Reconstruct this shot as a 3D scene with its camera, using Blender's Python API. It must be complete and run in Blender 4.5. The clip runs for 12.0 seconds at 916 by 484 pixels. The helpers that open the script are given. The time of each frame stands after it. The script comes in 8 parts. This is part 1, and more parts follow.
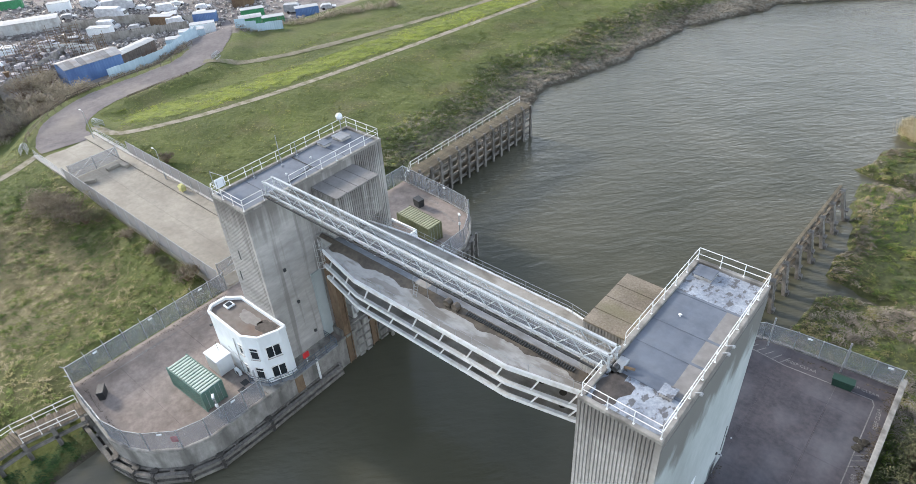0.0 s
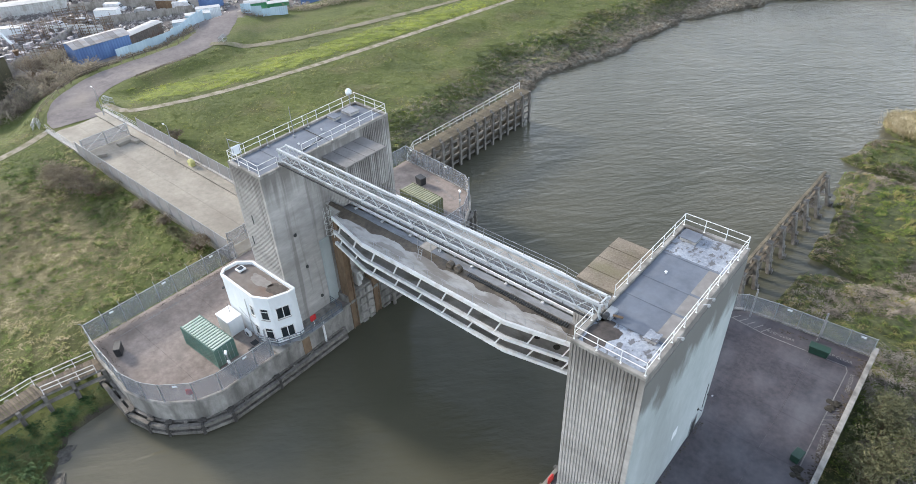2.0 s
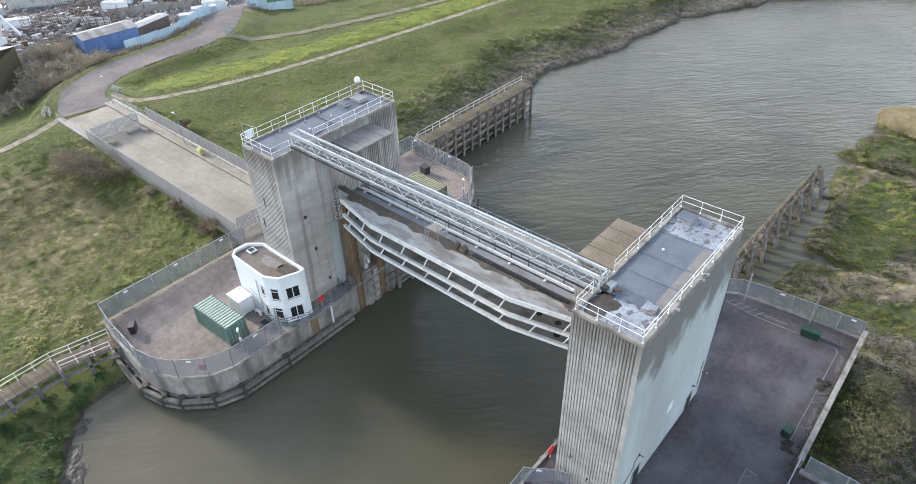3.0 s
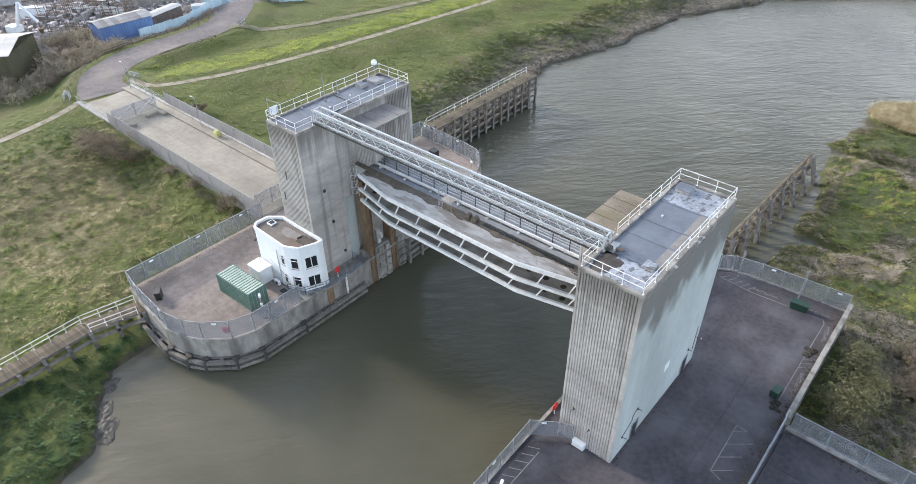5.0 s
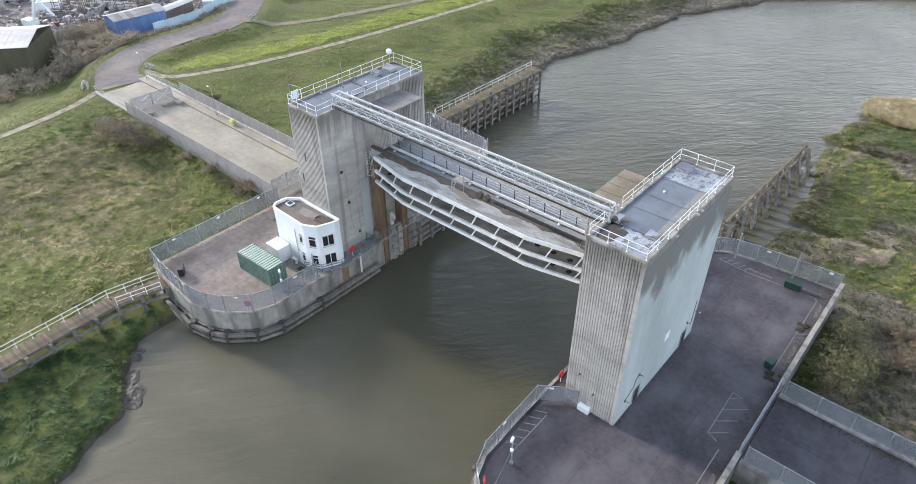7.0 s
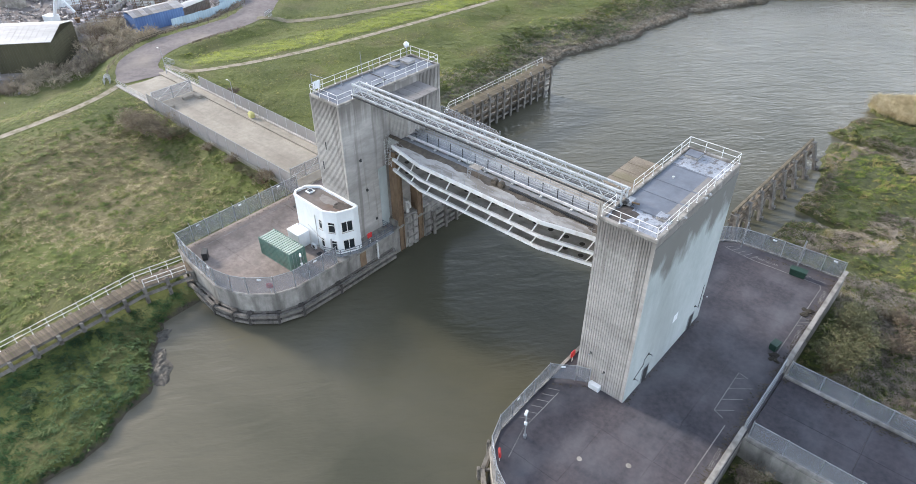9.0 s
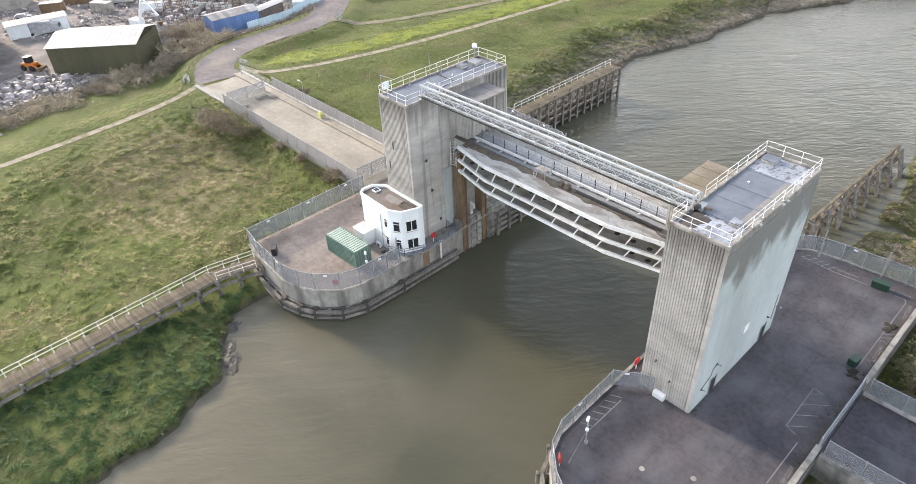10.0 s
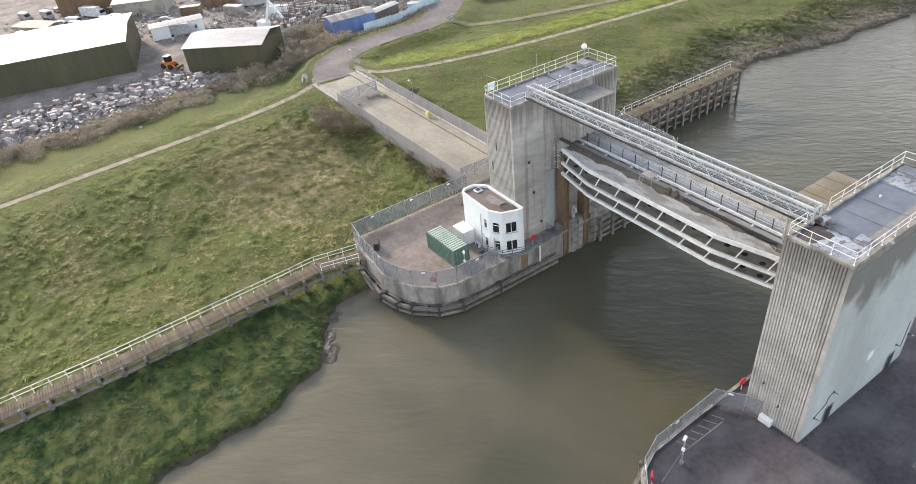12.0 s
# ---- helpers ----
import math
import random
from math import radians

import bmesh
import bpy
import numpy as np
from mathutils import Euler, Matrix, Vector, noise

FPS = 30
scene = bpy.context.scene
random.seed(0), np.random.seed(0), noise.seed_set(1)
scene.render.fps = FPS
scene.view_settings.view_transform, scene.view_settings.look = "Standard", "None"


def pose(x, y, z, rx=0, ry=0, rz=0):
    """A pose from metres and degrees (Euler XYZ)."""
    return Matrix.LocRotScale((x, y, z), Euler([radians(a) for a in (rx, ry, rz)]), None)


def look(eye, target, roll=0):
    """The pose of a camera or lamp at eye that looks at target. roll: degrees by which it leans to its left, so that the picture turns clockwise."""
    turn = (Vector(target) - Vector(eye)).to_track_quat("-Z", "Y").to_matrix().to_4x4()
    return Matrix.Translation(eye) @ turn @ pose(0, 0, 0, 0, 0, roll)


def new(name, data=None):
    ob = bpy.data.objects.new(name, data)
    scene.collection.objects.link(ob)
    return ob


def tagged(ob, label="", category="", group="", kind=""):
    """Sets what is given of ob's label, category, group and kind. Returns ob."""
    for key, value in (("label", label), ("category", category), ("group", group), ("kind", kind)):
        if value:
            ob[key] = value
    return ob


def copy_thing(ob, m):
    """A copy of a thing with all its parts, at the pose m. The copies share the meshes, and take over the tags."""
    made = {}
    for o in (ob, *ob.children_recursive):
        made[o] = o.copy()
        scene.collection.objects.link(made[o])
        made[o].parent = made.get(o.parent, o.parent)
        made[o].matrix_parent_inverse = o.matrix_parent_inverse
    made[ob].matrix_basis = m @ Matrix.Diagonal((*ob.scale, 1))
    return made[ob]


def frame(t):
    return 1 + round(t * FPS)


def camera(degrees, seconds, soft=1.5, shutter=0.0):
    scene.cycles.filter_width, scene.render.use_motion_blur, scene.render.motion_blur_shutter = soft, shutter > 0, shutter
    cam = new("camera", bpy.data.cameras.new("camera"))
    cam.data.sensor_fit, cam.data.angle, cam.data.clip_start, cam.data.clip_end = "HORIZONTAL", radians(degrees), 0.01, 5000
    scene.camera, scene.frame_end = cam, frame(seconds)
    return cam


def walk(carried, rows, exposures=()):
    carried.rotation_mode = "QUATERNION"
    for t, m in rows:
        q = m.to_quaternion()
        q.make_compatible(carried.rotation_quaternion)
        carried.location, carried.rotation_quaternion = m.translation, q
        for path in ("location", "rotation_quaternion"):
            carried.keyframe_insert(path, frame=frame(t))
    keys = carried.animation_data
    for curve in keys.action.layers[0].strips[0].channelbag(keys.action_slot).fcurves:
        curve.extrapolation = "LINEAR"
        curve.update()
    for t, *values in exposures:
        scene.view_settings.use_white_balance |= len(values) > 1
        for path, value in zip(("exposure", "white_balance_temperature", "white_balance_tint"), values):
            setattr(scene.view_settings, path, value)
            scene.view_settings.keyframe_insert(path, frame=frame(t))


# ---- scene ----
cam = camera(69.7, 12.0, 0.75)
PATH = [
    (0, (47.470, -23.567, 50.798), (46.386, -22.381, 49.607), -3.8),
    (0.5, (47.904, -24.138, 50.785), (46.825, -22.950, 49.592), -3.4),
    (1, (48.500, -25.034, 50.821), (47.424, -23.846, 49.626), -3.1),
    (1.5, (49.219, -26.222, 50.839), (48.147, -25.032, 49.641), -2.7),
    (2, (49.896, -27.491, 50.884), (48.829, -26.301, 49.682), -2.4),
    (2.5, (50.616, -28.872, 50.932), (49.552, -27.680, 49.729), -2.1),
    (3, (51.257, -30.118, 50.932), (50.194, -28.925, 49.728), -1.8),
    (5, (53.473, -34.916, 51.055), (52.416, -33.717, 49.852), -0.9),
    (5.5, (53.973, -36.067, 51.089), (52.916, -34.867, 49.888), -0.8),
    (6, (54.437, -37.197, 51.125), (53.380, -35.994, 49.926), -0.7),
    (6.5, (54.905, -38.254, 51.130), (53.848, -37.050, 49.933), -0.5),
    (7, (55.350, -39.227, 51.146), (54.294, -38.022, 49.949), -0.4),
    (9, (56.630, -42.294, 51.263), (55.559, -41.099, 50.069), -0.4),
    (9.5, (56.508, -42.554, 51.246), (55.389, -41.400, 50.055), -1.2),
    (10, (56.308, -42.604, 51.203), (55.105, -41.533, 50.017), -2.8),
    (10.5, (56.247, -42.432, 51.143), (54.936, -41.486, 49.967), -5.0),
    (11, (56.242, -42.240, 51.095), (54.878, -41.360, 49.926), -6.1),
    (11.5, (56.288, -42.121, 51.056), (54.899, -41.275, 49.892), -6.4),
    (12, (56.357, -42.022, 50.982), (54.958, -41.192, 49.820), -6.5),
]
walk(cam, [(t, look(eye, target, roll)) for t, eye, target, roll in PATH],
     [(0, 0.84, 6480, 10), (4.0, 0.91, 6480, 11), (9.4, 0.97, 6520, 12), (10.0, 1.19, 7100, 13), (10.6, 1.23, 7450, 14), (11.4, 1.0, 7300, 14), (12, 0.9, 7150, 13)])

# ---- world, sun ----
SUN_AZ, SUN_EL = 264.0, 23.0          # compass bearing (y is north) and height of the hazy low sun
world = bpy.data.worlds.new("sky_world")
scene.world = world
world.use_nodes = True
wn, wl = world.node_tree.nodes, world.node_tree.links
sky = wn.new("ShaderNodeTexSky")
sky.sky_type, sky.sun_disc = "NISHITA", False
sky.sun_elevation, sky.sun_rotation = radians(SUN_EL), radians(SUN_AZ)
sky.air_density, sky.dust_density, sky.ozone_density = 1.0, 1.6, 1.6
wn["Background"].inputs["Strength"].default_value = 0.135
haze = wn.new("ShaderNodeMix")          # thin high cloud over the clear sky
haze.data_type = "RGBA"
haze.inputs[0].default_value = 0.5
up, split = wn.new("ShaderNodeTexCoord"), wn.new("ShaderNodeSeparateXYZ")
fade = wn.new("ShaderNodeMix")
fade.data_type = "RGBA"
fade.inputs[6].default_value, fade.inputs[7].default_value = (14.2, 15.3, 16.8, 1), (3.0, 3.5, 4.4, 1)   # pale low sky, bluer overhead
wl.new(up.outputs["Generated"], split.inputs[0])
rise = wn.new("ShaderNodeMapRange")
rise.inputs["From Min"].default_value, rise.inputs["From Max"].default_value = 0.28, 0.66
wl.new(split.outputs["Z"], rise.inputs["Value"])
wl.new(rise.outputs[0], fade.inputs[0])
cloud, thick = wn.new("ShaderNodeTexNoise"), wn.new("ShaderNodeMapRange")      # broken cloud all over the sky
cloud.inputs["Scale"].default_value, cloud.inputs["Detail"].default_value, cloud.inputs["Roughness"].default_value = 5.0, 5.0, 0.6
thick.inputs["From Min"].default_value, thick.inputs["From Max"].default_value = 0.36, 0.64
thick.inputs["To Min"].default_value, thick.inputs["To Max"].default_value = 0.5, 1.5
wl.new(up.outputs["Generated"], cloud.inputs["Vector"])
wl.new(cloud.outputs["Fac"], thick.inputs["Value"])
puff = wn.new("ShaderNodeVectorMath")
puff.operation = "SCALE"
wl.new(fade.outputs[2], puff.inputs[0])
wl.new(thick.outputs[0], puff.inputs["Scale"])
wl.new(puff.outputs[0], haze.inputs[7])
wl.new(sky.outputs[0], haze.inputs[6])
wl.new(haze.outputs[2], wn["Background"].inputs["Color"])
sun = new("sun", bpy.data.lights.new("sun", "SUN"))
sun.data.energy, sun.data.angle, sun.data.color = 2.9, radians(9.0), (1.0, 0.905, 0.79)
az, el = radians(SUN_AZ), radians(SUN_EL)
to_sun = Vector((math.sin(az) * math.cos(el), math.cos(az) * math.cos(el), math.sin(el)))
sun.matrix_world = look(to_sun * 200, (0, 0, 0))


# ---- materials ----
def mat(name, dark, light, grain=3.0, rough=0.8, metal=0.0, bump=0.15, stretch=(1, 1, 1), patch=0.25, vary=0.0,
        stain=None, stain_amount=0.0, stain_scale=(0.6, 0.6, 0.05), distance=0.02, island=0.0, detail=6.0, stain_edge=(0.5, 0.68), runs=None, bands=None):
    """A surface with two scales of variation, optional streaks of a stain colour and a fine relief."""
    m = bpy.data.materials.new(name)
    m.use_nodes = True
    n, l = m.node_tree.nodes, m.node_tree.links
    shader = n["Principled BSDF"]
    coords = n.new("ShaderNodeTexCoord")
    mapping = n.new("ShaderNodeMapping")
    mapping.inputs["Scale"].default_value = stretch
    l.new(coords.outputs["Object"], mapping.inputs["Vector"])
    fine, broad = n.new("ShaderNodeTexNoise"), n.new("ShaderNodeTexNoise")
    fine.inputs["Scale"].default_value, fine.inputs["Detail"].default_value = grain, detail
    fine.inputs["Roughness"].default_value = 0.65
    broad.inputs["Scale"].default_value, broad.inputs["Detail"].default_value = patch, 4.0
    l.new(mapping.outputs[0], fine.inputs["Vector"])
    l.new(mapping.outputs[0], broad.inputs["Vector"])
    both = n.new("ShaderNodeMath")
    both.operation = "ADD"
    l.new(fine.outputs["Fac"], both.inputs[0])
    l.new(broad.outputs["Fac"], both.inputs[1])
    ramp = n.new("ShaderNodeMapRange")
    ramp.inputs["From Min"].default_value, ramp.inputs["From Max"].default_value = 0.72, 1.28
    l.new(both.outputs[0], ramp.inputs["Value"])
    mix = n.new("ShaderNodeMix")
    mix.data_type = "RGBA"
    mix.inputs[6].default_value, mix.inputs[7].default_value = (*dark, 1), (*light, 1)
    l.new(ramp.outputs[0], mix.inputs[0])
    colour = mix.outputs[2]
    if stain_amount:
        smap, streak = n.new("ShaderNodeMapping"), n.new("ShaderNodeTexNoise")
        smap.inputs["Scale"].default_value = stain_scale
        l.new(coords.outputs["Object"], smap.inputs["Vector"])
        l.new(smap.outputs[0], streak.inputs["Vector"])
        streak.inputs["Scale"].default_value, streak.inputs["Detail"].default_value = 1.0, 8.0
        cut = n.new("ShaderNodeMapRange")
        cut.inputs["From Min"].default_value, cut.inputs["From Max"].default_value = stain_edge
        cut.inputs["To Max"].default_value = stain_amount
        l.new(streak.outputs["Fac"], cut.inputs["Value"])
        over = n.new("ShaderNodeMix")
        over.data_type = "RGBA"
        over.inputs[7].default_value = (*stain, 1)
        l.new(cut.outputs[0], over.inputs[0])
        l.new(colour, over.inputs[6])
        colour = over.outputs[2]
    if runs:                                # dirt washed down from the top edge: colour, height it starts at, height of the edge
        dmap, drip, hgt = n.new("ShaderNodeMapping"), n.new("ShaderNodeTexNoise"), n.new("ShaderNodeSeparateXYZ")
        dmap.inputs["Scale"].default_value = runs[3] if len(runs) > 3 else (1.6, 1.6, 0.06)
        l.new(coords.outputs["Object"], dmap.inputs["Vector"])
        l.new(dmap.outputs[0], drip.inputs["Vector"])
        drip.inputs["Scale"].default_value, drip.inputs["Detail"].default_value = 1.0, 7.0
        l.new(coords.outputs["Object"], hgt.inputs[0])
        reach, wash, over = n.new("ShaderNodeMapRange"), n.new("ShaderNodeMath"), n.new("ShaderNodeMix")
        reach.inputs["From Min"].default_value, reach.inputs["From Max"].default_value = runs[1], runs[2]
        reach.inputs["To Min"].default_value, reach.inputs["To Max"].default_value = -0.3, 0.45
        l.new(hgt.outputs["Z"], reach.inputs["Value"])
        wash.operation = "ADD"
        l.new(drip.outputs["Fac"], wash.inputs[0])
        l.new(reach.outputs[0], wash.inputs[1])
        edge = n.new("ShaderNodeMapRange")
        edge.inputs["From Min"].default_value, edge.inputs["From Max"].default_value = runs[4] if len(runs) > 4 else (0.5, 0.85)
        edge.inputs["To Max"].default_value = 0.9 if len(runs) > 4 else 0.75
        l.new(wash.outputs[0], edge.inputs["Value"])
        over.data_type = "RGBA"
        over.inputs[7].default_value = (*runs[0], 1)
        l.new(edge.outputs[0], over.inputs[0])
        l.new(colour, over.inputs[6])
        colour = over.outputs[2]
    if bands:                               # smudged lifts left by the pours: colour, share
        bmap, lift_n, bcut, over = n.new("ShaderNodeMapping"), n.new("ShaderNodeTexNoise"), n.new("ShaderNodeMapRange"), n.new("ShaderNodeMix")
        bmap.inputs["Scale"].default_value = (0.13, 0.13, 0.42)
        l.new(coords.outputs["Object"], bmap.inputs["Vector"])
        l.new(bmap.outputs[0], lift_n.inputs["Vector"])
        lift_n.inputs["Scale"].default_value, lift_n.inputs["Detail"].default_value = 1.0, 5.0
        bcut.inputs["From Min"].default_value, bcut.inputs["From Max"].default_value, bcut.inputs["To Max"].default_value = 0.47, 0.64, bands[1]
        l.new(lift_n.outputs["Fac"], bcut.inputs["Value"])
        over.data_type = "RGBA"
        over.inputs[7].default_value = (*bands[0], 1)
        l.new(bcut.outputs[0], over.inputs[0])
        l.new(colour, over.inputs[6])
        colour = over.outputs[2]
    if vary or island:
        pick = n.new("ShaderNodeObjectInfo").outputs["Random"] if vary else n.new("ShaderNodeNewGeometry").outputs["Random Per Island"]
        span = n.new("ShaderNodeMapRange")
        width = vary or island
        span.inputs["To Min"].default_value, span.inputs["To Max"].default_value = 1 - width, 1 + width
        l.new(pick, span.inputs["Value"])
        hsv = n.new("ShaderNodeHueSaturation")
        l.new(span.outputs[0], hsv.inputs["Value"])
        l.new(colour, hsv.inputs["Color"])
        colour = hsv.outputs[0]
    l.new(colour, shader.inputs["Base Color"])
    shader.inputs["Roughness"].default_value, shader.inputs["Metallic"].default_value = rough, metal
    if bump:
        relief = n.new("ShaderNodeBump")
        relief.inputs["Strength"].default_value, relief.inputs["Distance"].default_value = bump, distance
        l.new(fine.outputs["Fac"], relief.inputs["Height"])
        l.new(relief.outputs[0], shader.inputs["Normal"])
    return m


def mesh_fence(name, colour, cover):
    """Woven wire mesh: wires with open holes between them, finer than the eye can part."""
    m = mat(name, tuple(c * 0.8 for c in colour), colour, 4.0, 0.55, 0.3, 0)
    n, l = m.node_tree.nodes, m.node_tree.links
    clear, blend = n.new("ShaderNodeBsdfTransparent"), n.new("ShaderNodeMixShader")
    blend.inputs[0].default_value = cover
    l.new(clear.outputs[0], blend.inputs[1])
    l.new(n["Principled BSDF"].outputs[0], blend.inputs[2])
    l.new(blend.outputs[0], n["Material Output"].inputs["Surface"])
    return m


CONCRETE = mat("weathered_concrete", (0.35, 0.338, 0.318), (0.53, 0.514, 0.486), 2.2, 0.9, 0, 0.25, (0.35, 0.35, 1), 0.3,
               stain=(0.18, 0.166, 0.15), stain_amount=0.55, stain_scale=(1.0, 1.0, 0.05), stain_edge=(0.54, 0.62),
               runs=((0.13, 0.12, 0.108), 13.5, 19.6), bands=((0.2, 0.19, 0.174), 0.4))
CONCRETE_PALE = mat("pale_painted_concrete", (0.36, 0.41, 0.41), (0.46, 0.51, 0.51), 1.2, 0.85, 0, 0.12, (1, 1, 0.6), 0.2,
                    stain=(0.24, 0.26, 0.25), stain_amount=0.4, stain_scale=(0.5, 0.28, 0.05),
                    runs=((0.15, 0.146, 0.135), 12.0, 18.8, (0.8, 0.55, 0.3), (0.44, 0.68)))
PIER = mat("tidal_pier_concrete", (0.18, 0.172, 0.158), (0.37, 0.357, 0.33), 1.6, 0.9, 0, 0.3, (1, 1, 0.6), 0.35,
           stain=(0.09, 0.085, 0.076), stain_amount=0.7, stain_scale=(0.9, 0.9, 0.16), stain_edge=(0.46, 0.66))
DECK = mat("worn_deck_surface", (0.17, 0.14, 0.125), (0.33, 0.285, 0.26), 1.5, 0.85, 0, 0.15, (1, 1, 1), 0.12,
           stain=(0.1, 0.088, 0.082), stain_amount=0.7, stain_scale=(0.2, 0.2, 0.2))
RAMP = mat("pale_ramp_concrete", (0.25, 0.232, 0.196), (0.385, 0.355, 0.3), 1.4, 0.88, 0, 0.15, (1, 1, 1), 0.12,
           stain=(0.19, 0.17, 0.145), stain_amount=0.5, stain_scale=(0.1, 0.25, 0.2))
ROOF_FELT = mat("roofing_felt", (0.095, 0.11, 0.14), (0.165, 0.19, 0.23), 0.9, 0.5, 0, 0.1, (1, 1, 1), 0.2,
                stain=(0.21, 0.225, 0.25), stain_amount=0.35, stain_scale=(0.9, 0.5, 0.3), stain_edge=(0.52, 0.75))
ROOF_BLEACHED = mat("bleached_roof_felt", (0.15, 0.172, 0.21), (0.44, 0.48, 0.54), 4.5, 0.45, 0, 0.3, (1, 1, 1), 0.6,
                    stain=(0.075, 0.068, 0.066), stain_amount=0.8, stain_scale=(2.6, 1.7, 1.2), stain_edge=(0.535, 0.6), detail=14.0)
ROOF_GREY = mat("weathered_grey_roof", (0.17, 0.163, 0.157), (0.28, 0.27, 0.26), 1.5, 0.7, 0, 0.1, (1, 1, 1), 0.4,
                stain=(0.14, 0.13, 0.125), stain_amount=0.6, stain_scale=(0.4, 0.4, 0.4))
DECK_E = mat("dark_yard_surface", (0.027, 0.027, 0.037), (0.088, 0.077, 0.085), 1.9, 0.72, 0, 0.2, (1, 1, 1), 0.14,
             stain=(0.15, 0.15, 0.166), stain_amount=0.5, stain_scale=(0.3, 0.2, 0.1), stain_edge=(0.45, 0.7), detail=9.0)
GREEN_FADED = mat("faded_green_paint", (0.38, 0.47, 0.41), (0.56, 0.63, 0.57), 1.5, 0.65, 0, 0.05)
OLIVE_FADED = mat("faded_olive_paint", (0.3, 0.3, 0.2), (0.44, 0.43, 0.3), 1.5, 0.65, 0, 0.05)
ROOF_DIRT = mat("roof_dirt", (0.032, 0.027, 0.025), (0.1, 0.086, 0.078), 3.0, 0.7, 0, 0.2, (1, 1, 1), 0.8, detail=10.0)
ROOF_DARK = mat("brown_roof_felt", (0.10, 0.085, 0.075), (0.19, 0.165, 0.15), 1.2, 0.6, 0, 0.1, (1, 1, 1), 0.4,
                stain=(0.12, 0.06, 0.035), stain_amount=0.7, stain_scale=(0.4, 0.4, 0.4))
SLAB_TOP = mat("mossy_concrete_slab", (0.13, 0.108, 0.082), (0.31, 0.27, 0.214), 7.0, 0.9, 0, 0.2, (1, 1, 1), 0.4,
               stain=(0.15, 0.14, 0.07), stain_amount=0.5, stain_scale=(0.5, 0.5, 0.5))
WHITE = mat("white_wall_paint", (0.7, 0.74, 0.76), (0.8, 0.84, 0.86), 2.0, 0.6, 0, 0.05, (1, 1, 0.4), 0.4)
WHITE_STEEL = mat("white_painted_steel", (0.66, 0.68, 0.68), (0.80, 0.81, 0.80), 6.0, 0.45, 0, 0.05, (1, 1, 1), 0.6,
                  stain=(0.4, 0.34, 0.27), stain_amount=0.4, stain_scale=(1.5, 1.5, 1.5))
BRIDGE_PAINT = mat("pale_blue_white_paint", (0.37, 0.405, 0.43), (0.53, 0.565, 0.585), 5.0, 0.5, 0, 0.05, (1, 1, 1), 0.5,
                   stain=(0.3, 0.28, 0.25), stain_amount=0.5, stain_scale=(1.2, 2.0, 2.0))
GREY_STEEL = mat("pale_grey_gate_paint", (0.42, 0.43, 0.42), (0.60, 0.61, 0.60), 2.0, 0.6, 0, 0.08, (1, 1, 1), 0.3,
                 stain=(0.25, 0.22, 0.18), stain_amount=0.6, stain_scale=(0.7, 0.7, 0.5))
GATE_TOP = mat("silted_gate_plate", (0.3, 0.285, 0.26), (0.52, 0.51, 0.49), 1.4, 0.5, 0, 0.1, (0.5, 1, 1), 0.35,
               stain=(0.17, 0.145, 0.115), stain_amount=0.6, stain_scale=(0.3, 0.9, 0.5), stain_edge=(0.5, 0.56))
GATE_WEB = mat("dull_gate_web", (0.25, 0.235, 0.21), (0.38, 0.36, 0.33), 1.5, 0.8, 0, 0.1, (1, 1, 1), 0.35,
               stain=(0.11, 0.095, 0.07), stain_amount=0.6, stain_scale=(0.5, 0.8, 0.5))
SLATE = mat("slate_blue_paint", (0.075, 0.1, 0.13), (0.13, 0.165, 0.2), 3.0, 0.5, 0, 0.05)
DARK_STEEL = mat("dark_steel", (0.035, 0.037, 0.04), (0.075, 0.078, 0.08), 5.0, 0.5, 0.4, 0.1)
GALV = mat("galvanised_steel", (0.30, 0.32, 0.34), (0.45, 0.47, 0.49), 4.0, 0.45, 0.5, 0.05)
GALV_DULL = mat("dull_galvanised_plate", (0.2, 0.215, 0.235), (0.33, 0.35, 0.375), 3.0, 0.6, 0.15, 0.08, (0.4, 1, 1), 0.5,
                stain=(0.13, 0.12, 0.105), stain_amount=0.5, stain_scale=(0.5, 1.2, 1.0))
RUST = mat("rust_brown_steel", (0.11, 0.072, 0.045), (0.23, 0.16, 0.1), 2.5, 0.85, 0.1, 0.2, (1, 1, 0.4), 0.5)
PALE_MUD = mat("pale_drying_mud", (0.042, 0.039, 0.032), (0.11, 0.102, 0.085), 2.8, 0.6, 0, 0.6, (1, 1, 1), 0.7, distance=0.12,
               stain=(0.07, 0.06, 0.048), stain_amount=0.7, stain_scale=(1.2, 1.2, 1.2))
GATE_SILT = mat("wet_gate_silt", (0.05, 0.041, 0.031), (0.14, 0.115, 0.085), 2.5, 0.5, 0, 0.3, (1, 1, 1), 0.5, distance=0.05,
                stain=(0.04, 0.032, 0.024), stain_amount=0.6, stain_scale=(0.5, 1.2, 0.5))
MUD = mat("river_mud", (0.085, 0.07, 0.05), (0.19, 0.16, 0.12), 2.0, 0.55, 0, 0.5, (1, 1, 1), 0.4, distance=0.1)
TIMBER = mat("weathered_timber", (0.085, 0.068, 0.048), (0.2, 0.165, 0.12), 3.0, 0.85, 0, 0.3, (1, 1, 1), 0.6, vary=0.25)
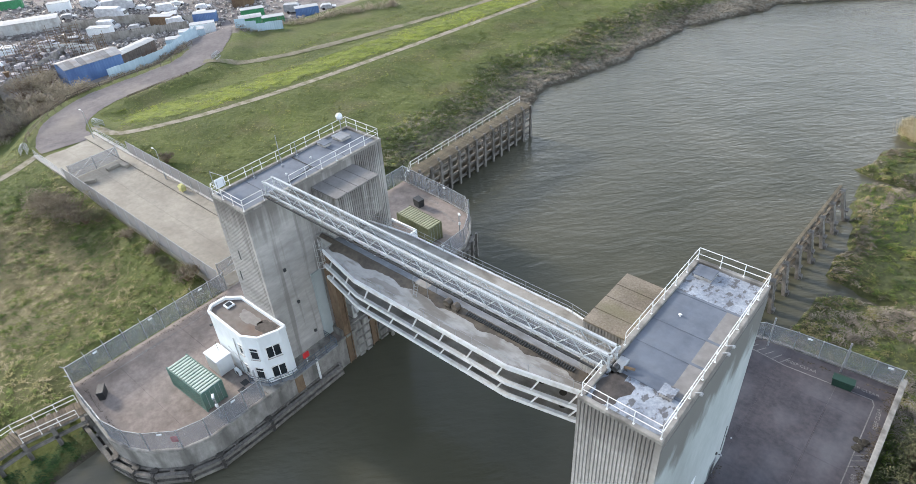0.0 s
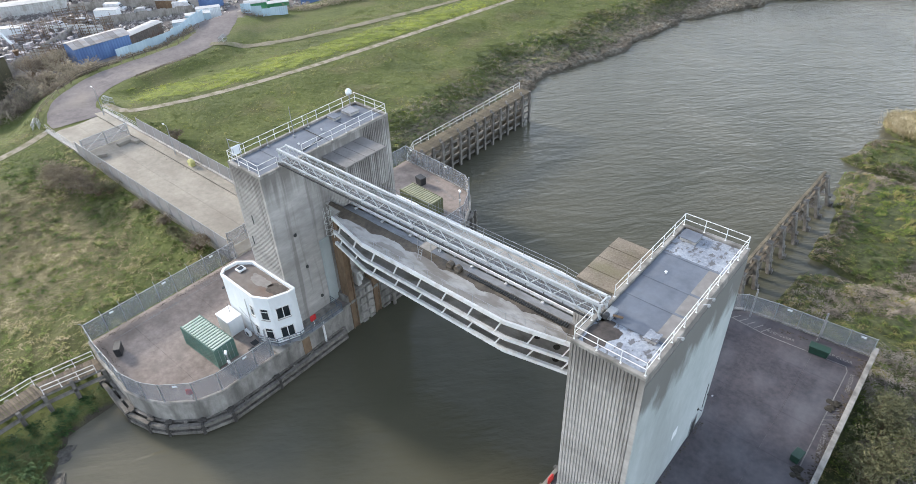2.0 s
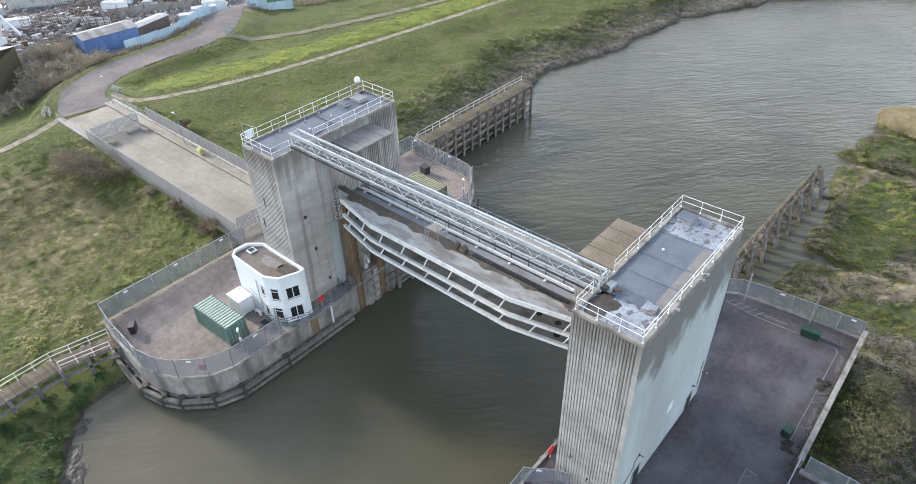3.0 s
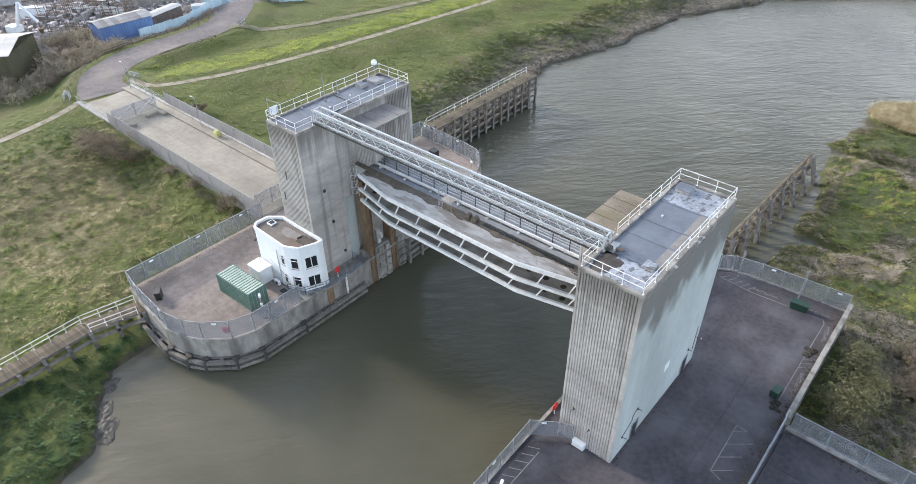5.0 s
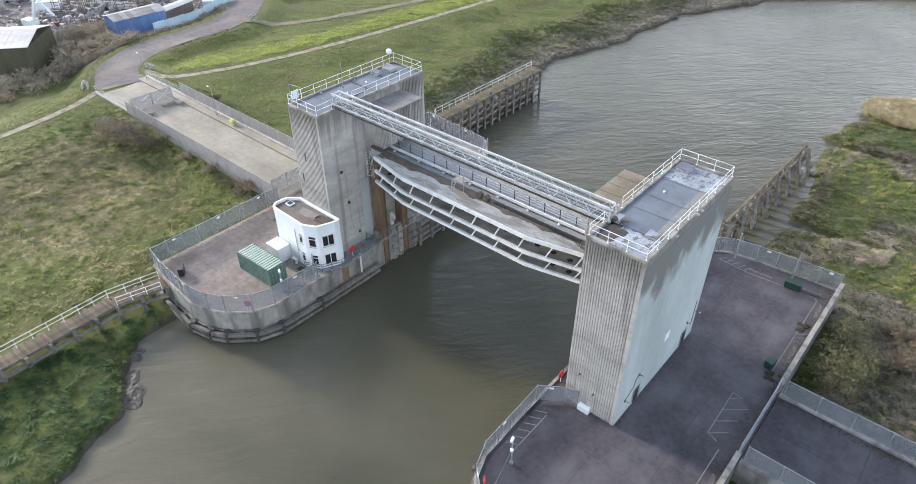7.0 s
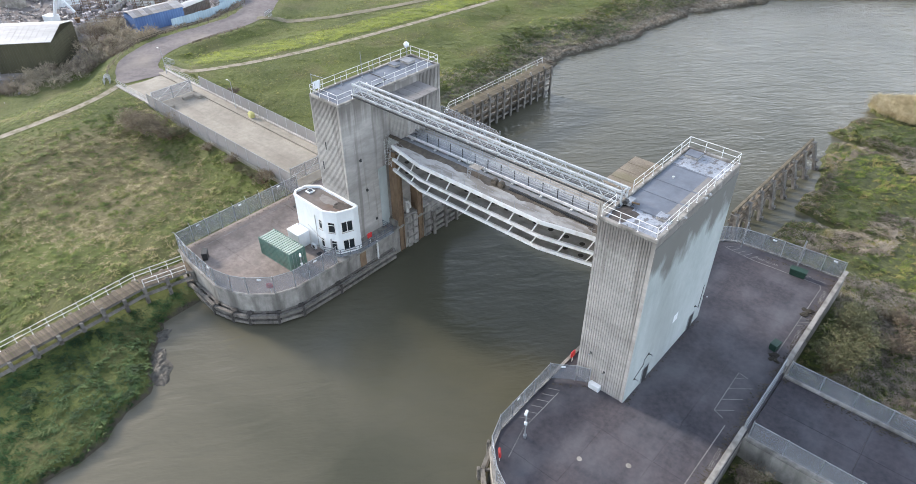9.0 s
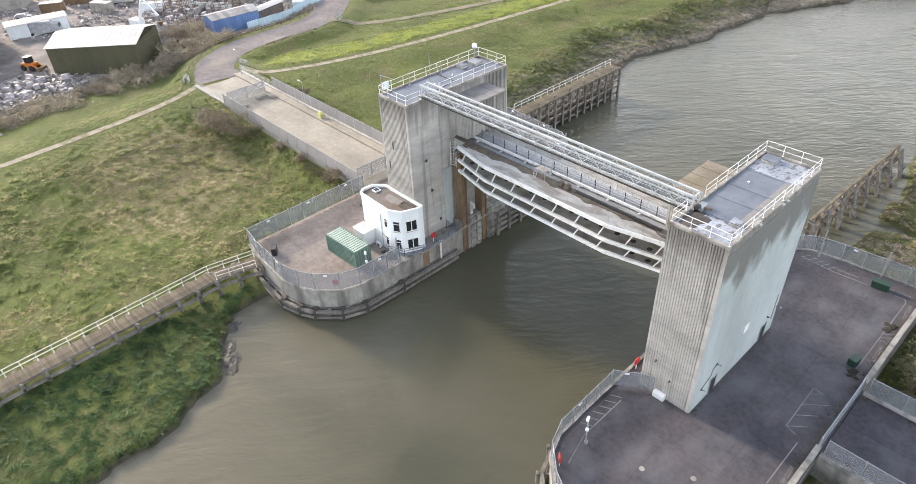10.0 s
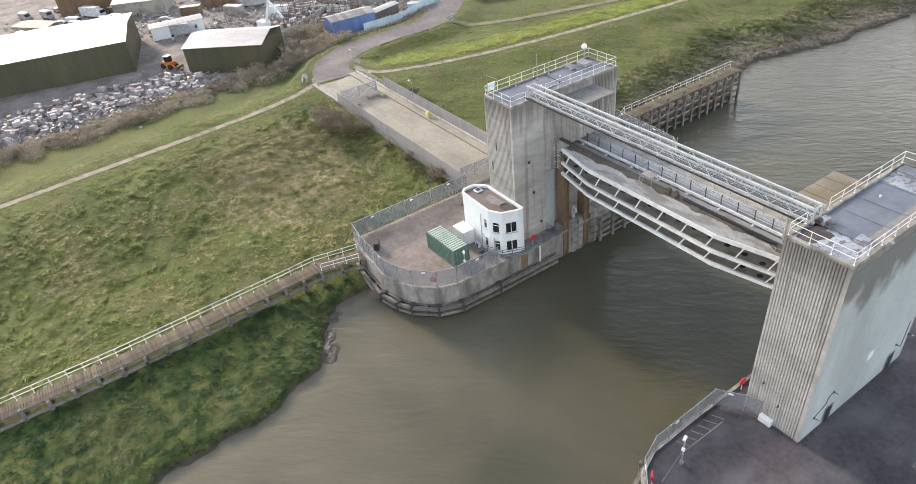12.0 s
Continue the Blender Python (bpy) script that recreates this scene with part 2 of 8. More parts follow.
TIMBER_BROWN = mat("worn_brown_planks", (0.06, 0.047, 0.034), (0.16, 0.128, 0.09), 3.0, 0.85, 0, 0.3, (1, 1, 1), 0.6, vary=0.35)
TIMBER_GREY = mat("grey_wet_timber", (0.08, 0.074, 0.066), (0.25, 0.235, 0.212), 2.5, 0.8, 0, 0.3, (1, 1, 0.5), 0.6, vary=0.2)
TIMBER_WET = mat("black_wet_timber", (0.03, 0.028, 0.026), (0.09, 0.084, 0.076), 3.0, 0.6, 0, 0.3, (1, 1, 1), 0.6)
TIMBER_MOSSY = mat("mossy_timber", (0.075, 0.063, 0.042), (0.17, 0.142, 0.095), 3.0, 0.9, 0, 0.3, (1, 1, 1), 0.6, vary=0.2)
GREEN_BOX = mat("green_container_paint", (0.08, 0.16, 0.13), (0.135, 0.23, 0.19), 1.5, 0.6, 0, 0.05, (1, 1, 1), 0.5,
                stain=(0.11, 0.10, 0.075), stain_amount=0.4, stain_scale=(0.8, 0.8, 0.8))
OLIVE_BOX = mat("olive_container_paint", (0.105, 0.115, 0.055), (0.17, 0.18, 0.095), 1.5, 0.6, 0, 0.05)
GLASS = mat("dark_window_glass", (0.015, 0.02, 0.024), (0.03, 0.036, 0.04), 1.0, 0.06, 0, 0)
RED = mat("red_plastic", (0.45, 0.025, 0.03), (0.6, 0.04, 0.04), 3.0, 0.45, 0, 0)
YELLOW = mat("faded_yellow_plastic", (0.46, 0.45, 0.17), (0.62, 0.6, 0.26), 3.0, 0.5, 0, 0)
ASPHALT = mat("worn_asphalt", (0.102, 0.091, 0.095), (0.178, 0.16, 0.161), 1.2, 0.9, 0, 0.2, (1, 1, 1), 0.15,
              stain=(0.24, 0.215, 0.185), stain_amount=0.5, stain_scale=(0.13, 0.13, 0.13))
GRAVEL = mat("pale_gravel_path", (0.19, 0.166, 0.126), (0.36, 0.325, 0.262), 5.0, 0.95, 0, 0.3, (1, 1, 1), 0.5,
             stain=(0.13, 0.125, 0.05), stain_amount=0.7, stain_scale=(0.7, 0.7, 0.7), stain_edge=(0.5, 0.62))
EARTH = mat("trodden_earth", (0.12, 0.112, 0.068), (0.235, 0.21, 0.155), 2.5, 0.95, 0, 0.3, (1, 1, 1), 0.3,
            stain=(0.085, 0.11, 0.03), stain_amount=0.8, stain_scale=(0.5, 0.5, 0.5))
PAINT_LINE = mat("worn_road_paint", (0.1, 0.098, 0.1), (0.33, 0.32, 0.31), 4.0, 0.8, 0, 0)
SOIL = mat("dark_soil", (0.02, 0.018, 0.014), (0.05, 0.045, 0.035), 4.0, 0.95, 0, 0.5)
FENCE_MESH = mesh_fence("galvanised_fence_mesh", (0.36, 0.39, 0.435), 0.39)
RAMP_MESH = mesh_fence("dense_palisade_mesh", (0.46, 0.445, 0.455), 0.66)


# ---- mesh helpers ----
def box(bm, x0, x1, y0, y1, z0, z1):
    v = [bm.verts.new(p) for p in ((x0, y0, z0), (x1, y0, z0), (x1, y1, z0), (x0, y1, z0),
                                   (x0, y0, z1), (x1, y0, z1), (x1, y1, z1), (x0, y1, z1))]
    for f in ((3, 2, 1, 0), (4, 5, 6, 7), (0, 1, 5, 4), (1, 2, 6, 5), (2, 3, 7, 6), (3, 0, 4, 7)):
        bm.faces.new([v[i] for i in f])


def cbox(bm, x0, x1, y0, y1, z0, z1, c=0.02):
    """A box with all its edges chamfered by c."""
    part_bm = bmesh.new()
    box(part_bm, x0, x1, y0, y1, z0, z1)
    bmesh.ops.bevel(part_bm, geom=part_bm.edges[:], offset=c, segments=1, affect="EDGES")
    pour(part_bm, bm)


def pour(source, bm):
    """Moves all of one bmesh into another."""
    source.verts.index_update()
    made = [bm.verts.new(v.co) for v in source.verts]
    for f in source.faces:
        bm.faces.new([made[v.index] for v in f.verts])
    source.free()


def prism(bm, poly, z0, z1, shrink=0.0):
    """An upright prism over a polygon, given anticlockwise."""
    low = [bm.verts.new((x, y, z0)) for x, y in poly]
    cx, cy = sum(p[0] for p in poly) / len(poly), sum(p[1] for p in poly) / len(poly)
    top = [bm.verts.new((x + (cx - x) * shrink, y + (cy - y) * shrink, z1)) for x, y in poly]
    bm.faces.new(low[::-1])
    bm.faces.new(top)
    for i in range(len(poly)):
        j = (i + 1) % len(poly)
        bm.faces.new((low[i], low[j], top[j], top[i]))


def bar(bm, a, b, w, h, up=(0, 0, 1)):
    """A straight bar of rectangular section, w across and h along up."""
    a, b, up = Vector(a), Vector(b), Vector(up)
    d = (b - a).normalized()
    side = d.cross(up)
    side = side.normalized() if side.length > 1e-4 else Vector((1, 0, 0))
    top = side.cross(d).normalized()
    ends = []
    for p in (a, b):
        ends.append([bm.verts.new(p + side * sx * w / 2 + top * sz * h / 2) for sx, sz in ((-1, -1), (1, -1), (1, 1), (-1, 1))])
    p, q = ends
    bm.faces.new(p)
    bm.faces.new(q[::-1])
    for i in range(4):
        j = (i + 1) % 4
        bm.faces.new((p[j], p[i], q[i], q[j]))


def rod(bm, a, b, r, n=6, r2=None):
    """A round rod or taper from a to b."""
    a, b = Vector(a), Vector(b)
    d = (b - a).normalized()
    side = d.cross(Vector((0, 0, 1)))
    side = side.normalized() if side.length > 1e-3 else Vector((1, 0, 0))
    other = side.cross(d)
    rings = []
    for p, rad in ((a, r), (b, r if r2 is None else r2)):
        rings.append([bm.verts.new(p + (side * math.cos(2 * math.pi * i / n) + other * math.sin(2 * math.pi * i / n)) * rad) for i in range(n)])
    bm.faces.new(rings[0])
    bm.faces.new(rings[1][::-1])
    for i in range(n):
        j = (i + 1) % n
        bm.faces.new((rings[0][j], rings[0][i], rings[1][i], rings[1][j]))


def finish(name, bm, material, parent=None, label="", smooth=False):
    data = bpy.data.meshes.new(name)
    bmesh.ops.recalc_face_normals(bm, faces=bm.faces[:])
    bm.to_mesh(data)
    bm.free()
    for f in data.polygons:
        f.use_smooth = smooth
    data.materials.append(material)
    ob = new(name, data)
    if parent:
        ob.parent = parent
    if label:
        ob["label"] = label
    return ob


def part(name, bm, material, parent, label="", smooth=False):
    """One mesh part under a thing or under a part, built in the parent's own coordinates."""
    return finish(name, bm, material, parent, label, smooth)


def again(ob, m):
    """A further part on the same mesh, at the pose m in its parent."""
    twin = new(ob.name.split(".")[0], ob.data)
    twin.parent = ob.parent
    twin.matrix_basis = m
    return twin


def thing(name, label, category, at=(0, 0, 0), turn=0, group="", kind=""):
    ob = new(name)
    ob.empty_display_size = 0.3
    ob.matrix_basis = pose(*at, 0, 0, turn)
    return tagged(ob, label, category, group, kind)


def solid(name, bm, material, label, category, group="", kind="", smooth=False):
    return tagged(finish(name, bm, material, None, "", smooth), label, category, group, kind)


def setting(name, bm, material, label, category=""):
    return tagged(finish(name, bm, material), label, category, "", "structure")


def ribbed(a, b, step=0.25, depth=0.09, groove=1.0):
    """Points of a ribbed wall line from a to b, the wall's outside on its right hand; whole ribs, flat at both ends."""
    a, b = Vector(a), Vector(b)
    d = b - a
    run = d.normalized()
    out = Vector((run.y, -run.x))
    n = max(1, int((d.length - 0.3) / step))
    start = (d.length - n * step) / 2
    pts = [a]
    for i in range(n):
        s = start + i * step
        for k, o in ((0.0, 0), (0.02, -depth), (0.075, -depth), (0.095, 0)):
            pts.append(a + run * (s + k * groove * step / 0.205) + out * o)
    return [(p.x, p.y) for p in pts]


def spread(points, gap):
    """Even stations along a polyline, about gap apart: (x, y, z, heading)."""
    made = []
    for a, b in zip(points, points[1:]):
        a, b = Vector(a), Vector(b)
        n = max(1, round((b - a).length / gap))
        for i in range(n):
            p = a + (b - a) * (i / n)
            made.append((p, math.atan2(b.y - a.y, b.x - a.x)))
    made.append((Vector(points[-1]), made[-1][1]))
    return made


def railing(name, label, points, height=1.1, gap=1.8, material=None, rails=(1.0, 0.5), r=0.03, category="railing", group=""):
    """A tube railing along points on its base: posts and rails, each a part."""
    material = material or WHITE_STEEL
    ob = thing(name, label, category, points[0], 0, group)
    base = Vector(points[0])
    first = None
    for p, _ in spread(points, gap):
        if first is None:
            bm = bmesh.new()
            rod(bm, (0, 0, 0), (0, 0, height), r * 1.05)
            cbox(bm, -0.07, 0.07, -0.07, 0.07, 0, 0.02, 0.005)
            first = part("post", bm, material, ob)
        else:
            again(first, Matrix.Translation(p - base))
    for k in rails:
        for a, b in zip(points, points[1:]):
            bm = bmesh.new()
            lift = Vector((0, 0, height * k))
            rod(bm, Vector(a) - base + lift, Vector(b) - base + lift, r)
            part("rail", bm, material, ob)
    return ob


def fence(name, label, points, height=2.4, gap=2.6, mesh=None, post=None, crank=0.0, side=1, group=""):
    """A mesh security fence: a post at each station, a wire panel and a top rail between them, each a part."""
    ob = thing(name, label, "fence", points[0], 0, group)
    base = Vector(points[0])
    stops = spread(points, gap)
    first = None
    for p, h in stops:
        if first is None:
            bm = bmesh.new()
            cbox(bm, -0.045, 0.045, -0.045, 0.045, 0, height + 0.1, 0.01)
            if crank:
                bar(bm, (0, 0, height + 0.08), (crank * side, 0, height + 0.08 + crank), 0.05, 0.05, (0, 1, 0))
            first = part("post", bm, post or GALV, ob)
            first.matrix_basis = pose(0, 0, 0, 0, 0, math.degrees(h) + 90)
        else:
            again(first, Matrix.Translation(p - base) @ pose(0, 0, 0, 0, 0, math.degrees(h) + 90))
    for (a, _), (b, _) in zip(stops, stops[1:]):
        bm = bmesh.new()
        lift = Vector((0, 0, height / 2 + 0.03))
        bar(bm, a - base + lift, b - base + lift, 0.012, height - 0.06)
        part("mesh_panel", bm, mesh or FENCE_MESH, ob)
        bm = bmesh.new()
        lift = Vector((0, 0, height))
        bar(bm, a - base + lift, b - base + lift, 0.05, 0.05)
        part("top_rail", bm, post or GALV, ob)
    if group == "deck fences":              # small white warning plates wired to the mesh
        for (a, h), (b, _) in list(zip(stops, stops[1:]))[1::3]:
            mid = (a + b) / 2 - base
            run = (b - a).normalized()
            bm = bmesh.new()
            bar(bm, mid - run * 0.24 + Vector((0, 0, height * 0.86)), mid + run * 0.24 + Vector((0, 0, height * 0.86)), 0.04, 0.22)
            part("sign_plate", bm, WHITE, ob, "small white warning plate")
    return ob


def curve_at(keys, v):
    """Smooth interpolation through (key, value) pairs."""
    if v <= keys[0][0]:
        return keys[0][1]
    for (a, p), (b, q) in zip(keys, keys[1:]):
        if v <= b:
            return p + (q - p) * (v - a) / (b - a)
    return keys[-1][1]


def step01(v, a, b):
    t = min(1.0, max(0.0, (v - a) / (b - a)))
    return t * t * (3 - 2 * t)


# ---- the lie of the land ----
WATER = -4.0
EDGE_W = [(-300, 10), (-60, 5), (-49, 4.1), (-45, 3.6), (-40.4, 3.0), (-36.8, 2.8), (-33.6, 1.3), (-28.8, 0.2), (-27.6, -2.6), (-26.2, -5.6), (-22.8, -8.0), (-19, -8.9), (-14, -11),
          (34, -14), (45, -17), (66, -17), (72.6, -19.7), (81, -22), (90, -18), (99.6, -15.4), (111, -16), (129, -13), (147, -3.5), (156, -1),
          (175, 22), (205, 70), (300, 200)]
EDGE_E = [(-300, 50), (-30, 46), (-18, 42), (34, 38), (41, 39.3), (42.7, 39.7), (45.5, 40.2), (48.3, 39.9), (49.2, 41.5), (49.5, 47), (51.3, 47), (51.7, 41.8), (52.4, 40), (57.3, 39.4), (60.2, 40),
          (65.7, 38.8), (72.2, 37.3), (76.9, 37.0), (77.3, 38.8), (77.5, 45), (79.3, 45), (79.8, 38.4), (81.5, 35.8), (85.5, 36.7), (90.6, 37.6), (91.2, 41), (91.6, 50), (92.6, 50),
          (93.6, 41.5), (95.5, 38.8), (99.5, 37.2), (104.6, 38.9), (112, 52), (125, 90), (160, 190), (300, 420)]
CREST = [(-300, -48), (-56, -62), (-38, -63.7), (-16, -65.4), (2, -68), (14.5, -67.3), (20, -64.8), (29, -61), (46, -57), (74.6, -52.8),
         (113, -48.3), (150, -44), (200, -25), (300, 60)]
ROAD = [(-70.6, 8.2), (-76.5, 9.2), (-82.4, 13.8), (-86, 22), (-86.2, 31.5), (-86.3, 41), (-91.8, 49.8), (-98, 54.7), (-103.4, 58.8), (-111.4, 65), (-122, 74)]


def to_line(x, y, line):
    best = 1e9
    for (ax, ay), (bx, by) in zip(line, line[1:]):
        dx, dy = bx - ax, by - ay
        t = max(0.0, min(1.0, ((x - ax) * dx + (y - ay) * dy) / (dx * dx + dy * dy)))
        best = min(best, math.hypot(x - ax - t * dx, y - ay - t * dy))
    return best


def ground(x, y):
    """Height of the land: river bed, mud edge, marsh, dike, road and the lower yard behind."""
    wig = 1.1 * noise.noise((x * 0.16, y * 0.16, 3.0)) + 0.5 * noise.noise((x * 0.5, y * 0.5, 9.0))
    if y > 62 and x < 10:                      # slumped lumps along the upstream bank
        wig += 1.5 * noise.noise((x * 0.3, y * 0.3, 27.0))
    w, e = curve_at(EDGE_W, y) - x + wig, x - curve_at(EDGE_E, y) + wig
    rough = 0.2 * noise.noise((x * 0.33, y * 0.33, 0)) + 0.2 * noise.noise((x * 0.62, y * 0.62, 5))
    if w <= 0 and e <= 0:
        return -4.1 - min(2.0, 0.3 * min(-w, -e))
    if e > 0:
        z = -4.1 + 0.85 * step01(e, 0, 1.0) + 0.5 * step01(e, 1, 8) + 2.2 * step01(e, 14, 40)
        return z + rough * step01(e, 0.5, 3) * 1.6
    crest = curve_at(CREST, y)
    s = w / max(1.0, w + x - crest)
    north = step01(y, 2, 30)
    south_z = 1.15 * step01(s, 0.01, 0.24) + 2.6 * step01(s, 0.5, 0.9)
    north_z = 0.4 * step01(w, 1, 5) + 1.8 * step01(w, 4.0, 13.5) + 0.35 * step01(s, 0.3, 0.6) + 1.0 * step01(s, 0.66, 0.95)   # mud shelf, steep bank, berm, dike
    z = -4.1 + 0.9 * step01(w, 0, 1.1) + south_z * (1 - north) + north_z * north
    back = crest - x
    if back > 0:
        z -= (2.6 * (1 - north) + 1.1 * north) * step01(back, 2.5, 16)
        z -= 2.4 * north * step01(back, 38, 50)
        road = to_line(x, y, ROAD)
        z += (0.4 - z) * (1 - step01(road, 5.2, 11)) * step01(x, -112, -98)
    if -75 < x < -14 and -2 < y < 19:          # soil drawn down along the ramp
        z = min(z, -0.6 + max(0.0, (-60.0 - x) * 0.09)) if 3.2 < y < 13.2 else z
    if -72 < x < -15.6 and -9 < y < 24:         # soil banked up against its sides
        off = max(0.0, 2.9 - y, y - 13.4)
        z = max(z, 0.08 - 0.36 * off) if off > 0 else z
    trodden = 0.1 + 0.9 * step01(abs(back), 1.2, 4.5)          # the crest is walked smooth
    return z + rough * step01(w, 0.6, 3) * (1.0 if back < 0 else 0.5) * trodden


def axis(fine0, fine1, step, far):
    mid = list(np.arange(fine0, fine1 + 0.01, step))
    lows, highs, d = [], [], step
    a, b = fine0, fine1
    while a > -far or b < far:
        d *= 1.5
        a, b = a - d, b + d
        lows.append(a)
        highs.append(b)
    return lows[::-1] + mid + highs


xs, ys = axis(-190, 110, 1.2, 2500), axis(-90, 200, 1.2, 2500)
verts = [(x, y, ground(x, y)) for y in ys for x in xs]
nx = len(xs)
quads = [(j * nx + i, j * nx + i + 1, (j + 1) * nx + i + 1, (j + 1) * nx + i) for j in range(len(ys) - 1) for i in range(nx - 1)]
land_mesh = bpy.data.meshes.new("ground")
land_mesh.from_pydata(verts, [], quads)
for f in land_mesh.polygons:
    f.use_smooth = True


def yard_tone(n, l):
    """Dusty, oil-stained hard standing."""
    spots, ramp = n.new("ShaderNodeTexNoise"), n.new("ShaderNodeValToRGB")
    spots.inputs["Scale"].default_value, spots.inputs["Detail"].default_value = 0.16, 9.0
    spots.inputs["Roughness"].default_value = 0.7
    l.new(n["Texture Coordinate"].outputs["Object"], spots.inputs["Vector"])
    ramp.color_ramp.elements[0].position, ramp.color_ramp.elements[1].position = 0.35, 0.65
    ramp.color_ramp.elements[0].color, ramp.color_ramp.elements[1].color = (0.14, 0.124, 0.116, 1), (0.3, 0.272, 0.256, 1)
    l.new(spots.outputs["Fac"], ramp.inputs[0])
    return ramp.outputs[0]


def grass_material():
    m = mat("riverside_grass", (0.05, 0.068, 0.013), (0.12, 0.142, 0.032), 1.6, 0.95, 0, 0.9, (1, 1, 1), 0.09, distance=0.3, detail=10.0,
            stain=(0.13, 0.11, 0.055), stain_amount=0.5, stain_scale=(0.13, 0.13, 0.13))
    n, l = m.node_tree.nodes, m.node_tree.links
    shader = n["Principled BSDF"]
    old = shader.inputs["Base Color"].links[0].from_socket
    place, cut = n.new("ShaderNodeNewGeometry"), n.new("ShaderNodeSeparateXYZ")
    l.new(place.outputs["Position"], cut.inputs[0])

    def band(source, low, high):
        r = n.new("ShaderNodeMapRange")
        r.inputs["From Min"].default_value, r.inputs["From Max"].default_value = low, high
        l.new(source, r.inputs["Value"])
        return r.outputs[0]

    def blend(fac, a, b):
        x = n.new("ShaderNodeMix")
        x.data_type = "RGBA"
        l.new(fac, x.inputs[0])
        l.new(a, x.inputs[6])
        if isinstance(b, tuple):
            x.inputs[7].default_value = (*b, 1)
        else:
            l.new(b, x.inputs[7])
        return x.outputs[2]

    wet = n.new("ShaderNodeMath")
    wet.operation = "ADD"
    ripple = n.new("ShaderNodeTexNoise")
    ripple.inputs["Scale"].default_value = 0.8
    l.new(n["Texture Coordinate"].outputs["Object"], ripple.inputs["Vector"])
    l.new(cut.outputs["Z"], wet.inputs[0])
    l.new(ripple.outputs["Fac"], wet.inputs[1])
    thatch = n.new("ShaderNodeTexNoise")      # bleached drift and dead stems on the mud shelf upstream
    thatch.inputs["Scale"].default_value, thatch.inputs["Detail"].default_value = 1.4, 8.0
    l.new(n["Texture Coordinate"].outputs["Object"], thatch.inputs["Vector"])
    drift = n.new("ShaderNodeValToRGB")
    drift.color_ramp.elements[0].color, drift.color_ramp.elements[1].color = (0.08, 0.072, 0.052, 1), (0.24, 0.222, 0.18, 1)
    drift.color_ramp.elements[0].position, drift.color_ramp.elements[1].position = 0.35, 0.68
    l.new(thatch.outputs["Fac"], drift.inputs[0])
    turf = n.new("ShaderNodeValToRGB")        # dark wet turf of the salt marsh
    turf.color_ramp.elements[0].color, turf.color_ramp.elements[1].color = (0.04, 0.048, 0.016, 1), (0.088, 0.1, 0.034, 1)
    turf.color_ramp.elements[0].position, turf.color_ramp.elements[1].position = 0.35, 0.68
    l.new(thatch.outputs["Fac"], turf.inputs[0])
    shelf = n.new("ShaderNodeMath")
    shelf.operation = "MULTIPLY"
    l.new(band(wet.outputs[0], -1.2, -1.9), shelf.inputs[0])
    west = n.new("ShaderNodeMath")
    west.operation = "MULTIPLY"
    l.new(band(cut.outputs["Y"], 36, 44), west.inputs[0])
    l.new(band(cut.outputs["X"], 28, 20), west.inputs[1])
    l.new(west.outputs[0], shelf.inputs[1])
    soil = blend(band(wet.outputs[0], -3.0, -3.3), blend(shelf.outputs[0], old, drift.outputs[0]), (0.07, 0.06, 0.042))
    yard_edge = n.new("ShaderNodeMath")
    yard_edge.operation = "MULTIPLY_ADD"
    yard_edge.inputs[1].default_value, yard_edge.inputs[2].default_value = 9.0, 0
    l.new(ripple.outputs["Fac"], yard_edge.inputs[0])
    where = n.new("ShaderNodeMath")
    where.operation = "ADD"
    l.new(cut.outputs["X"], where.inputs[0])
    l.new(yard_edge.outputs[0], where.inputs[1])
    soil = blend(band(cut.outputs["X"], 32, 35), soil, turf.outputs[0])
    off, far = n.new("ShaderNodeVectorMath"), n.new("ShaderNodeVectorMath")      # litter of last year's straw in the middle of the meadow
    off.operation, far.operation = "MULTIPLY_ADD", "LENGTH"
    off.inputs[1].default_value, off.inputs[2].default_value = (1 / 18, 1 / 14, 0), (44 / 18, 14 / 14, 0)
    l.new(place.outputs["Position"], off.inputs[0])
    l.new(off.outputs[0], far.inputs[0])
    ragged = n.new("ShaderNodeMath")
    ragged.operation = "ADD"
    l.new(far.outputs["Value"], ragged.inputs[0])
    l.new(thatch.outputs["Fac"], ragged.inputs[1])
    soil = blend(band(ragged.outputs[0], 1.6, 1.05), soil, (0.2, 0.175, 0.09))
    l.new(blend(band(where.outputs[0], -89.5, -92.0), soil, yard_tone(n, l)), shader.inputs["Base Color"])
    return m


GRASS = grass_material()
land_mesh.materials.append(GRASS)
tagged(new("ground", land_mesh), "rough grass river banks with muddy tidal edges", "ground", "", "structure")


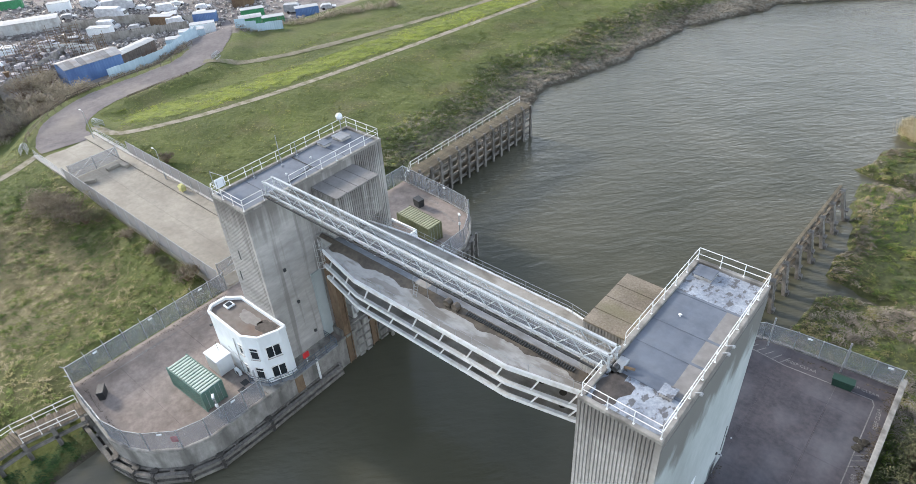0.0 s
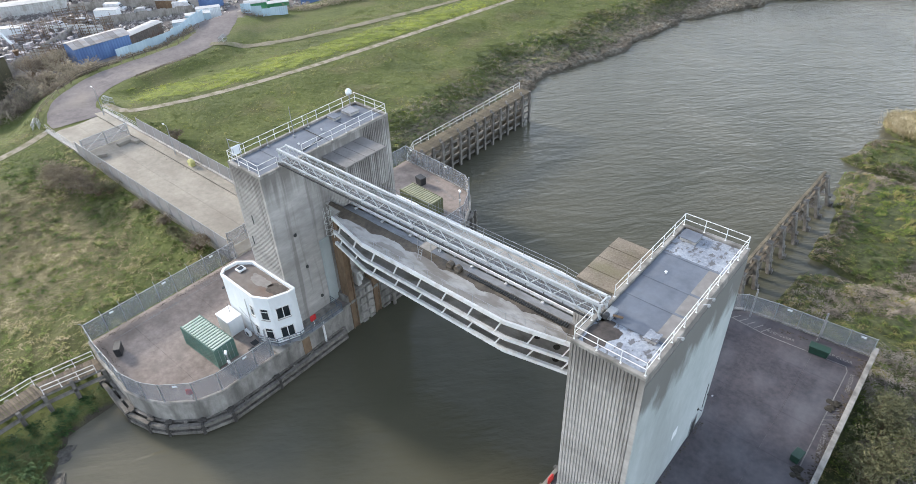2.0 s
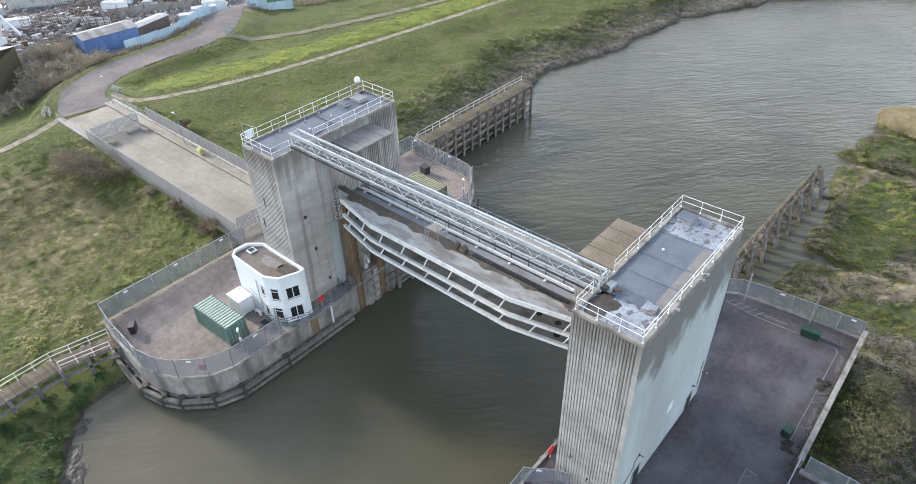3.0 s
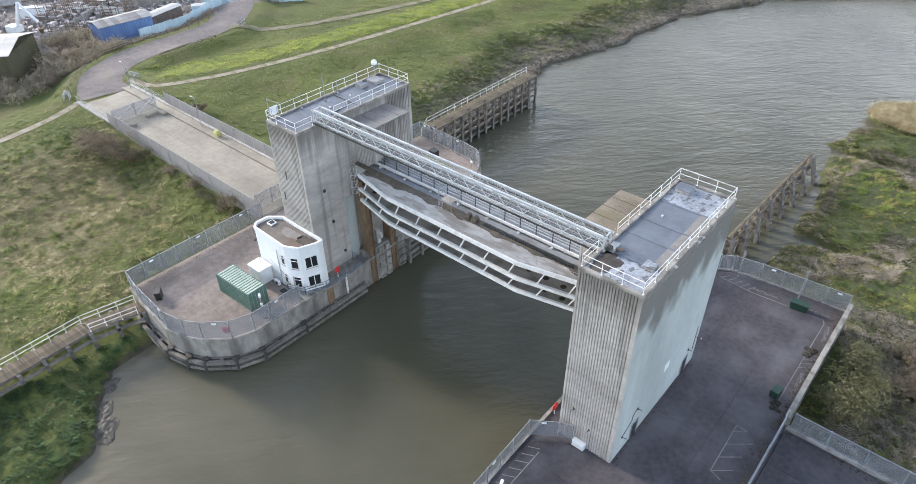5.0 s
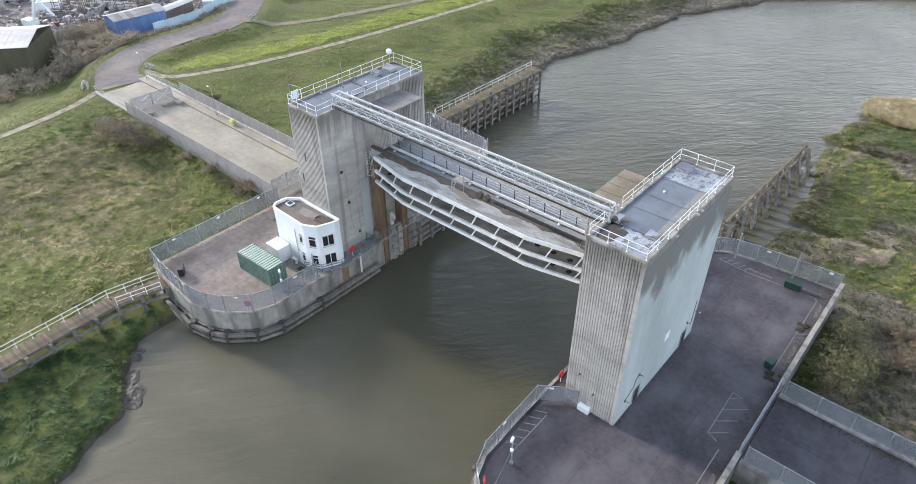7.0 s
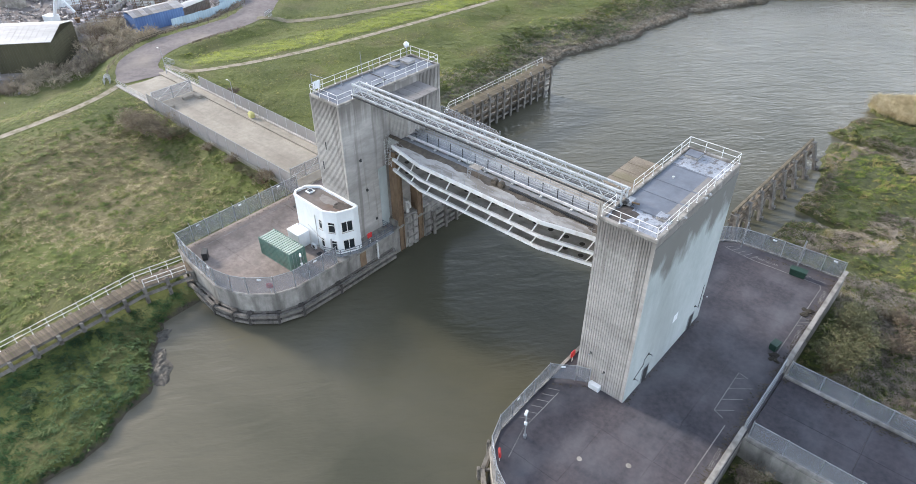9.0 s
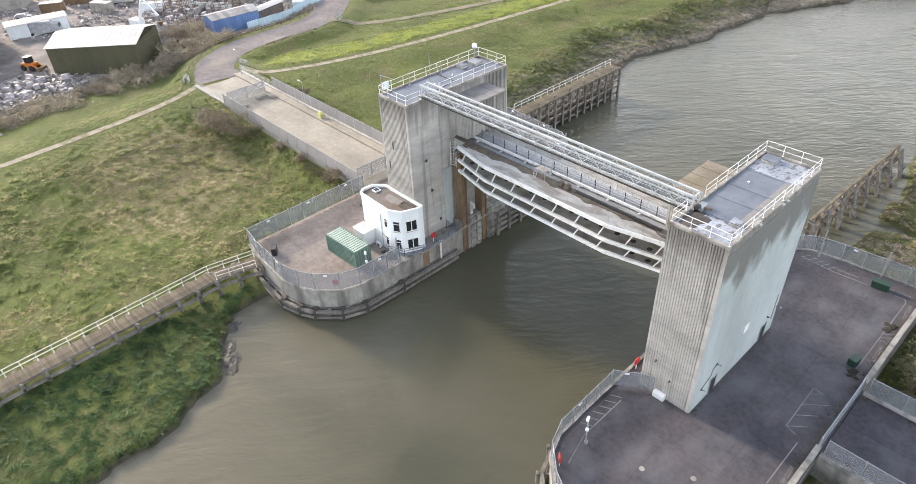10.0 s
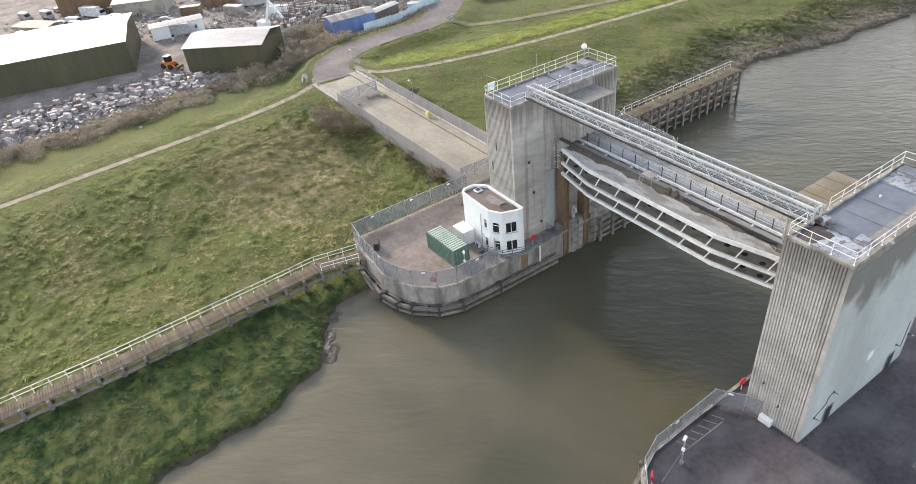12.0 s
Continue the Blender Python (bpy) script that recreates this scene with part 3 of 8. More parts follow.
def water_material():
    m = bpy.data.materials.new("murky_river_water")
    m.use_nodes = True
    n, l = m.node_tree.nodes, m.node_tree.links
    shader = n["Principled BSDF"]
    shader.inputs["Roughness"].default_value = 0.09
    shader.inputs["IOR"].default_value = 1.33
    coords = n.new("ShaderNodeTexCoord")
    silt = n.new("ShaderNodeTexNoise")
    silt.inputs["Scale"].default_value, silt.inputs["Detail"].default_value = 0.035, 5.0
    silt.inputs["Distortion"].default_value = 0.5
    l.new(coords.outputs["Object"], silt.inputs["Vector"])
    mix = n.new("ShaderNodeMix")
    mix.data_type = "RGBA"
    mix.inputs[6].default_value, mix.inputs[7].default_value = (0.066, 0.067, 0.046, 1), (0.104, 0.1, 0.072, 1)
    span = n.new("ShaderNodeMapRange")
    span.inputs["From Min"].default_value, span.inputs["From Max"].default_value = 0.35, 0.65
    l.new(silt.outputs["Fac"], span.inputs["Value"])
    l.new(span.outputs[0], mix.inputs[0])
    place, east = n.new("ShaderNodeSeparateXYZ"), n.new("ShaderNodeMath")        # pale silt drifting off the saltings downstream
    l.new(coords.outputs["Object"], place.inputs[0])
    east.operation = "MULTIPLY_ADD"
    east.inputs[1].default_value = 0.9
    l.new(place.outputs["X"], east.inputs[0])
    l.new(place.outputs["Y"], east.inputs[2])
    plume_n, stir, plume = n.new("ShaderNodeTexNoise"), n.new("ShaderNodeMath"), n.new("ShaderNodeMapRange")
    plume_n.inputs["Scale"].default_value, plume_n.inputs["Detail"].default_value, plume_n.inputs["Distortion"].default_value = 0.06, 5.0, 1.2
    l.new(coords.outputs["Object"], plume_n.inputs["Vector"])
    stir.operation = "MULTIPLY_ADD"
    stir.inputs[1].default_value = 45.0
    l.new(plume_n.outputs["Fac"], stir.inputs[0])
    l.new(east.outputs[0], stir.inputs[2])
    plume.inputs["From Min"].default_value, plume.inputs["From Max"].default_value = 22.0, -14.0
    l.new(stir.outputs[0], plume.inputs["Value"])
    murk = n.new("ShaderNodeMix")
    murk.data_type = "RGBA"
    murk.inputs[7].default_value = (0.145, 0.134, 0.1, 1)
    l.new(plume.outputs[0], murk.inputs[0])
    l.new(mix.outputs[2], murk.inputs[6])
    l.new(murk.outputs[2], shader.inputs["Base Color"])
    turn = n.new("ShaderNodeMapping")
    turn.vector_type = "TEXTURE"             # crests lie across the wind
    turn.inputs["Rotation"].default_value = (0, 0, radians(50))
    turn.inputs["Scale"].default_value = (2.4, 1.0, 1.0)
    l.new(coords.outputs["Object"], turn.inputs["Vector"])
    waves, chop = n.new("ShaderNodeTexNoise"), n.new("ShaderNodeTexNoise")
    waves.inputs["Scale"].default_value, waves.inputs["Detail"].default_value = 1.6, 4.0
    chop.inputs["Scale"].default_value, chop.inputs["Detail"].default_value = 3.5, 3.0
    l.new(turn.outputs[0], waves.inputs["Vector"])
    l.new(turn.outputs[0], chop.inputs["Vector"])
    swell, b0 = n.new("ShaderNodeTexNoise"), n.new("ShaderNodeBump")     # slow eddies below the ripples
    swell.inputs["Scale"].default_value, swell.inputs["Detail"].default_value, swell.inputs["Distortion"].default_value = 0.3, 2.5, 0.8
    b0.inputs["Strength"].default_value, b0.inputs["Distance"].default_value = 0.42, 0.4
    l.new(turn.outputs[0], swell.inputs["Vector"])
    l.new(swell.outputs["Fac"], b0.inputs["Height"])
    b1, b2 = n.new("ShaderNodeBump"), n.new("ShaderNodeBump")
    l.new(b0.outputs[0], b1.inputs["Normal"])
    b1.inputs["Strength"].default_value, b1.inputs["Distance"].default_value = 0.6, 0.3
    b2.inputs["Strength"].default_value, b2.inputs["Distance"].default_value = 0.4, 0.07
    cut, calm = n.new("ShaderNodeSeparateXYZ"), n.new("ShaderNodeMapRange")   # the wind reaches the water upstream of the barrier
    calm.inputs["From Min"].default_value, calm.inputs["From Max"].default_value = 25.0, 150.0
    calm.inputs["To Min"].default_value, calm.inputs["To Max"].default_value = 0.2, 0.72
    l.new(coords.outputs["Object"], cut.inputs[0])
    l.new(cut.outputs["Y"], calm.inputs["Value"])
    l.new(calm.outputs[0], b1.inputs["Strength"])
    l.new(calm.outputs[0], b2.inputs["Strength"])
    l.new(waves.outputs["Fac"], b1.inputs["Height"])
    l.new(chop.outputs["Fac"], b2.inputs["Height"])
    l.new(b1.outputs[0], b2.inputs["Normal"])
    l.new(b2.outputs[0], shader.inputs["Normal"])
    return m


bm = bmesh.new()
bm.faces.new([bm.verts.new(p) for p in ((-60, -2000, WATER), (600, -2000, WATER), (600, 2000, WATER), (-60, 2000, WATER))])
setting("water", bm, water_material(), "murky brown-green tidal river water with small ripples", "water")


def ribbon(name, line, width, material, label, lift=0.05, across=4, category="road", ragged=0.12, taper=0):
    """A strip of paving draped over the land along a line."""
    pts = []
    for _ in range(3):                      # round the corners off
        soft = [line[0]]
        for (ax, ay), (bx, by) in zip(line, line[1:]):
            soft += [(ax * 0.75 + bx * 0.25, ay * 0.75 + by * 0.25), (ax * 0.25 + bx * 0.75, ay * 0.25 + by * 0.75)]
        line = soft + [line[-1]]
    for (p, h) in spread([(x, y, 0) for x, y in line], 1.5):
        pts.append(p)
    bm, rows = bmesh.new(), []
    for i, p in enumerate(pts):
        a, b = pts[max(0, i - 2)], pts[min(len(pts) - 1, i + 2)]
        d = (b - a).normalized()
        side = Vector((-d.y, d.x, 0))
        row = []
        for k in range(across + 1):
            q = p + side * width * (k / across - 0.5) * (1 + ragged * noise.noise(p * 0.2) + ragged * 0.5 * noise.noise(p * 0.7)) * (min(1, (i + 0.3) / taper, (len(pts) - i) / taper) if taper else 1)
            row.append(bm.verts.new((q.x, q.y, ground(q.x, q.y) + lift)))
        rows.append(row)
    for r0, r1 in zip(rows, rows[1:]):
        for k in range(across):
            bm.faces.new((r0[k], r0[k + 1], r1[k + 1], r1[k]))
    return setting(name, bm, material, label, category)


ribbon("road", ROAD, 8.2, ASPHALT, "worn grey asphalt access road on the dike", 0.06, 8)
ribbon("footpath_south", [(-60.5, -75), (-62.2, -56), (-63.8, -38), (-65.4, -16), (-67.6, -3), (-71.5, 3.6)], 1.5, GRAVEL,
       "pale gravel footpath along the dike crest", 0.05, 4, "footpath", 0.06)
ribbon("footpath_north", [(-74, 14.5), (-67.5, 15), (-64.8, 19.8), (-61.1, 29.3), (-56.9, 46), (-52.8, 74.6), (-48.3, 113), (-45, 145)], 1.5, GRAVEL,
       "pale gravel footpath along the dike crest", 0.05, 4, "footpath", 0.06)
ribbon("track", [(-85, 44), (-80, 49), (-74.2, 59.6), (-67.8, 80.4), (-61.2, 104.7), (-56, 130)], 2.2, EARTH,
       "worn earth track through the grass", 0.09, 4, "track", 0.2)
# sunlight on this strip is put into its brighter yellow-green colour
SUNLIT_GRASS = mat("mown_verge_grass", (0.058, 0.085, 0.01), (0.19, 0.228, 0.022), 1.1, 0.95, 0, 0.9, (1, 1, 1), 0.3, distance=0.2, detail=10.0,
           stain=(0.1, 0.11, 0.03), stain_amount=0.6, stain_scale=(0.2, 0.2, 0.2))
ribbon("mown_verge", [(-73.5, 18.5), (-70.2, 27), (-67, 36), (-63.6, 50), (-59, 76), (-54.2, 112), (-51, 145)], 9.5, SUNLIT_GRASS,
       "grass verge beside the footpath, coloured brighter as if sunlit", 0.03, 8, "grass", 0.45, 12)


# ---- decks and piers ----
def side_x(x, right):
    """The works are symmetric about x = 17.8."""
    return 35.6 - x if right else x


LOBE = [(-15.3, -16.0), (-11.7, -16.5), (-5.4, -16.8), (-2.8, -16.2), (-0.9, -15.2), (1.4, -13.0), (2.3, -10.6), (2.5, -5.0), (2.5, 27.0),
        (1.1, 29.6), (-0.8, 32.0), (-2.2, 32.9), (-5.2, 33.3), (-15.2, 34.0)]


def clip(poly, axis_i, limit, keep_less):
    made = []
    for i, p in enumerate(poly):
        q = poly[(i + 1) % len(poly)]
        inp, inq = (p[axis_i] < limit) == keep_less, (q[axis_i] < limit) == keep_less
        if inp:
            made.append(p)
        if inp != inq:
            t = (limit - p[axis_i]) / (q[axis_i] - p[axis_i])
            made.append((p[0] + (q[0] - p[0]) * t, p[1] + (q[1] - p[1]) * t))
    return made


def slabs(parent, poly, z0, z1, xs, ys, material, gap=0.014):
    """Cast slabs over a polygon, split at the joints xs and ys."""
    for xa, xb in zip(xs, xs[1:]):
        for ya, yb in zip(ys, ys[1:]):
            cell = poly
            for k, lim, less in ((0, xa + gap / 2, False), (0, xb - gap / 2, True), (1, ya + gap / 2, False), (1, yb - gap / 2, True)):
                cell = clip(cell, k, lim, less) if len(cell) > 2 else []
            if len(cell) > 2:
                bm = bmesh.new()
                prism(bm, cell, z0, z1)
                part("slab", bm, material, parent)


for right in (False, True):
    word = "east" if right else "west"
    poly = [(side_x(x, right), y) for x, y in LOBE]
    if right:
        poly = poly[::-1]
    bm = bmesh.new()
    prism(bm, poly, -6.5, -0.12)
    pier = setting("pier_" + word, bm, PIER, "stained concrete pier rising out of the tidal water", "pier")
    bm = bmesh.new()
    ring = poly + [poly[0]]
    for (ax, ay), (bx, by) in zip(ring, ring[1:]):
        if abs(ax - side_x(-15.3, right)) < 0.3 and abs(bx - side_x(-15.3, right)) < 0.3 and abs(ay - by) > 20:
            continue
        bar(bm, (ax, ay, 0.03), (bx, by, 0.03), 0.3, 0.3)
    setting("kerb_" + word, bm, PIER, "low concrete kerb round the deck", "kerb")
    deck = tagged(new("deck_" + word), "brownish grey concrete deck slabs with worn joints" if not right else "dark grey concrete deck slabs with tyre marks and worn paint",
                  "deck", "", "structure")
    gx = [side_x(v, right) for v in ((-15.4, -10.2, -4.9, 2.6) if right else (-15.4, -9.3, -2.4, 2.6))]
    slabs(deck, poly, -0.12, 0.0, sorted(gx), (-17, -11.6, -4.2, 1.2, 8.0, 16.1, 21.4, 28.0, 34.2), DECK_E if right else DECK)


# ---- towers ----
W_TOP, E_TOP = 19.4, 19.75
W_FACE, E_FACE = 0.78, 40.36            # river face of the west tower, yard face of the east tower


def tower(right):
    S = lambda x: side_x(x, right)
    top = E_TOP if right else W_TOP
    ribs = lambda a, b: ribbed(a, b, 0.25, 0.085 if right else 0.1, 0.8 if right else 0.85)
    ob = thing("barrier_tower", "tall weathered concrete hoist tower with ribbed walls and flat roof", "tower", (S(-2), 8, 0), 0, "hoist towers")
    off = lambda pts: [(x - S(-2), y - 8) for x, y in pts]
    w, e, s, n = (-4.7, 0.7, -0.15, 16.4) if right else (-4.4, 0.78, -0.12, 16.7)
    # ribbed south and north walls, plain river and land faces
    if right:
        xw, xe = S(e), S(w)
    else:
        xw, xe = w, e
    outline = ribs((xw, s), (xe, s)) + [(xe, s)]
    outline += ([(xe, n)] if right else [(xe, 7.6)] + ribs((xe, 12.7), (xe, n)))
    outline += ribs((xe, n), (xw, n)) + (ribs((xw, n), (xw, 13.2)) + [(xw, 7.6)] if right else ribs((xw, n), (xw, s)))
    bm = bmesh.new()
    clean = []
    for p in outline:
        if not clean or math.hypot(p[0] - clean[-1][0], p[1] - clean[-1][1]) > 1e-3:
            clean.append(p)
    prism(bm, off(clean), 0.0, top - 0.3)
    part("wall", bm, CONCRETE, ob)
    if right:      # smooth rendered face towards the yard
        bm = bmesh.new()
        x0 = xe - S(-2)
        cbox(bm, x0 - 0.1, x0 + 0.06, s - 8 + 0.02, n - 8 - 0.02, 0, top - 0.9, 0.02)
        part("rendered_face", bm, CONCRETE_PALE, ob, "pale blue-grey rendered wall face")
    for (x0, x1, y0, y1) in ((xw - 0.03, xe + 0.03, s - 0.03, s + 0.32), (xw - 0.03, xe + 0.03, n - 0.32, n + 0.03),
                             (xw - 0.03, xw + 0.3, s + 0.32, n - 0.32), (xe - 0.3, xe + 0.03, s + 0.32, n - 0.32)):
        bm = bmesh.new()
        cbox(bm, x0 - S(-2), x1 - S(-2), y0 - 8, y1 - 8, top - 0.3, top, 0.03)
        part("parapet", bm, PIER, ob)
    cuts = (s + 0.32, 3.3, 8.9, 12.3, n - 0.32)
    for ya, yb in zip(cuts, cuts[1:]):
        bm = bmesh.new()
        cbox(bm, xw + 0.3 - S(-2), xe - 0.3 - S(-2), ya - 8 + 0.03, yb - 8 - 0.03, top - 0.3, top - 0.2, 0.02)
        part("roof_felt", bm, ROOF_BLEACHED if right and (ya < 1 or ya > 12) else ROOF_FELT, ob)
    if right:      # bare screed along the yard side, dirt where the water stands, lapped seams
        bm = bmesh.new()
        cbox(bm, xe - 1.35 - S(-2), xe - 0.32 - S(-2), 3.4 - 8, 12.2 - 8, top - 0.2, top - 0.17, 0.01)
        part("screed_strip", bm, ROOF_GREY, ob, "brown-grey bare screed strip")
        for y in (3.3, 8.9, 12.3, 6.4):
            bm = bmesh.new()
            cbox(bm, xw + 0.32 - S(-2), xe - 0.4 - S(-2), y - 8 - 0.12, y - 8 + 0.12, top - 0.2, top - 0.165, 0.01)
            part("felt_seam", bm, ROOF_FELT, ob)
        for x0, y0, rx, ry, seed in ((xw + 1.25, 1.7, 0.95, 1.5, 2.0), (xw + 0.6, 3.6, 0.5, 0.8, 5.0)):
            bm = bmesh.new()
            rim = []
            for i in range(40):
                a = 2 * math.pi * i / 40
                k = 1 + 0.5 * noise.noise((math.cos(a) * 1.5, math.sin(a) * 1.5, seed)) + 0.25 * noise.noise((math.cos(a) * 5, math.sin(a) * 5, seed))
                rim.append((min(max(x0 + rx * k * math.cos(a), xw + 0.34), xe - 0.4) - S(-2), max(y0 + ry * k * math.sin(a), s + 0.36) - 8))
            prism(bm, rim, top - 0.2, top - 0.192)
            part("dirt_patch", bm, ROOF_DIRT, ob, "dark brown dirt left by standing water")
    # corbelled hoist housing that oversails the gate ends
    reach, ya, yb, ztop, zout, zin = (4.55, 6.9, 13.3, 18.4, 13.6, 11.2) if right else (4.4, 7.2, 12.7, 18.3, 14.2, 11.4)
    x0, x1 = sorted((S(e), S(reach)))
    ring = (ribs((x0, ya), (x1, ya)) + [(x1, ya), (x1, yb)] + ribs((x1, yb), (x0, yb)) + ribs((x0, yb), (x0, ya))) if right else \
        (ribs((x0, ya), (x1, ya)) + ribs((x1, ya), (x1, yb)) + ribs((x1, yb), (x0, yb)) + [(x0, yb)])
    clean = []
    for p in ring:
        if not clean or math.hypot(p[0] - clean[-1][0], p[1] - clean[-1][1]) > 1e-3:
            clean.append(p)
    bm = bmesh.new()
    prism(bm, off(clean), 0.0, ztop - 0.15)
    for v in bm.verts:
        if v.co.z < 1:
            t = abs(v.co.x + S(-2) - S(e)) / (reach - e)
            v.co.z = zin + (zout - zin) * t
    part("hoist_housing", bm, CONCRETE, ob, "ribbed concrete housing over the gate end")
    n = 4
    for k in range(n):
        y0, y1 = ya + (yb - ya) * k / n, ya + (yb - ya) * (k + 1) / n
        bm = bmesh.new()
        cbox(bm, x0 - S(-2) - (0.05 if right else 0), x1 - S(-2) + (0 if right else 0.05), y0 - 8 + 0.02, y1 - 8 - 0.02, ztop - 0.15, ztop, 0.02)
        part("housing_roof", bm, SLAB_TOP if right else ROOF_GREY, ob)
    return ob


for right in (False, True):
    t = tower(right)
    if right:
        t["label"] = "tall ribbed concrete hoist tower with a smooth pale blue-grey face"
    S = lambda x: side_x(x, right)
    zt, yn = (E_TOP, 16.2) if right else (W_TOP, 16.55)
    near, far = (35.05, 40.15) if right else (0.62, -4.25)          # river side and land side of the roof
    railing("roof_railing", "white tube railing round the tower roof", [(near, 2.2, zt), (near, 0.02, zt), (far, 0.02, zt), (far, yn, zt), (near, yn, zt), (near, 5.2, zt)], group="roof railings")


# ---- footbridge between the towers ----
GRATING = mesh_fence("open_steel_grating", (0.2, 0.21, 0.22), 0.55)


def footbridge():
    ob = thing("footbridge", "white steel lattice footbridge between the tower roofs", "footbridge", (17.7, 3.35, 19.3))
    x0, x1, n = -17.7, 17.7, 18
    for y in (-0.5, 0.5):
        for z, w, h in ((1.5, 0.19, 0.2), (0.32, 0.13, 0.17)):
            bm = bmesh.new()
            bar(bm, (x0, y, z), (x1, y, z), w, h)
            part("chord", bm, BRIDGE_PAINT, ob)
        for i in range(n):
            a, b = x0 + (x1 - x0) * i / n, x0 + (x1 - x0) * (i + 1) / n
            for p, q in ((a, (a + b) / 2), (b, (a + b) / 2)):
                bm = bmesh.new()
                bar(bm, (p, y, 0.4), (q, y, 1.42), 0.06, 0.055, (0, 1, 0))
                part("diagonal", bm, BRIDGE_PAINT, ob)
        for z in (0.75, 1.1):
            bm = bmesh.new()
            rod(bm, (x0, y * 0.8, z), (x1, y * 0.8, z), 0.022)
            part("handrail", bm, GALV, ob)
    for i in range(n + 1):
        a = x0 + (x1 - x0) * i / n
        bm = bmesh.new()
        bar(bm, (a, -0.9, 0.2), (a, 0.6, 0.2), 0.08, 0.1)
        part("cross_beam", bm, BRIDGE_PAINT, ob)
    bm = bmesh.new()
    bar(bm, (x0, -0.85, 0.22), (x1, -0.85, 0.22), 0.1, 0.14)
    part("cable_tray", bm, DARK_STEEL, ob, "dark cable tray along the bridge")
    bm = bmesh.new()
    box(bm, x0 + 0.1, x1 - 0.1, -0.42, 0.42, 0.27, 0.31)
    part("walkway_grating", bm, GRATING, ob, "grey open grating")
    for x in (x0 + 0.2, x1 - 0.2):
        bm = bmesh.new()
        cbox(bm, x - 0.2, x + 0.2, -0.6, 0.6, 0, 0.2, 0.02)
        part("bearing", bm, GALV, ob)
        bm = bmesh.new()
        bar(bm, (x, -0.5, 0.2), (x, -0.5, 1.6), 0.14, 0.14)
        bar(bm, (x, 0.5, 0.2), (x, 0.5, 1.6), 0.14, 0.14)
        bar(bm, (x, -0.5, 1.55), (x, 0.5, 1.55), 0.1, 0.1)
        part("end_frame", bm, BRIDGE_PAINT, ob)
    return ob


footbridge()


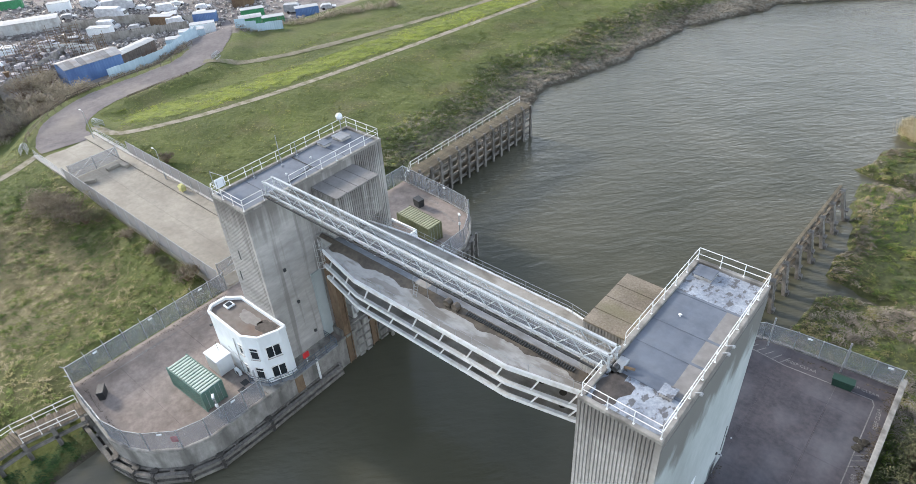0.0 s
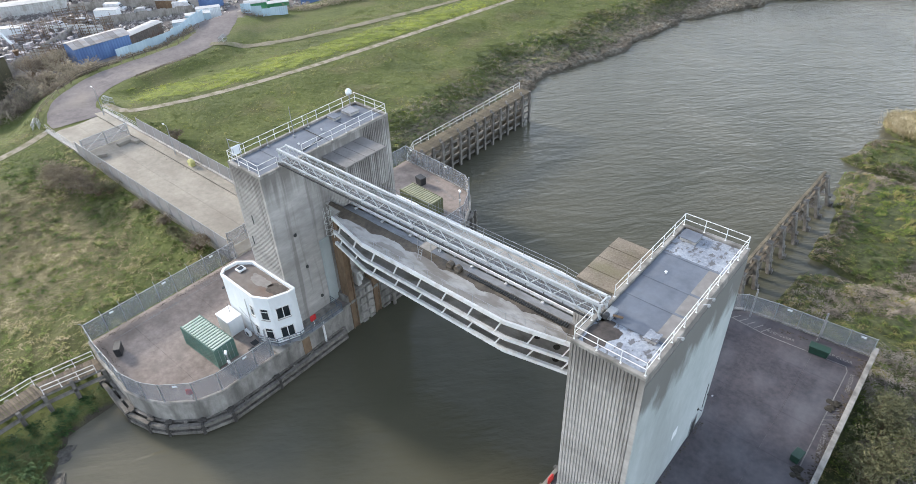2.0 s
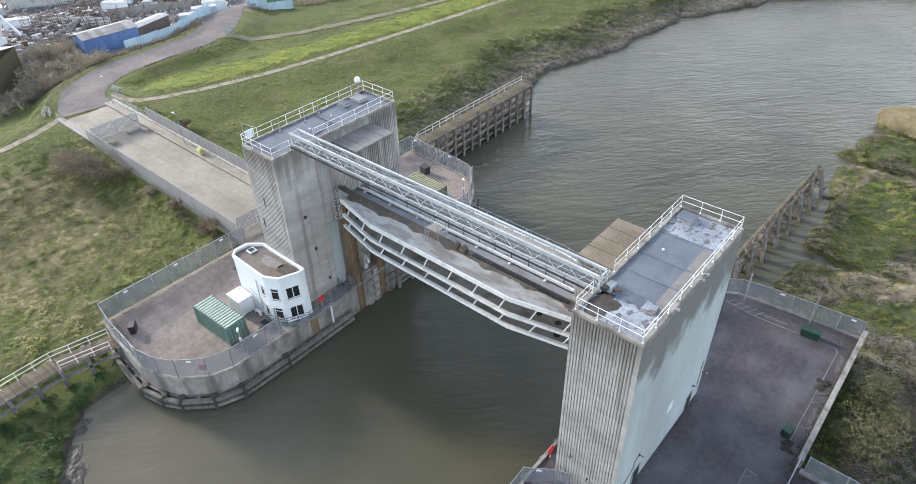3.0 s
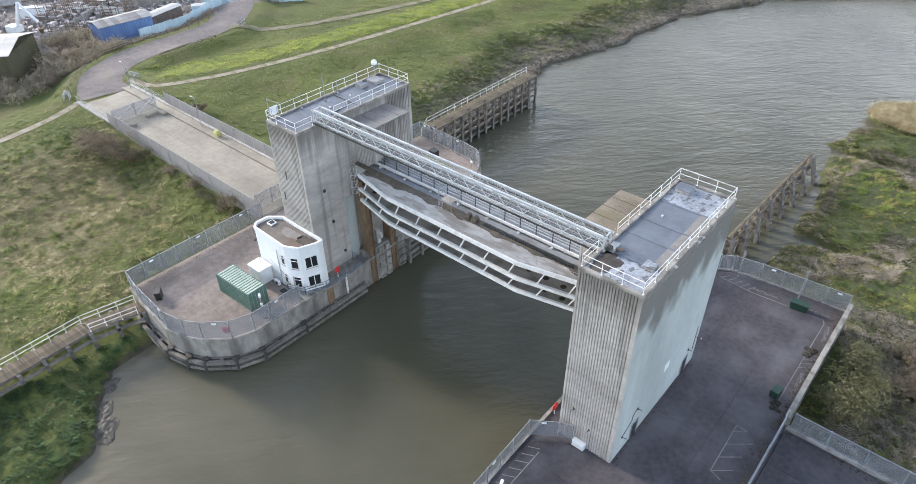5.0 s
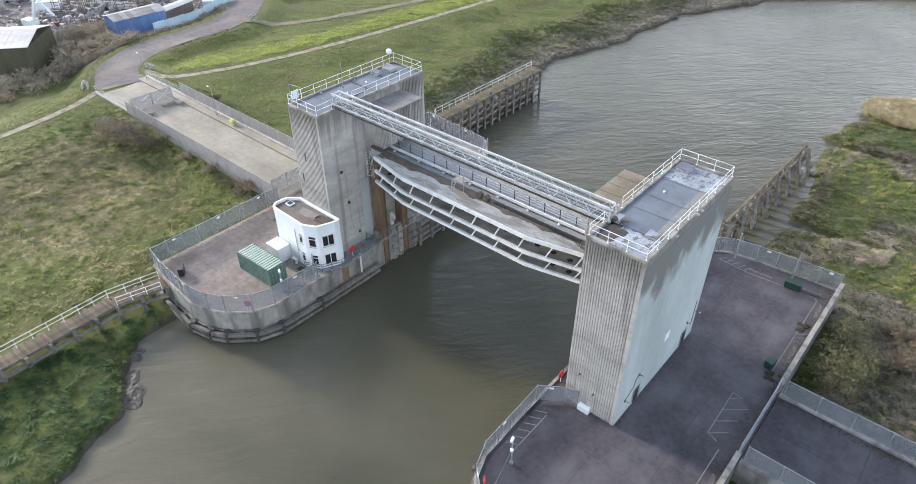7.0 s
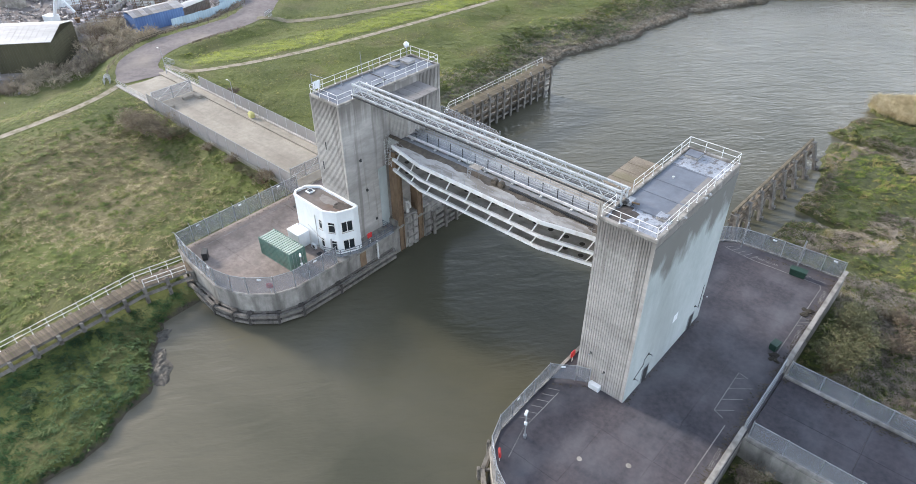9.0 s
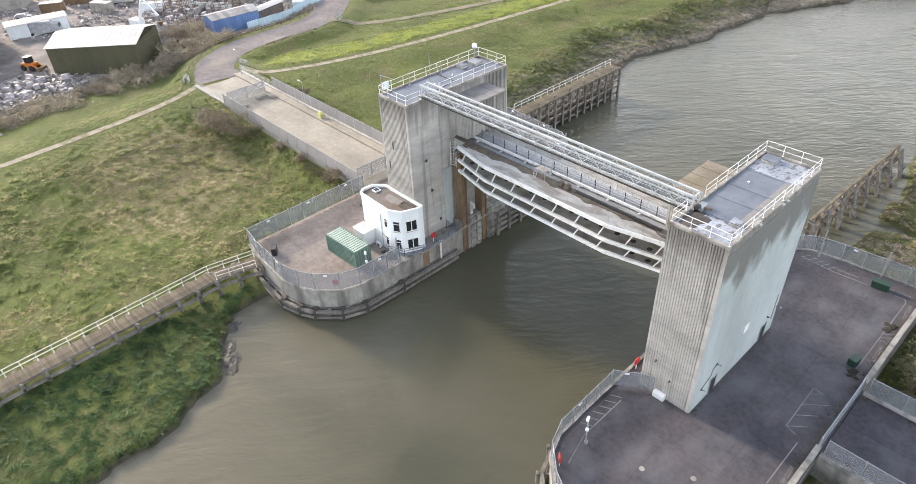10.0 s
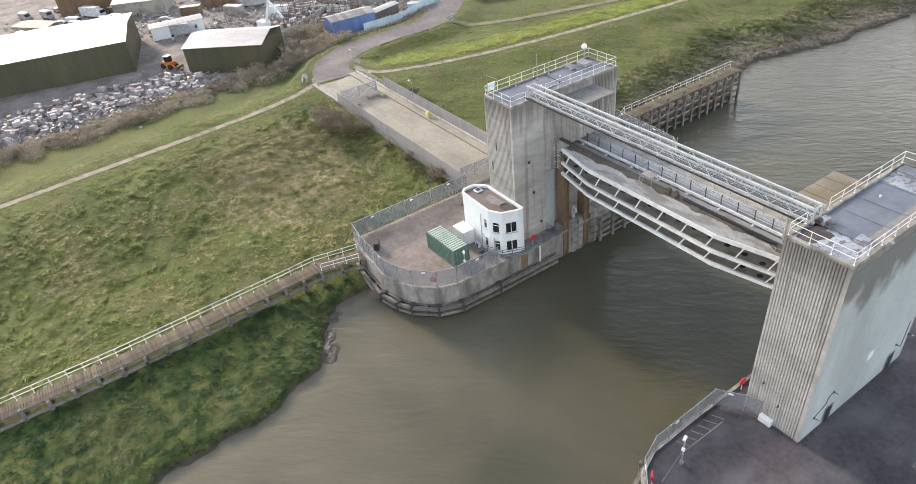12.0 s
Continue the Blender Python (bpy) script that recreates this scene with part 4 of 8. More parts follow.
# ---- the two lifted gates ----
def gate(north):
    ob = thing("lift_gate", "raised grey steel flood gate with bowed girders, silt on its ledges", "flood gate", (17.8, 7.0 if not north else 10.2, 9.5), 180 if north else 0, "flood gates")
    xe, xk, ye, yk = (16.9, 9.0, -1.15, -1.9) if north else (16.9, 8.6, -1.75, -3.0)          # girder ends, knees, and how far they stand out from the skin
    bm = bmesh.new()
    cbox(bm, -xe, xe, -0.06, 0.06, 0.0, 3.62, 0.01)
    part("skin_plate", bm, GREY_STEEL, ob, "grey skin plate")
    outer = [(-14.4, ye), (-xk, yk), (xk, yk), (14.4, ye)]
    web = [(-xe, -0.08), (-xe, -0.55), (-14.42, -0.55)] + outer + [(14.42, -0.55), (xe, -0.55), (xe, -0.08)]
    bm = bmesh.new()
    prism(bm, web, 3.55, 3.62)
    part("top_girder", bm, GATE_WEB if north else GATE_TOP, ob, "top girder plate with dried silt")
    for z, w, h in ((3.5, 0.18, 0.42), (1.75, 0.3, 0.34), (0.3, 0.3, 0.34)):
        for (ax, ay), (bx, by) in zip(outer, outer[1:]):
            bm = bmesh.new()
            bar(bm, (ax, ay, z), (bx, by, z), w, h)
            part("bow_beam", bm, WHITE_STEEL, ob, "off-white bowed beam")
    for z in (1.75, 0.3):
        bm = bmesh.new()
        prism(bm, web, z - 0.1, z - 0.06)
        part("girder_web", bm, GATE_WEB, ob)
        for i in range(14):                 # dark discs on the web give the shade of mossy drain holes
            x = -12.6 + 25.2 * i / 13
            bm = bmesh.new()
            rod(bm, (x, -1.15, z - 0.06), (x, -1.15, z - 0.045), 0.3, 12)
            part("drain_hole", bm, SOIL, ob)
    n = 9
    for i in range(n + 1):
        x = -13.6 + 27.2 * i / n
        y = curve_at([(-14.4, ye), (-xk, yk), (xk, yk), (14.4, ye)], x)
        for z0, z1 in ((0.4, 1.65), (1.85, 3.35)):
            bm = bmesh.new()
            bar(bm, (x, y + 0.05, z0), (x + 0.7, y + 0.12, z1), 0.12, 0.12, (0, 1, 0))
            part("strut", bm, WHITE_STEEL, ob)
    for i in range(16):
        x = -15.6 + 31.2 * i / 15
        for z0, z1 in ((0.35, 1.6), (1.85, 3.4)):
            bm = bmesh.new()
            box(bm, x - 0.05, x + 0.05, 0.06, 0.3, z0, z1)
            part("stiffener", bm, GATE_WEB, ob)
    if not north:
        bm = bmesh.new()
        cbox(bm, -15.6, 15.6, 0.07, 1.02, 3.42, 3.5, 0.01)
        part("back_ledge", bm, GALV_DULL, ob, "flat grey ledge behind the skin plate")
        for i in range(8):
            x = -13.6 + 27.2 * i / 7
            bm = bmesh.new()
            cbox(bm, x - 0.12, x + 0.12, 0.72, 1.0, 3.5, 3.66, 0.02)
            part("guide_block", bm, WHITE_STEEL, ob)
        for i in range(17):                # light hand posts on the outer lip of the top girder
            x = -13.8 + 27.6 * i / 16
            y = curve_at([(-14.4, ye), (-xk, yk), (xk, yk), (14.4, ye)], x)
            bm = bmesh.new()
            rod(bm, (x, y + 0.08, 3.62), (x, y + 0.08, 4.55), 0.018, 5)
            part("hand_post", bm, GALV, ob)
        for (ax, ay), (bx, by) in zip(outer, outer[1:]):
            bm = bmesh.new()
            rod(bm, (ax, ay + 0.08, 4.5), (bx, by + 0.08, 4.5), 0.012, 5)
            part("hand_line", bm, GALV, ob)
        rng = random.Random(3)
        n = 160                             # silt left along the foot of the skin
        bm = bmesh.new()
        rows = []
        for i in range(n + 1):
            x = -16.4 + 32.8 * i / n
            wide = min(0.5 if abs(x) > 14.2 else 9, 0.85 + 0.5 * noise.noise((x * 0.13, 3.0, 0)) + 0.55 * max(0.0, math.cos(x * 1.38)) ** 1.5 * (0.6 + noise.noise((x * 0.21, 8.0, 0))) + 0.14 * noise.noise((x * 2.6, 1.0, 0)))
            rows.append([bm.verts.new((x, -0.08, 3.8 + rng.uniform(0, 0.06))), bm.verts.new((x, -wide * 0.6, 3.74 + rng.uniform(0, 0.05))),
                         bm.verts.new((x, -wide, 3.625))])
        for r, q in zip(rows, rows[1:]):
            bm.faces.new((r[0], r[1], q[1], q[0]))
            bm.faces.new((r[1], r[2], q[2], q[1]))
        part("silt", bm, GATE_SILT, ob, "brown river silt", True)
        bm = bmesh.new()
        for i in range(48):
            cbox(bm, 2.6 + i * 0.22, 2.72 + i * 0.22, -0.62, -0.2, 3.66, 3.92, 0.02)
        rod(bm, (2.5, -0.41, 3.72), (13.2, -0.41, 3.72), 0.09)
        part("rack", bm, DARK_STEEL, ob, "dark toothed steel rack")
        for x in (0.6, 1.5):
            bm = bmesh.new()
            rod(bm, (x, -0.75, 4.0), (x, -0.25, 4.0), 0.36, 12)
            cbox(bm, x - 0.3, x + 0.3, -0.8, -0.2, 3.62, 4.0, 0.06)
            part("drive_housing", bm, GATE_SILT, ob, "muddy brown drive housing")
    else:
        # a service walkway on the back of the gate: beams, grating, rails
        for y, z, h in ((2.0, 3.72, 0.3), (0.55, 3.7, 0.25)):
            bm = bmesh.new()
            bar(bm, (-15.4, y, z), (15.4, y, z), 0.14, h)
            part("walkway_beam", bm, WHITE_STEEL, ob, "off-white walkway beam")
        bm = bmesh.new()
        box(bm, -15.4, 15.4, 0.6, 1.92, 3.84, 3.88)
        part("grating", bm, GALV_DULL, ob, "dull blue-grey grating")
        for i in range(17):
            x = -15.2 + 30.4 * i / 16
            bm = bmesh.new()
            bar(bm, (x, 1.88, 3.7), (x, 1.88, 5.05), 0.09, 0.06)
            part("rail_post", bm, DARK_STEEL, ob, "dark railing post")
            bm = bmesh.new()
            bar(bm, (x + 0.5, 1.95, 3.4), (x + 0.5, 0.1, 3.4), 0.1, 0.3)
            part("bracket", bm, WHITE_STEEL, ob)
            bm = bmesh.new()
            bar(bm, (x, 0.55, 3.8), (x, 0.55, 4.95), 0.05, 0.05)
            part("rail_post", bm, GALV, ob)
        for y, z in ((1.88, 5.05), (1.88, 4.6), (1.88, 4.2), (0.55, 4.95), (0.55, 4.5), (0.55, 4.15), (1.5, 3.95), (1.2, 3.95), (0.85, 3.97)):
            bm = bmesh.new()
            rod(bm, (-15.3, y, z), (15.3, y, z), 0.035 if z > 4 else 0.07)
            part("rail" if z > 4 else "service_pipe", bm, GALV, ob)
        for (ax, ay), (bx, by) in zip(outer, outer[1:]):
            for z in (4.2, 4.65):
                bm = bmesh.new()
                rod(bm, (ax, ay + 0.1, z), (bx, by + 0.1, z), 0.025, 5)
                part("hand_line", bm, GALV, ob)
        for i in range(13):
            x = -14.2 + 28.4 * i / 12
            y = curve_at([(-14.4, ye), (-xk, yk), (xk, yk), (14.4, ye)], x)
            bm = bmesh.new()
            rod(bm, (x, y + 0.1, 3.62), (x, y + 0.1, 4.68), 0.025, 5)
            part("hand_post", bm, GALV, ob)
    return ob


gate(False)
gate(True)


def access_platform():
    ob = thing("access_platform", "grey steel access platform with a ladder on the gate", "platform", (15.6, 6.55, 13.12))
    bm = bmesh.new()
    cbox(bm, -0.7, 0.7, -0.4, 0.6, 1.0, 1.06, 0.01)
    part("deck", bm, GATE_WEB, ob)
    for x in (-0.85, 0.85):
        for y in (-0.45, 0.65):
            bm = bmesh.new()
            rod(bm, (x, y, 0), (x, y, 2.1), 0.03)
            part("leg", bm, GALV, ob)
    for z in (1.55, 2.08):
        bm = bmesh.new()
        rod(bm, (-0.85, -0.45, z), (-0.85, 0.65, z), 0.025)
        rod(bm, (-0.85, 0.65, z), (0.85, 0.65, z), 0.025)
        part("rail", bm, GALV, ob)
    bm = bmesh.new()
    for x in (-0.6, -0.2):
        bar(bm, (x, -0.5, 1.05), (x, -0.85, 0.0), 0.04, 0.04)
    for k in range(4):
        bar(bm, (-0.6, -0.55 - 0.08 * k, 0.85 - 0.24 * k), (-0.2, -0.55 - 0.08 * k, 0.85 - 0.24 * k), 0.03, 0.03)
    part("ladder", bm, GALV, ob)


access_platform()


# ---- control cabin ----
def window(parent, a, b, z0, z1, lights=1, proud=0.03):
    """A window on the wall line a-b (outside on its right): frame, sill and glass, in the parent's coordinates."""
    a, b = Vector((a[0], a[1], 0)), Vector((b[0], b[1], 0))
    run = (b - a).normalized()
    out = Vector((run.y, -run.x, 0))
    o = out * proud
    bm = bmesh.new()
    for p, q, w, h in ((a, b, 0.07, z0), (a, b, 0.07, z1)):
        bar(bm, p + o + Vector((0, 0, h)), q + o + Vector((0, 0, h)), 0.09, 0.08)
    for p in (a, b) + tuple(a + (b - a) * (i / lights) for i in range(1, lights)):
        bar(bm, p + o + Vector((0, 0, z0)), p + o + Vector((0, 0, z1)), 0.09, 0.07, out)
    zm = z0 + (z1 - z0) * 0.72
    if lights == 1:
        bar(bm, a + o + Vector((0, 0, zm)), b + o + Vector((0, 0, zm)), 0.08, 0.06)
    win = part("window", bm, WHITE_STEEL, parent, "white framed window")
    bm = bmesh.new()
    bar(bm, a + out * 0.07 - run * 0.06 + Vector((0, 0, z0 - 0.07)), b + out * 0.07 + run * 0.06 + Vector((0, 0, z0 - 0.07)), 0.18, 0.05)
    part("sill", bm, CONCRETE, win)
    bm = bmesh.new()
    bar(bm, a + out * 0.012 + Vector((0, 0, (z0 + z1) / 2)), b + out * 0.012 + Vector((0, 0, (z0 + z1) / 2)), 0.012, z1 - z0)
    part("pane", bm, GLASS, win)


def cabin():
    ob = thing("control_cabin", "white two-storey control cabin with cut corners beside the tower", "cabin", (-2, -2, 0))
    foot = [(-5.9, -3.6), (-0.1, -3.75), (1.5, -2.9), (2.3, -0.9), (2.3, -0.16), (-5.0, -0.16), (-6.4, -1.3), (-6.5, -2.9)]
    foot = [(x + 2, y + 2) for x, y in foot]
    bm = bmesh.new()
    prism(bm, foot, 0.0, 6.2)
    part("wall", bm, WHITE, ob)
    bm = bmesh.new()
    prism(bm, [(x * 1.03, y * 1.05) for x, y in foot[:5]] + [foot[4], (2.0, 1.8)], -0.28, 0.0)
    part("base_slab", bm, CONCRETE, ob, "grey concrete base ledge")
    bm = bmesh.new()
    prism(bm, [(x * 0.955, y * 0.955) for x, y in foot], 6.2, 6.26)
    part("roof", bm, ROOF_DARK, ob, "brown stained flat roof")
    for cx, cy, rx, ry, seed, tone, word in ((2.7, 0.75, 1.3, 0.95, 4.0, ROOF_DIRT, "dark wet stain on the roof"), (0.2, 0.6, 1.5, 0.7, 7.0, ROOF_GREY, "pale dried patch on the roof")):
        rim = []
        for i in range(36):
            a = 2 * math.pi * i / 36
            k = 1 + 0.45 * noise.noise((math.cos(a) * 1.5, math.sin(a) * 1.5, seed)) + 0.2 * noise.noise((math.cos(a) * 6, math.sin(a) * 6, seed))
            rim.append((min(cx + rx * k * math.cos(a), 3.9), min(cy + ry * k * math.sin(a), 1.6)))
        bm = bmesh.new()
        prism(bm, rim, 6.26, 6.266)
        part("roof_stain", bm, tone, ob, word)
    ring = foot + [foot[0]]
    for (ax, ay), (bx, by) in zip(ring, ring[1:]):
        bm = bmesh.new()
        bar(bm, (ax * 0.985, ay * 0.985, 6.4), (bx * 0.985, by * 0.985, 6.4), 0.26, 0.4)
        part("parapet", bm, WHITE, ob)
    bm = bmesh.new()
    cbox(bm, -3.6, -2.7, -0.1, 0.8, 6.26, 6.46, 0.04)
    light = part("skylight", bm, WHITE, ob, "white framed skylight")
    bm = bmesh.new()
    cbox(bm, -3.45, -2.85, 0.05, 0.65, 6.46, 6.5, 0.01)
    part("pane", bm, GLASS, light)
    def on(i, t0, t1):
        (ax, ay), (bx, by) = foot[i], foot[i + 1]
        return (ax + (bx - ax) * t0, ay + (by - ay) * t0), (ax + (bx - ax) * t1, ay + (by - ay) * t1)
    for z0 in (0.75, 3.5):
        window(ob, *on(0, 0.82, 0.93), z0 + 0.1, z0 + 1.45)
        window(ob, *on(1, 0.28, 0.78), z0, z0 + 1.5)
        window(ob, *on(2, 0.2, 0.86), z0, z0 + 1.5, 2)
    bm = bmesh.new()
    rod(bm, (0.1, -1.76, 0.1), (0.1, -1.74, 5.2), 0.05)
    bar(bm, (-1.8, -1.7, 2.9), (1.2, -1.8, 1.9), 0.05, 0.06)
    part("downpipe", bm, GREY_STEEL, ob, "grey downpipe and cable tray")
    for x, y, z in ((-3.95, -1.68, 4.6), (-4.4, -0.6, 3.8)):
        bm = bmesh.new()
        cbox(bm, x - 0.12, x + 0.12, y - 0.25, y + 0.05, z, z + 0.2, 0.03)
        part("wall_lamp", bm, DARK_STEEL, ob, "small dark wall lamp")
    return ob


cabin()


def container(name, label, material, at, turn, faded):
    """A 20 ft container: corrugated walls and roof, corner posts, castings and a pair of doors."""
    ob = thing(name, label, "container", at, turn, "shipping containers")
    L, W, H = 6.06, 2.44, 2.59
    x0, x1, y0, y1 = -L / 2 + 0.06, L / 2 - 0.06, -W / 2 + 0.04, W / 2 - 0.04
    side = ribbed((x0, y0), (x1, y0), 0.28, 0.045) + [(x1, y0), (x1, y1)] + ribbed((x1, y1), (x0, y1), 0.28, 0.045) + [(x0, y1)]
    clean = [p for i, p in enumerate(side) if i == 0 or math.hypot(p[0] - side[i - 1][0], p[1] - side[i - 1][1]) > 1e-3]
    bm = bmesh.new()
    prism(bm, clean, 0.14, H - 0.12)
    part("body", bm, material, ob)
    for i in range(14):                    # roof corrugations
        x = x0 + 0.22 + i * (x1 - x0 - 0.44) / 13
        bm = bmesh.new()
        cbox(bm, x - 0.12, x + 0.12, y0 + 0.06, y1 - 0.06, H - 0.13, H + 0.0, 0.03)
        part("roof_rib", bm, faded, ob, "sun-bleached roof rib")
    for x in (-L / 2 + 0.08, L / 2 - 0.08):
        for y in (-W / 2 + 0.08, W / 2 - 0.08):
            bm = bmesh.new()
            cbox(bm, x - 0.08, x + 0.08, y - 0.08, y + 0.08, 0, H, 0.015)
            part("corner_post", bm, material, ob)
    for y in (-W / 2 + 0.06, W / 2 - 0.06):
        for z in (0.1, H - 0.08):
            bm = bmesh.new()
            bar(bm, (-L / 2 + 0.16, y, z), (L / 2 - 0.16, y, z), 0.1, 0.14)
            part("side_rail", bm, material, ob)
    for s in (-1, 1):
        bm = bmesh.new()
        cbox(bm, L / 2 - 0.07, L / 2 - 0.01, min(0, s * 1.06) + 0.01, max(0, s * 1.06) - 0.01, 0.16, H - 0.14, 0.01)
        door = part("door", bm, material, ob)
        for y in (s * 0.3, s * 0.75):
            bm = bmesh.new()
            rod(bm, (L / 2 + 0.02, y, 0.18), (L / 2 + 0.02, y, H - 0.16), 0.02)
            part("lock_bar", bm, GALV, door)
    return ob


container("shipping_container", "dark green ribbed steel shipping container on the deck", GREEN_BOX, (-3.67, -8.0, 0), 2.0, GREEN_FADED)
container("shipping_container", "olive green ribbed steel shipping container on the deck", OLIVE_BOX, (-4.1, 25.6, 0), -4.0, OLIVE_FADED)


def plant_box():
    ob = thing("plant_housing", "white metal plant housing beside the cabin", "housing", (-4.65, -4.75, 0))
    bm = bmesh.new()
    cbox(bm, -1.15, 1.15, -0.85, 0.85, 0.06, 2.15, 0.03)
    part("body", bm, WHITE, ob)
    bm = bmesh.new()
    cbox(bm, -1.22, 1.22, -0.92, 0.92, 2.15, 2.25, 0.03)
    part("lid", bm, WHITE, ob)
    bm = bmesh.new()
    cbox(bm, -1.05, 1.05, -0.78, 0.78, 0, 0.06, 0.01)
    part("plinth", bm, CONCRETE, ob)
    bm = bmesh.new()
    rod(bm, (-0.1, 0.3, 2.2), (-0.1, 0.3, 3.6), 0.02)
    part("aerial", bm, DARK_STEEL, ob)


plant_box()


def air_unit(at):
    ob = thing("air_conditioner", "small white outdoor air conditioner on the deck", "air conditioner", at)
    bm = bmesh.new()
    cbox(bm, -0.45, 0.45, -0.17, 0.17, 0.08, 0.72, 0.03)
    part("body", bm, WHITE, ob)
    bm = bmesh.new()
    rod(bm, (0.1, -0.18, 0.4), (0.1, -0.16, 0.4), 0.24, 14)
    part("fan_grille", bm, DARK_STEEL, ob)
    for x in (-0.35, 0.35):
        bm = bmesh.new()
        box(bm, x - 0.04, x + 0.04, -0.18, 0.18, 0, 0.08)
        part("foot", bm, DARK_STEEL, ob)


air_unit((-2.4, -4.2, 0))
for x, y in ((-0.9, -4.5), (-0.2, -5.3)):
    bm = bmesh.new()
    cbox(bm, x - 0.4, x + 0.4, y - 0.35, y + 0.35, 0.0, 0.03, 0.01)
    solid("access_cover", bm, DARK_STEEL, "dark steel access cover set on the deck", "access cover", "access covers")


def bin_box(name, label, material, at, size, turn=0):
    ob = thing(name, label, "bin", at, turn)
    w, d, h = size
    bm = bmesh.new()
    prism(bm, [(-w / 2, -d / 2), (w / 2, -d / 2), (w / 2, d / 2), (-w / 2, d / 2)], 0.05, h * 0.86, -0.08)
    part("body", bm, material, ob)
    bm = bmesh.new()
    cbox(bm, -w * 0.58, w * 0.58, -d * 0.58, d * 0.58, h * 0.86, h, 0.03)
    part("lid", bm, material, ob)
    for x in (-w * 0.4, w * 0.4):
        bm = bmesh.new()
        rod(bm, (x - 0.03, -d * 0.4, 0.06), (x + 0.03, -d * 0.4, 0.06), 0.06, 10)
        part("wheel", bm, DARK_STEEL, ob)


DARK_GREEN = mat("dark_green_plastic", (0.012, 0.04, 0.028), (0.02, 0.06, 0.04), 3.0, 0.5, 0, 0)
bin_box("wheeled_bin", "dark grey wheeled bin by the fence", DARK_STEEL, (-11.1, -14.6, 0), (1.15, 0.6, 1.15), -35)
bin_box("wheeled_bin", "dark grey wheeled bin by the fence", DARK_STEEL, (-8.7, 30.3, 0), (1.2, 0.9, 1.25), -10)
bin_box("storage_bin", "dark green storage bin with yellow ends by the fence", DARK_GREEN, (46.2, 31.1, 0), (1.7, 0.8, 0.95), 5)


# ---- fences round the decks ----
DECK_TOP = 0.18
south_w = [(-15.15, 3.0), (-15.15, -15.9), (-11.7, -16.4), (-5.4, -16.7), (-2.8, -16.1), (-0.95, -15.1), (1.32, -12.95), (2.2, -10.6), (2.4, -4.4)]
fence("deck_fence", "grey wire mesh security fence on the deck edge", [(x, y, DECK_TOP) for x, y in south_w], 2.45, 2.1, None, None, 0.3, -1, "deck fences")
north_w = [(2.35, 19.0), (2.35, 27.0), (1.0, 29.5), (-0.9, 31.9), (-2.3, 32.8), (-5.2, 33.2), (-15.1, 33.9), (-15.1, 13.4)]
fence("deck_fence", "grey wire mesh security fence on the deck edge", [(x, y, DECK_TOP) for x, y in north_w], 2.45, 2.3, None, None, 0, 1, "deck fences")
south_e = [(36.6, -0.35), (35.3, -0.9), (33.15, -2.4), (33.25, -5.0), (33.4, -10.6), (34.28, -12.95), (36.55, -15.1), (38.4, -16.1), (41, -16.7), (50.4, -16.0)]
fence("deck_fence", "grey wire mesh security fence on the deck edge", [(x, y, DECK_TOP if x < 36 else DECK_TOP) for x, y in south_e], 2.1, 1.9, None, None, 0, 1, "deck fences")
north_e = [(33.3, 19), (33.3, 27.0), (34.6, 29.5), (36.6, 31.7), (38, 32.6), (41, 33.1), (50.4, 33.8)]
fence("deck_fence", "grey wire mesh security fence on the deck edge", [(x, y, DECK_TOP) for x, y in north_e], 2.3, 2.4, None, None, 0, 1, "deck fences")

# flood wall and road gate on the east side
for y0, y1 in ((-16.0, 3.9), (14.1, 34.2)):
    bm = bmesh.new()
    cbox(bm, 50.45, 50.8, y0, y1, -3.2, 1.0, 0.03)
    cbox(bm, 50.38, 50.87, y0 - 0.03, y1 + 0.03, 1.0, 1.14, 0.03)
    setting("flood_wall_" + ("south" if y0 < 0 else "north"), bm, PIER, "weathered grey concrete flood wall with a coping", "wall")
ob = thing("road_gate", "closed galvanised mesh gate across the road", "gate", (50.6, 9, 0))
for y in (-5, -0.05, 0.05, 5):
    bm = bmesh.new()
    cbox(bm, -0.07, 0.07, y - 0.05, y + 0.05, 0, 2.1, 0.01)
    part("gate_post", bm, GALV, ob)
for y0, y1 in ((-4.9, -0.12), (0.12, 4.9)):
    bm = bmesh.new()
    for z in (0.15, 1.1, 2.0):
        bar(bm, (0, y0, z), (0, y1, z), 0.07, 0.07)
    leaf = part("gate_leaf", bm, GALV, ob)
    bm = bmesh.new()
    box(bm, -0.008, 0.008, y0, y1, 0.18, 1.98)
    part("mesh_panel", bm, FENCE_MESH, leaf)

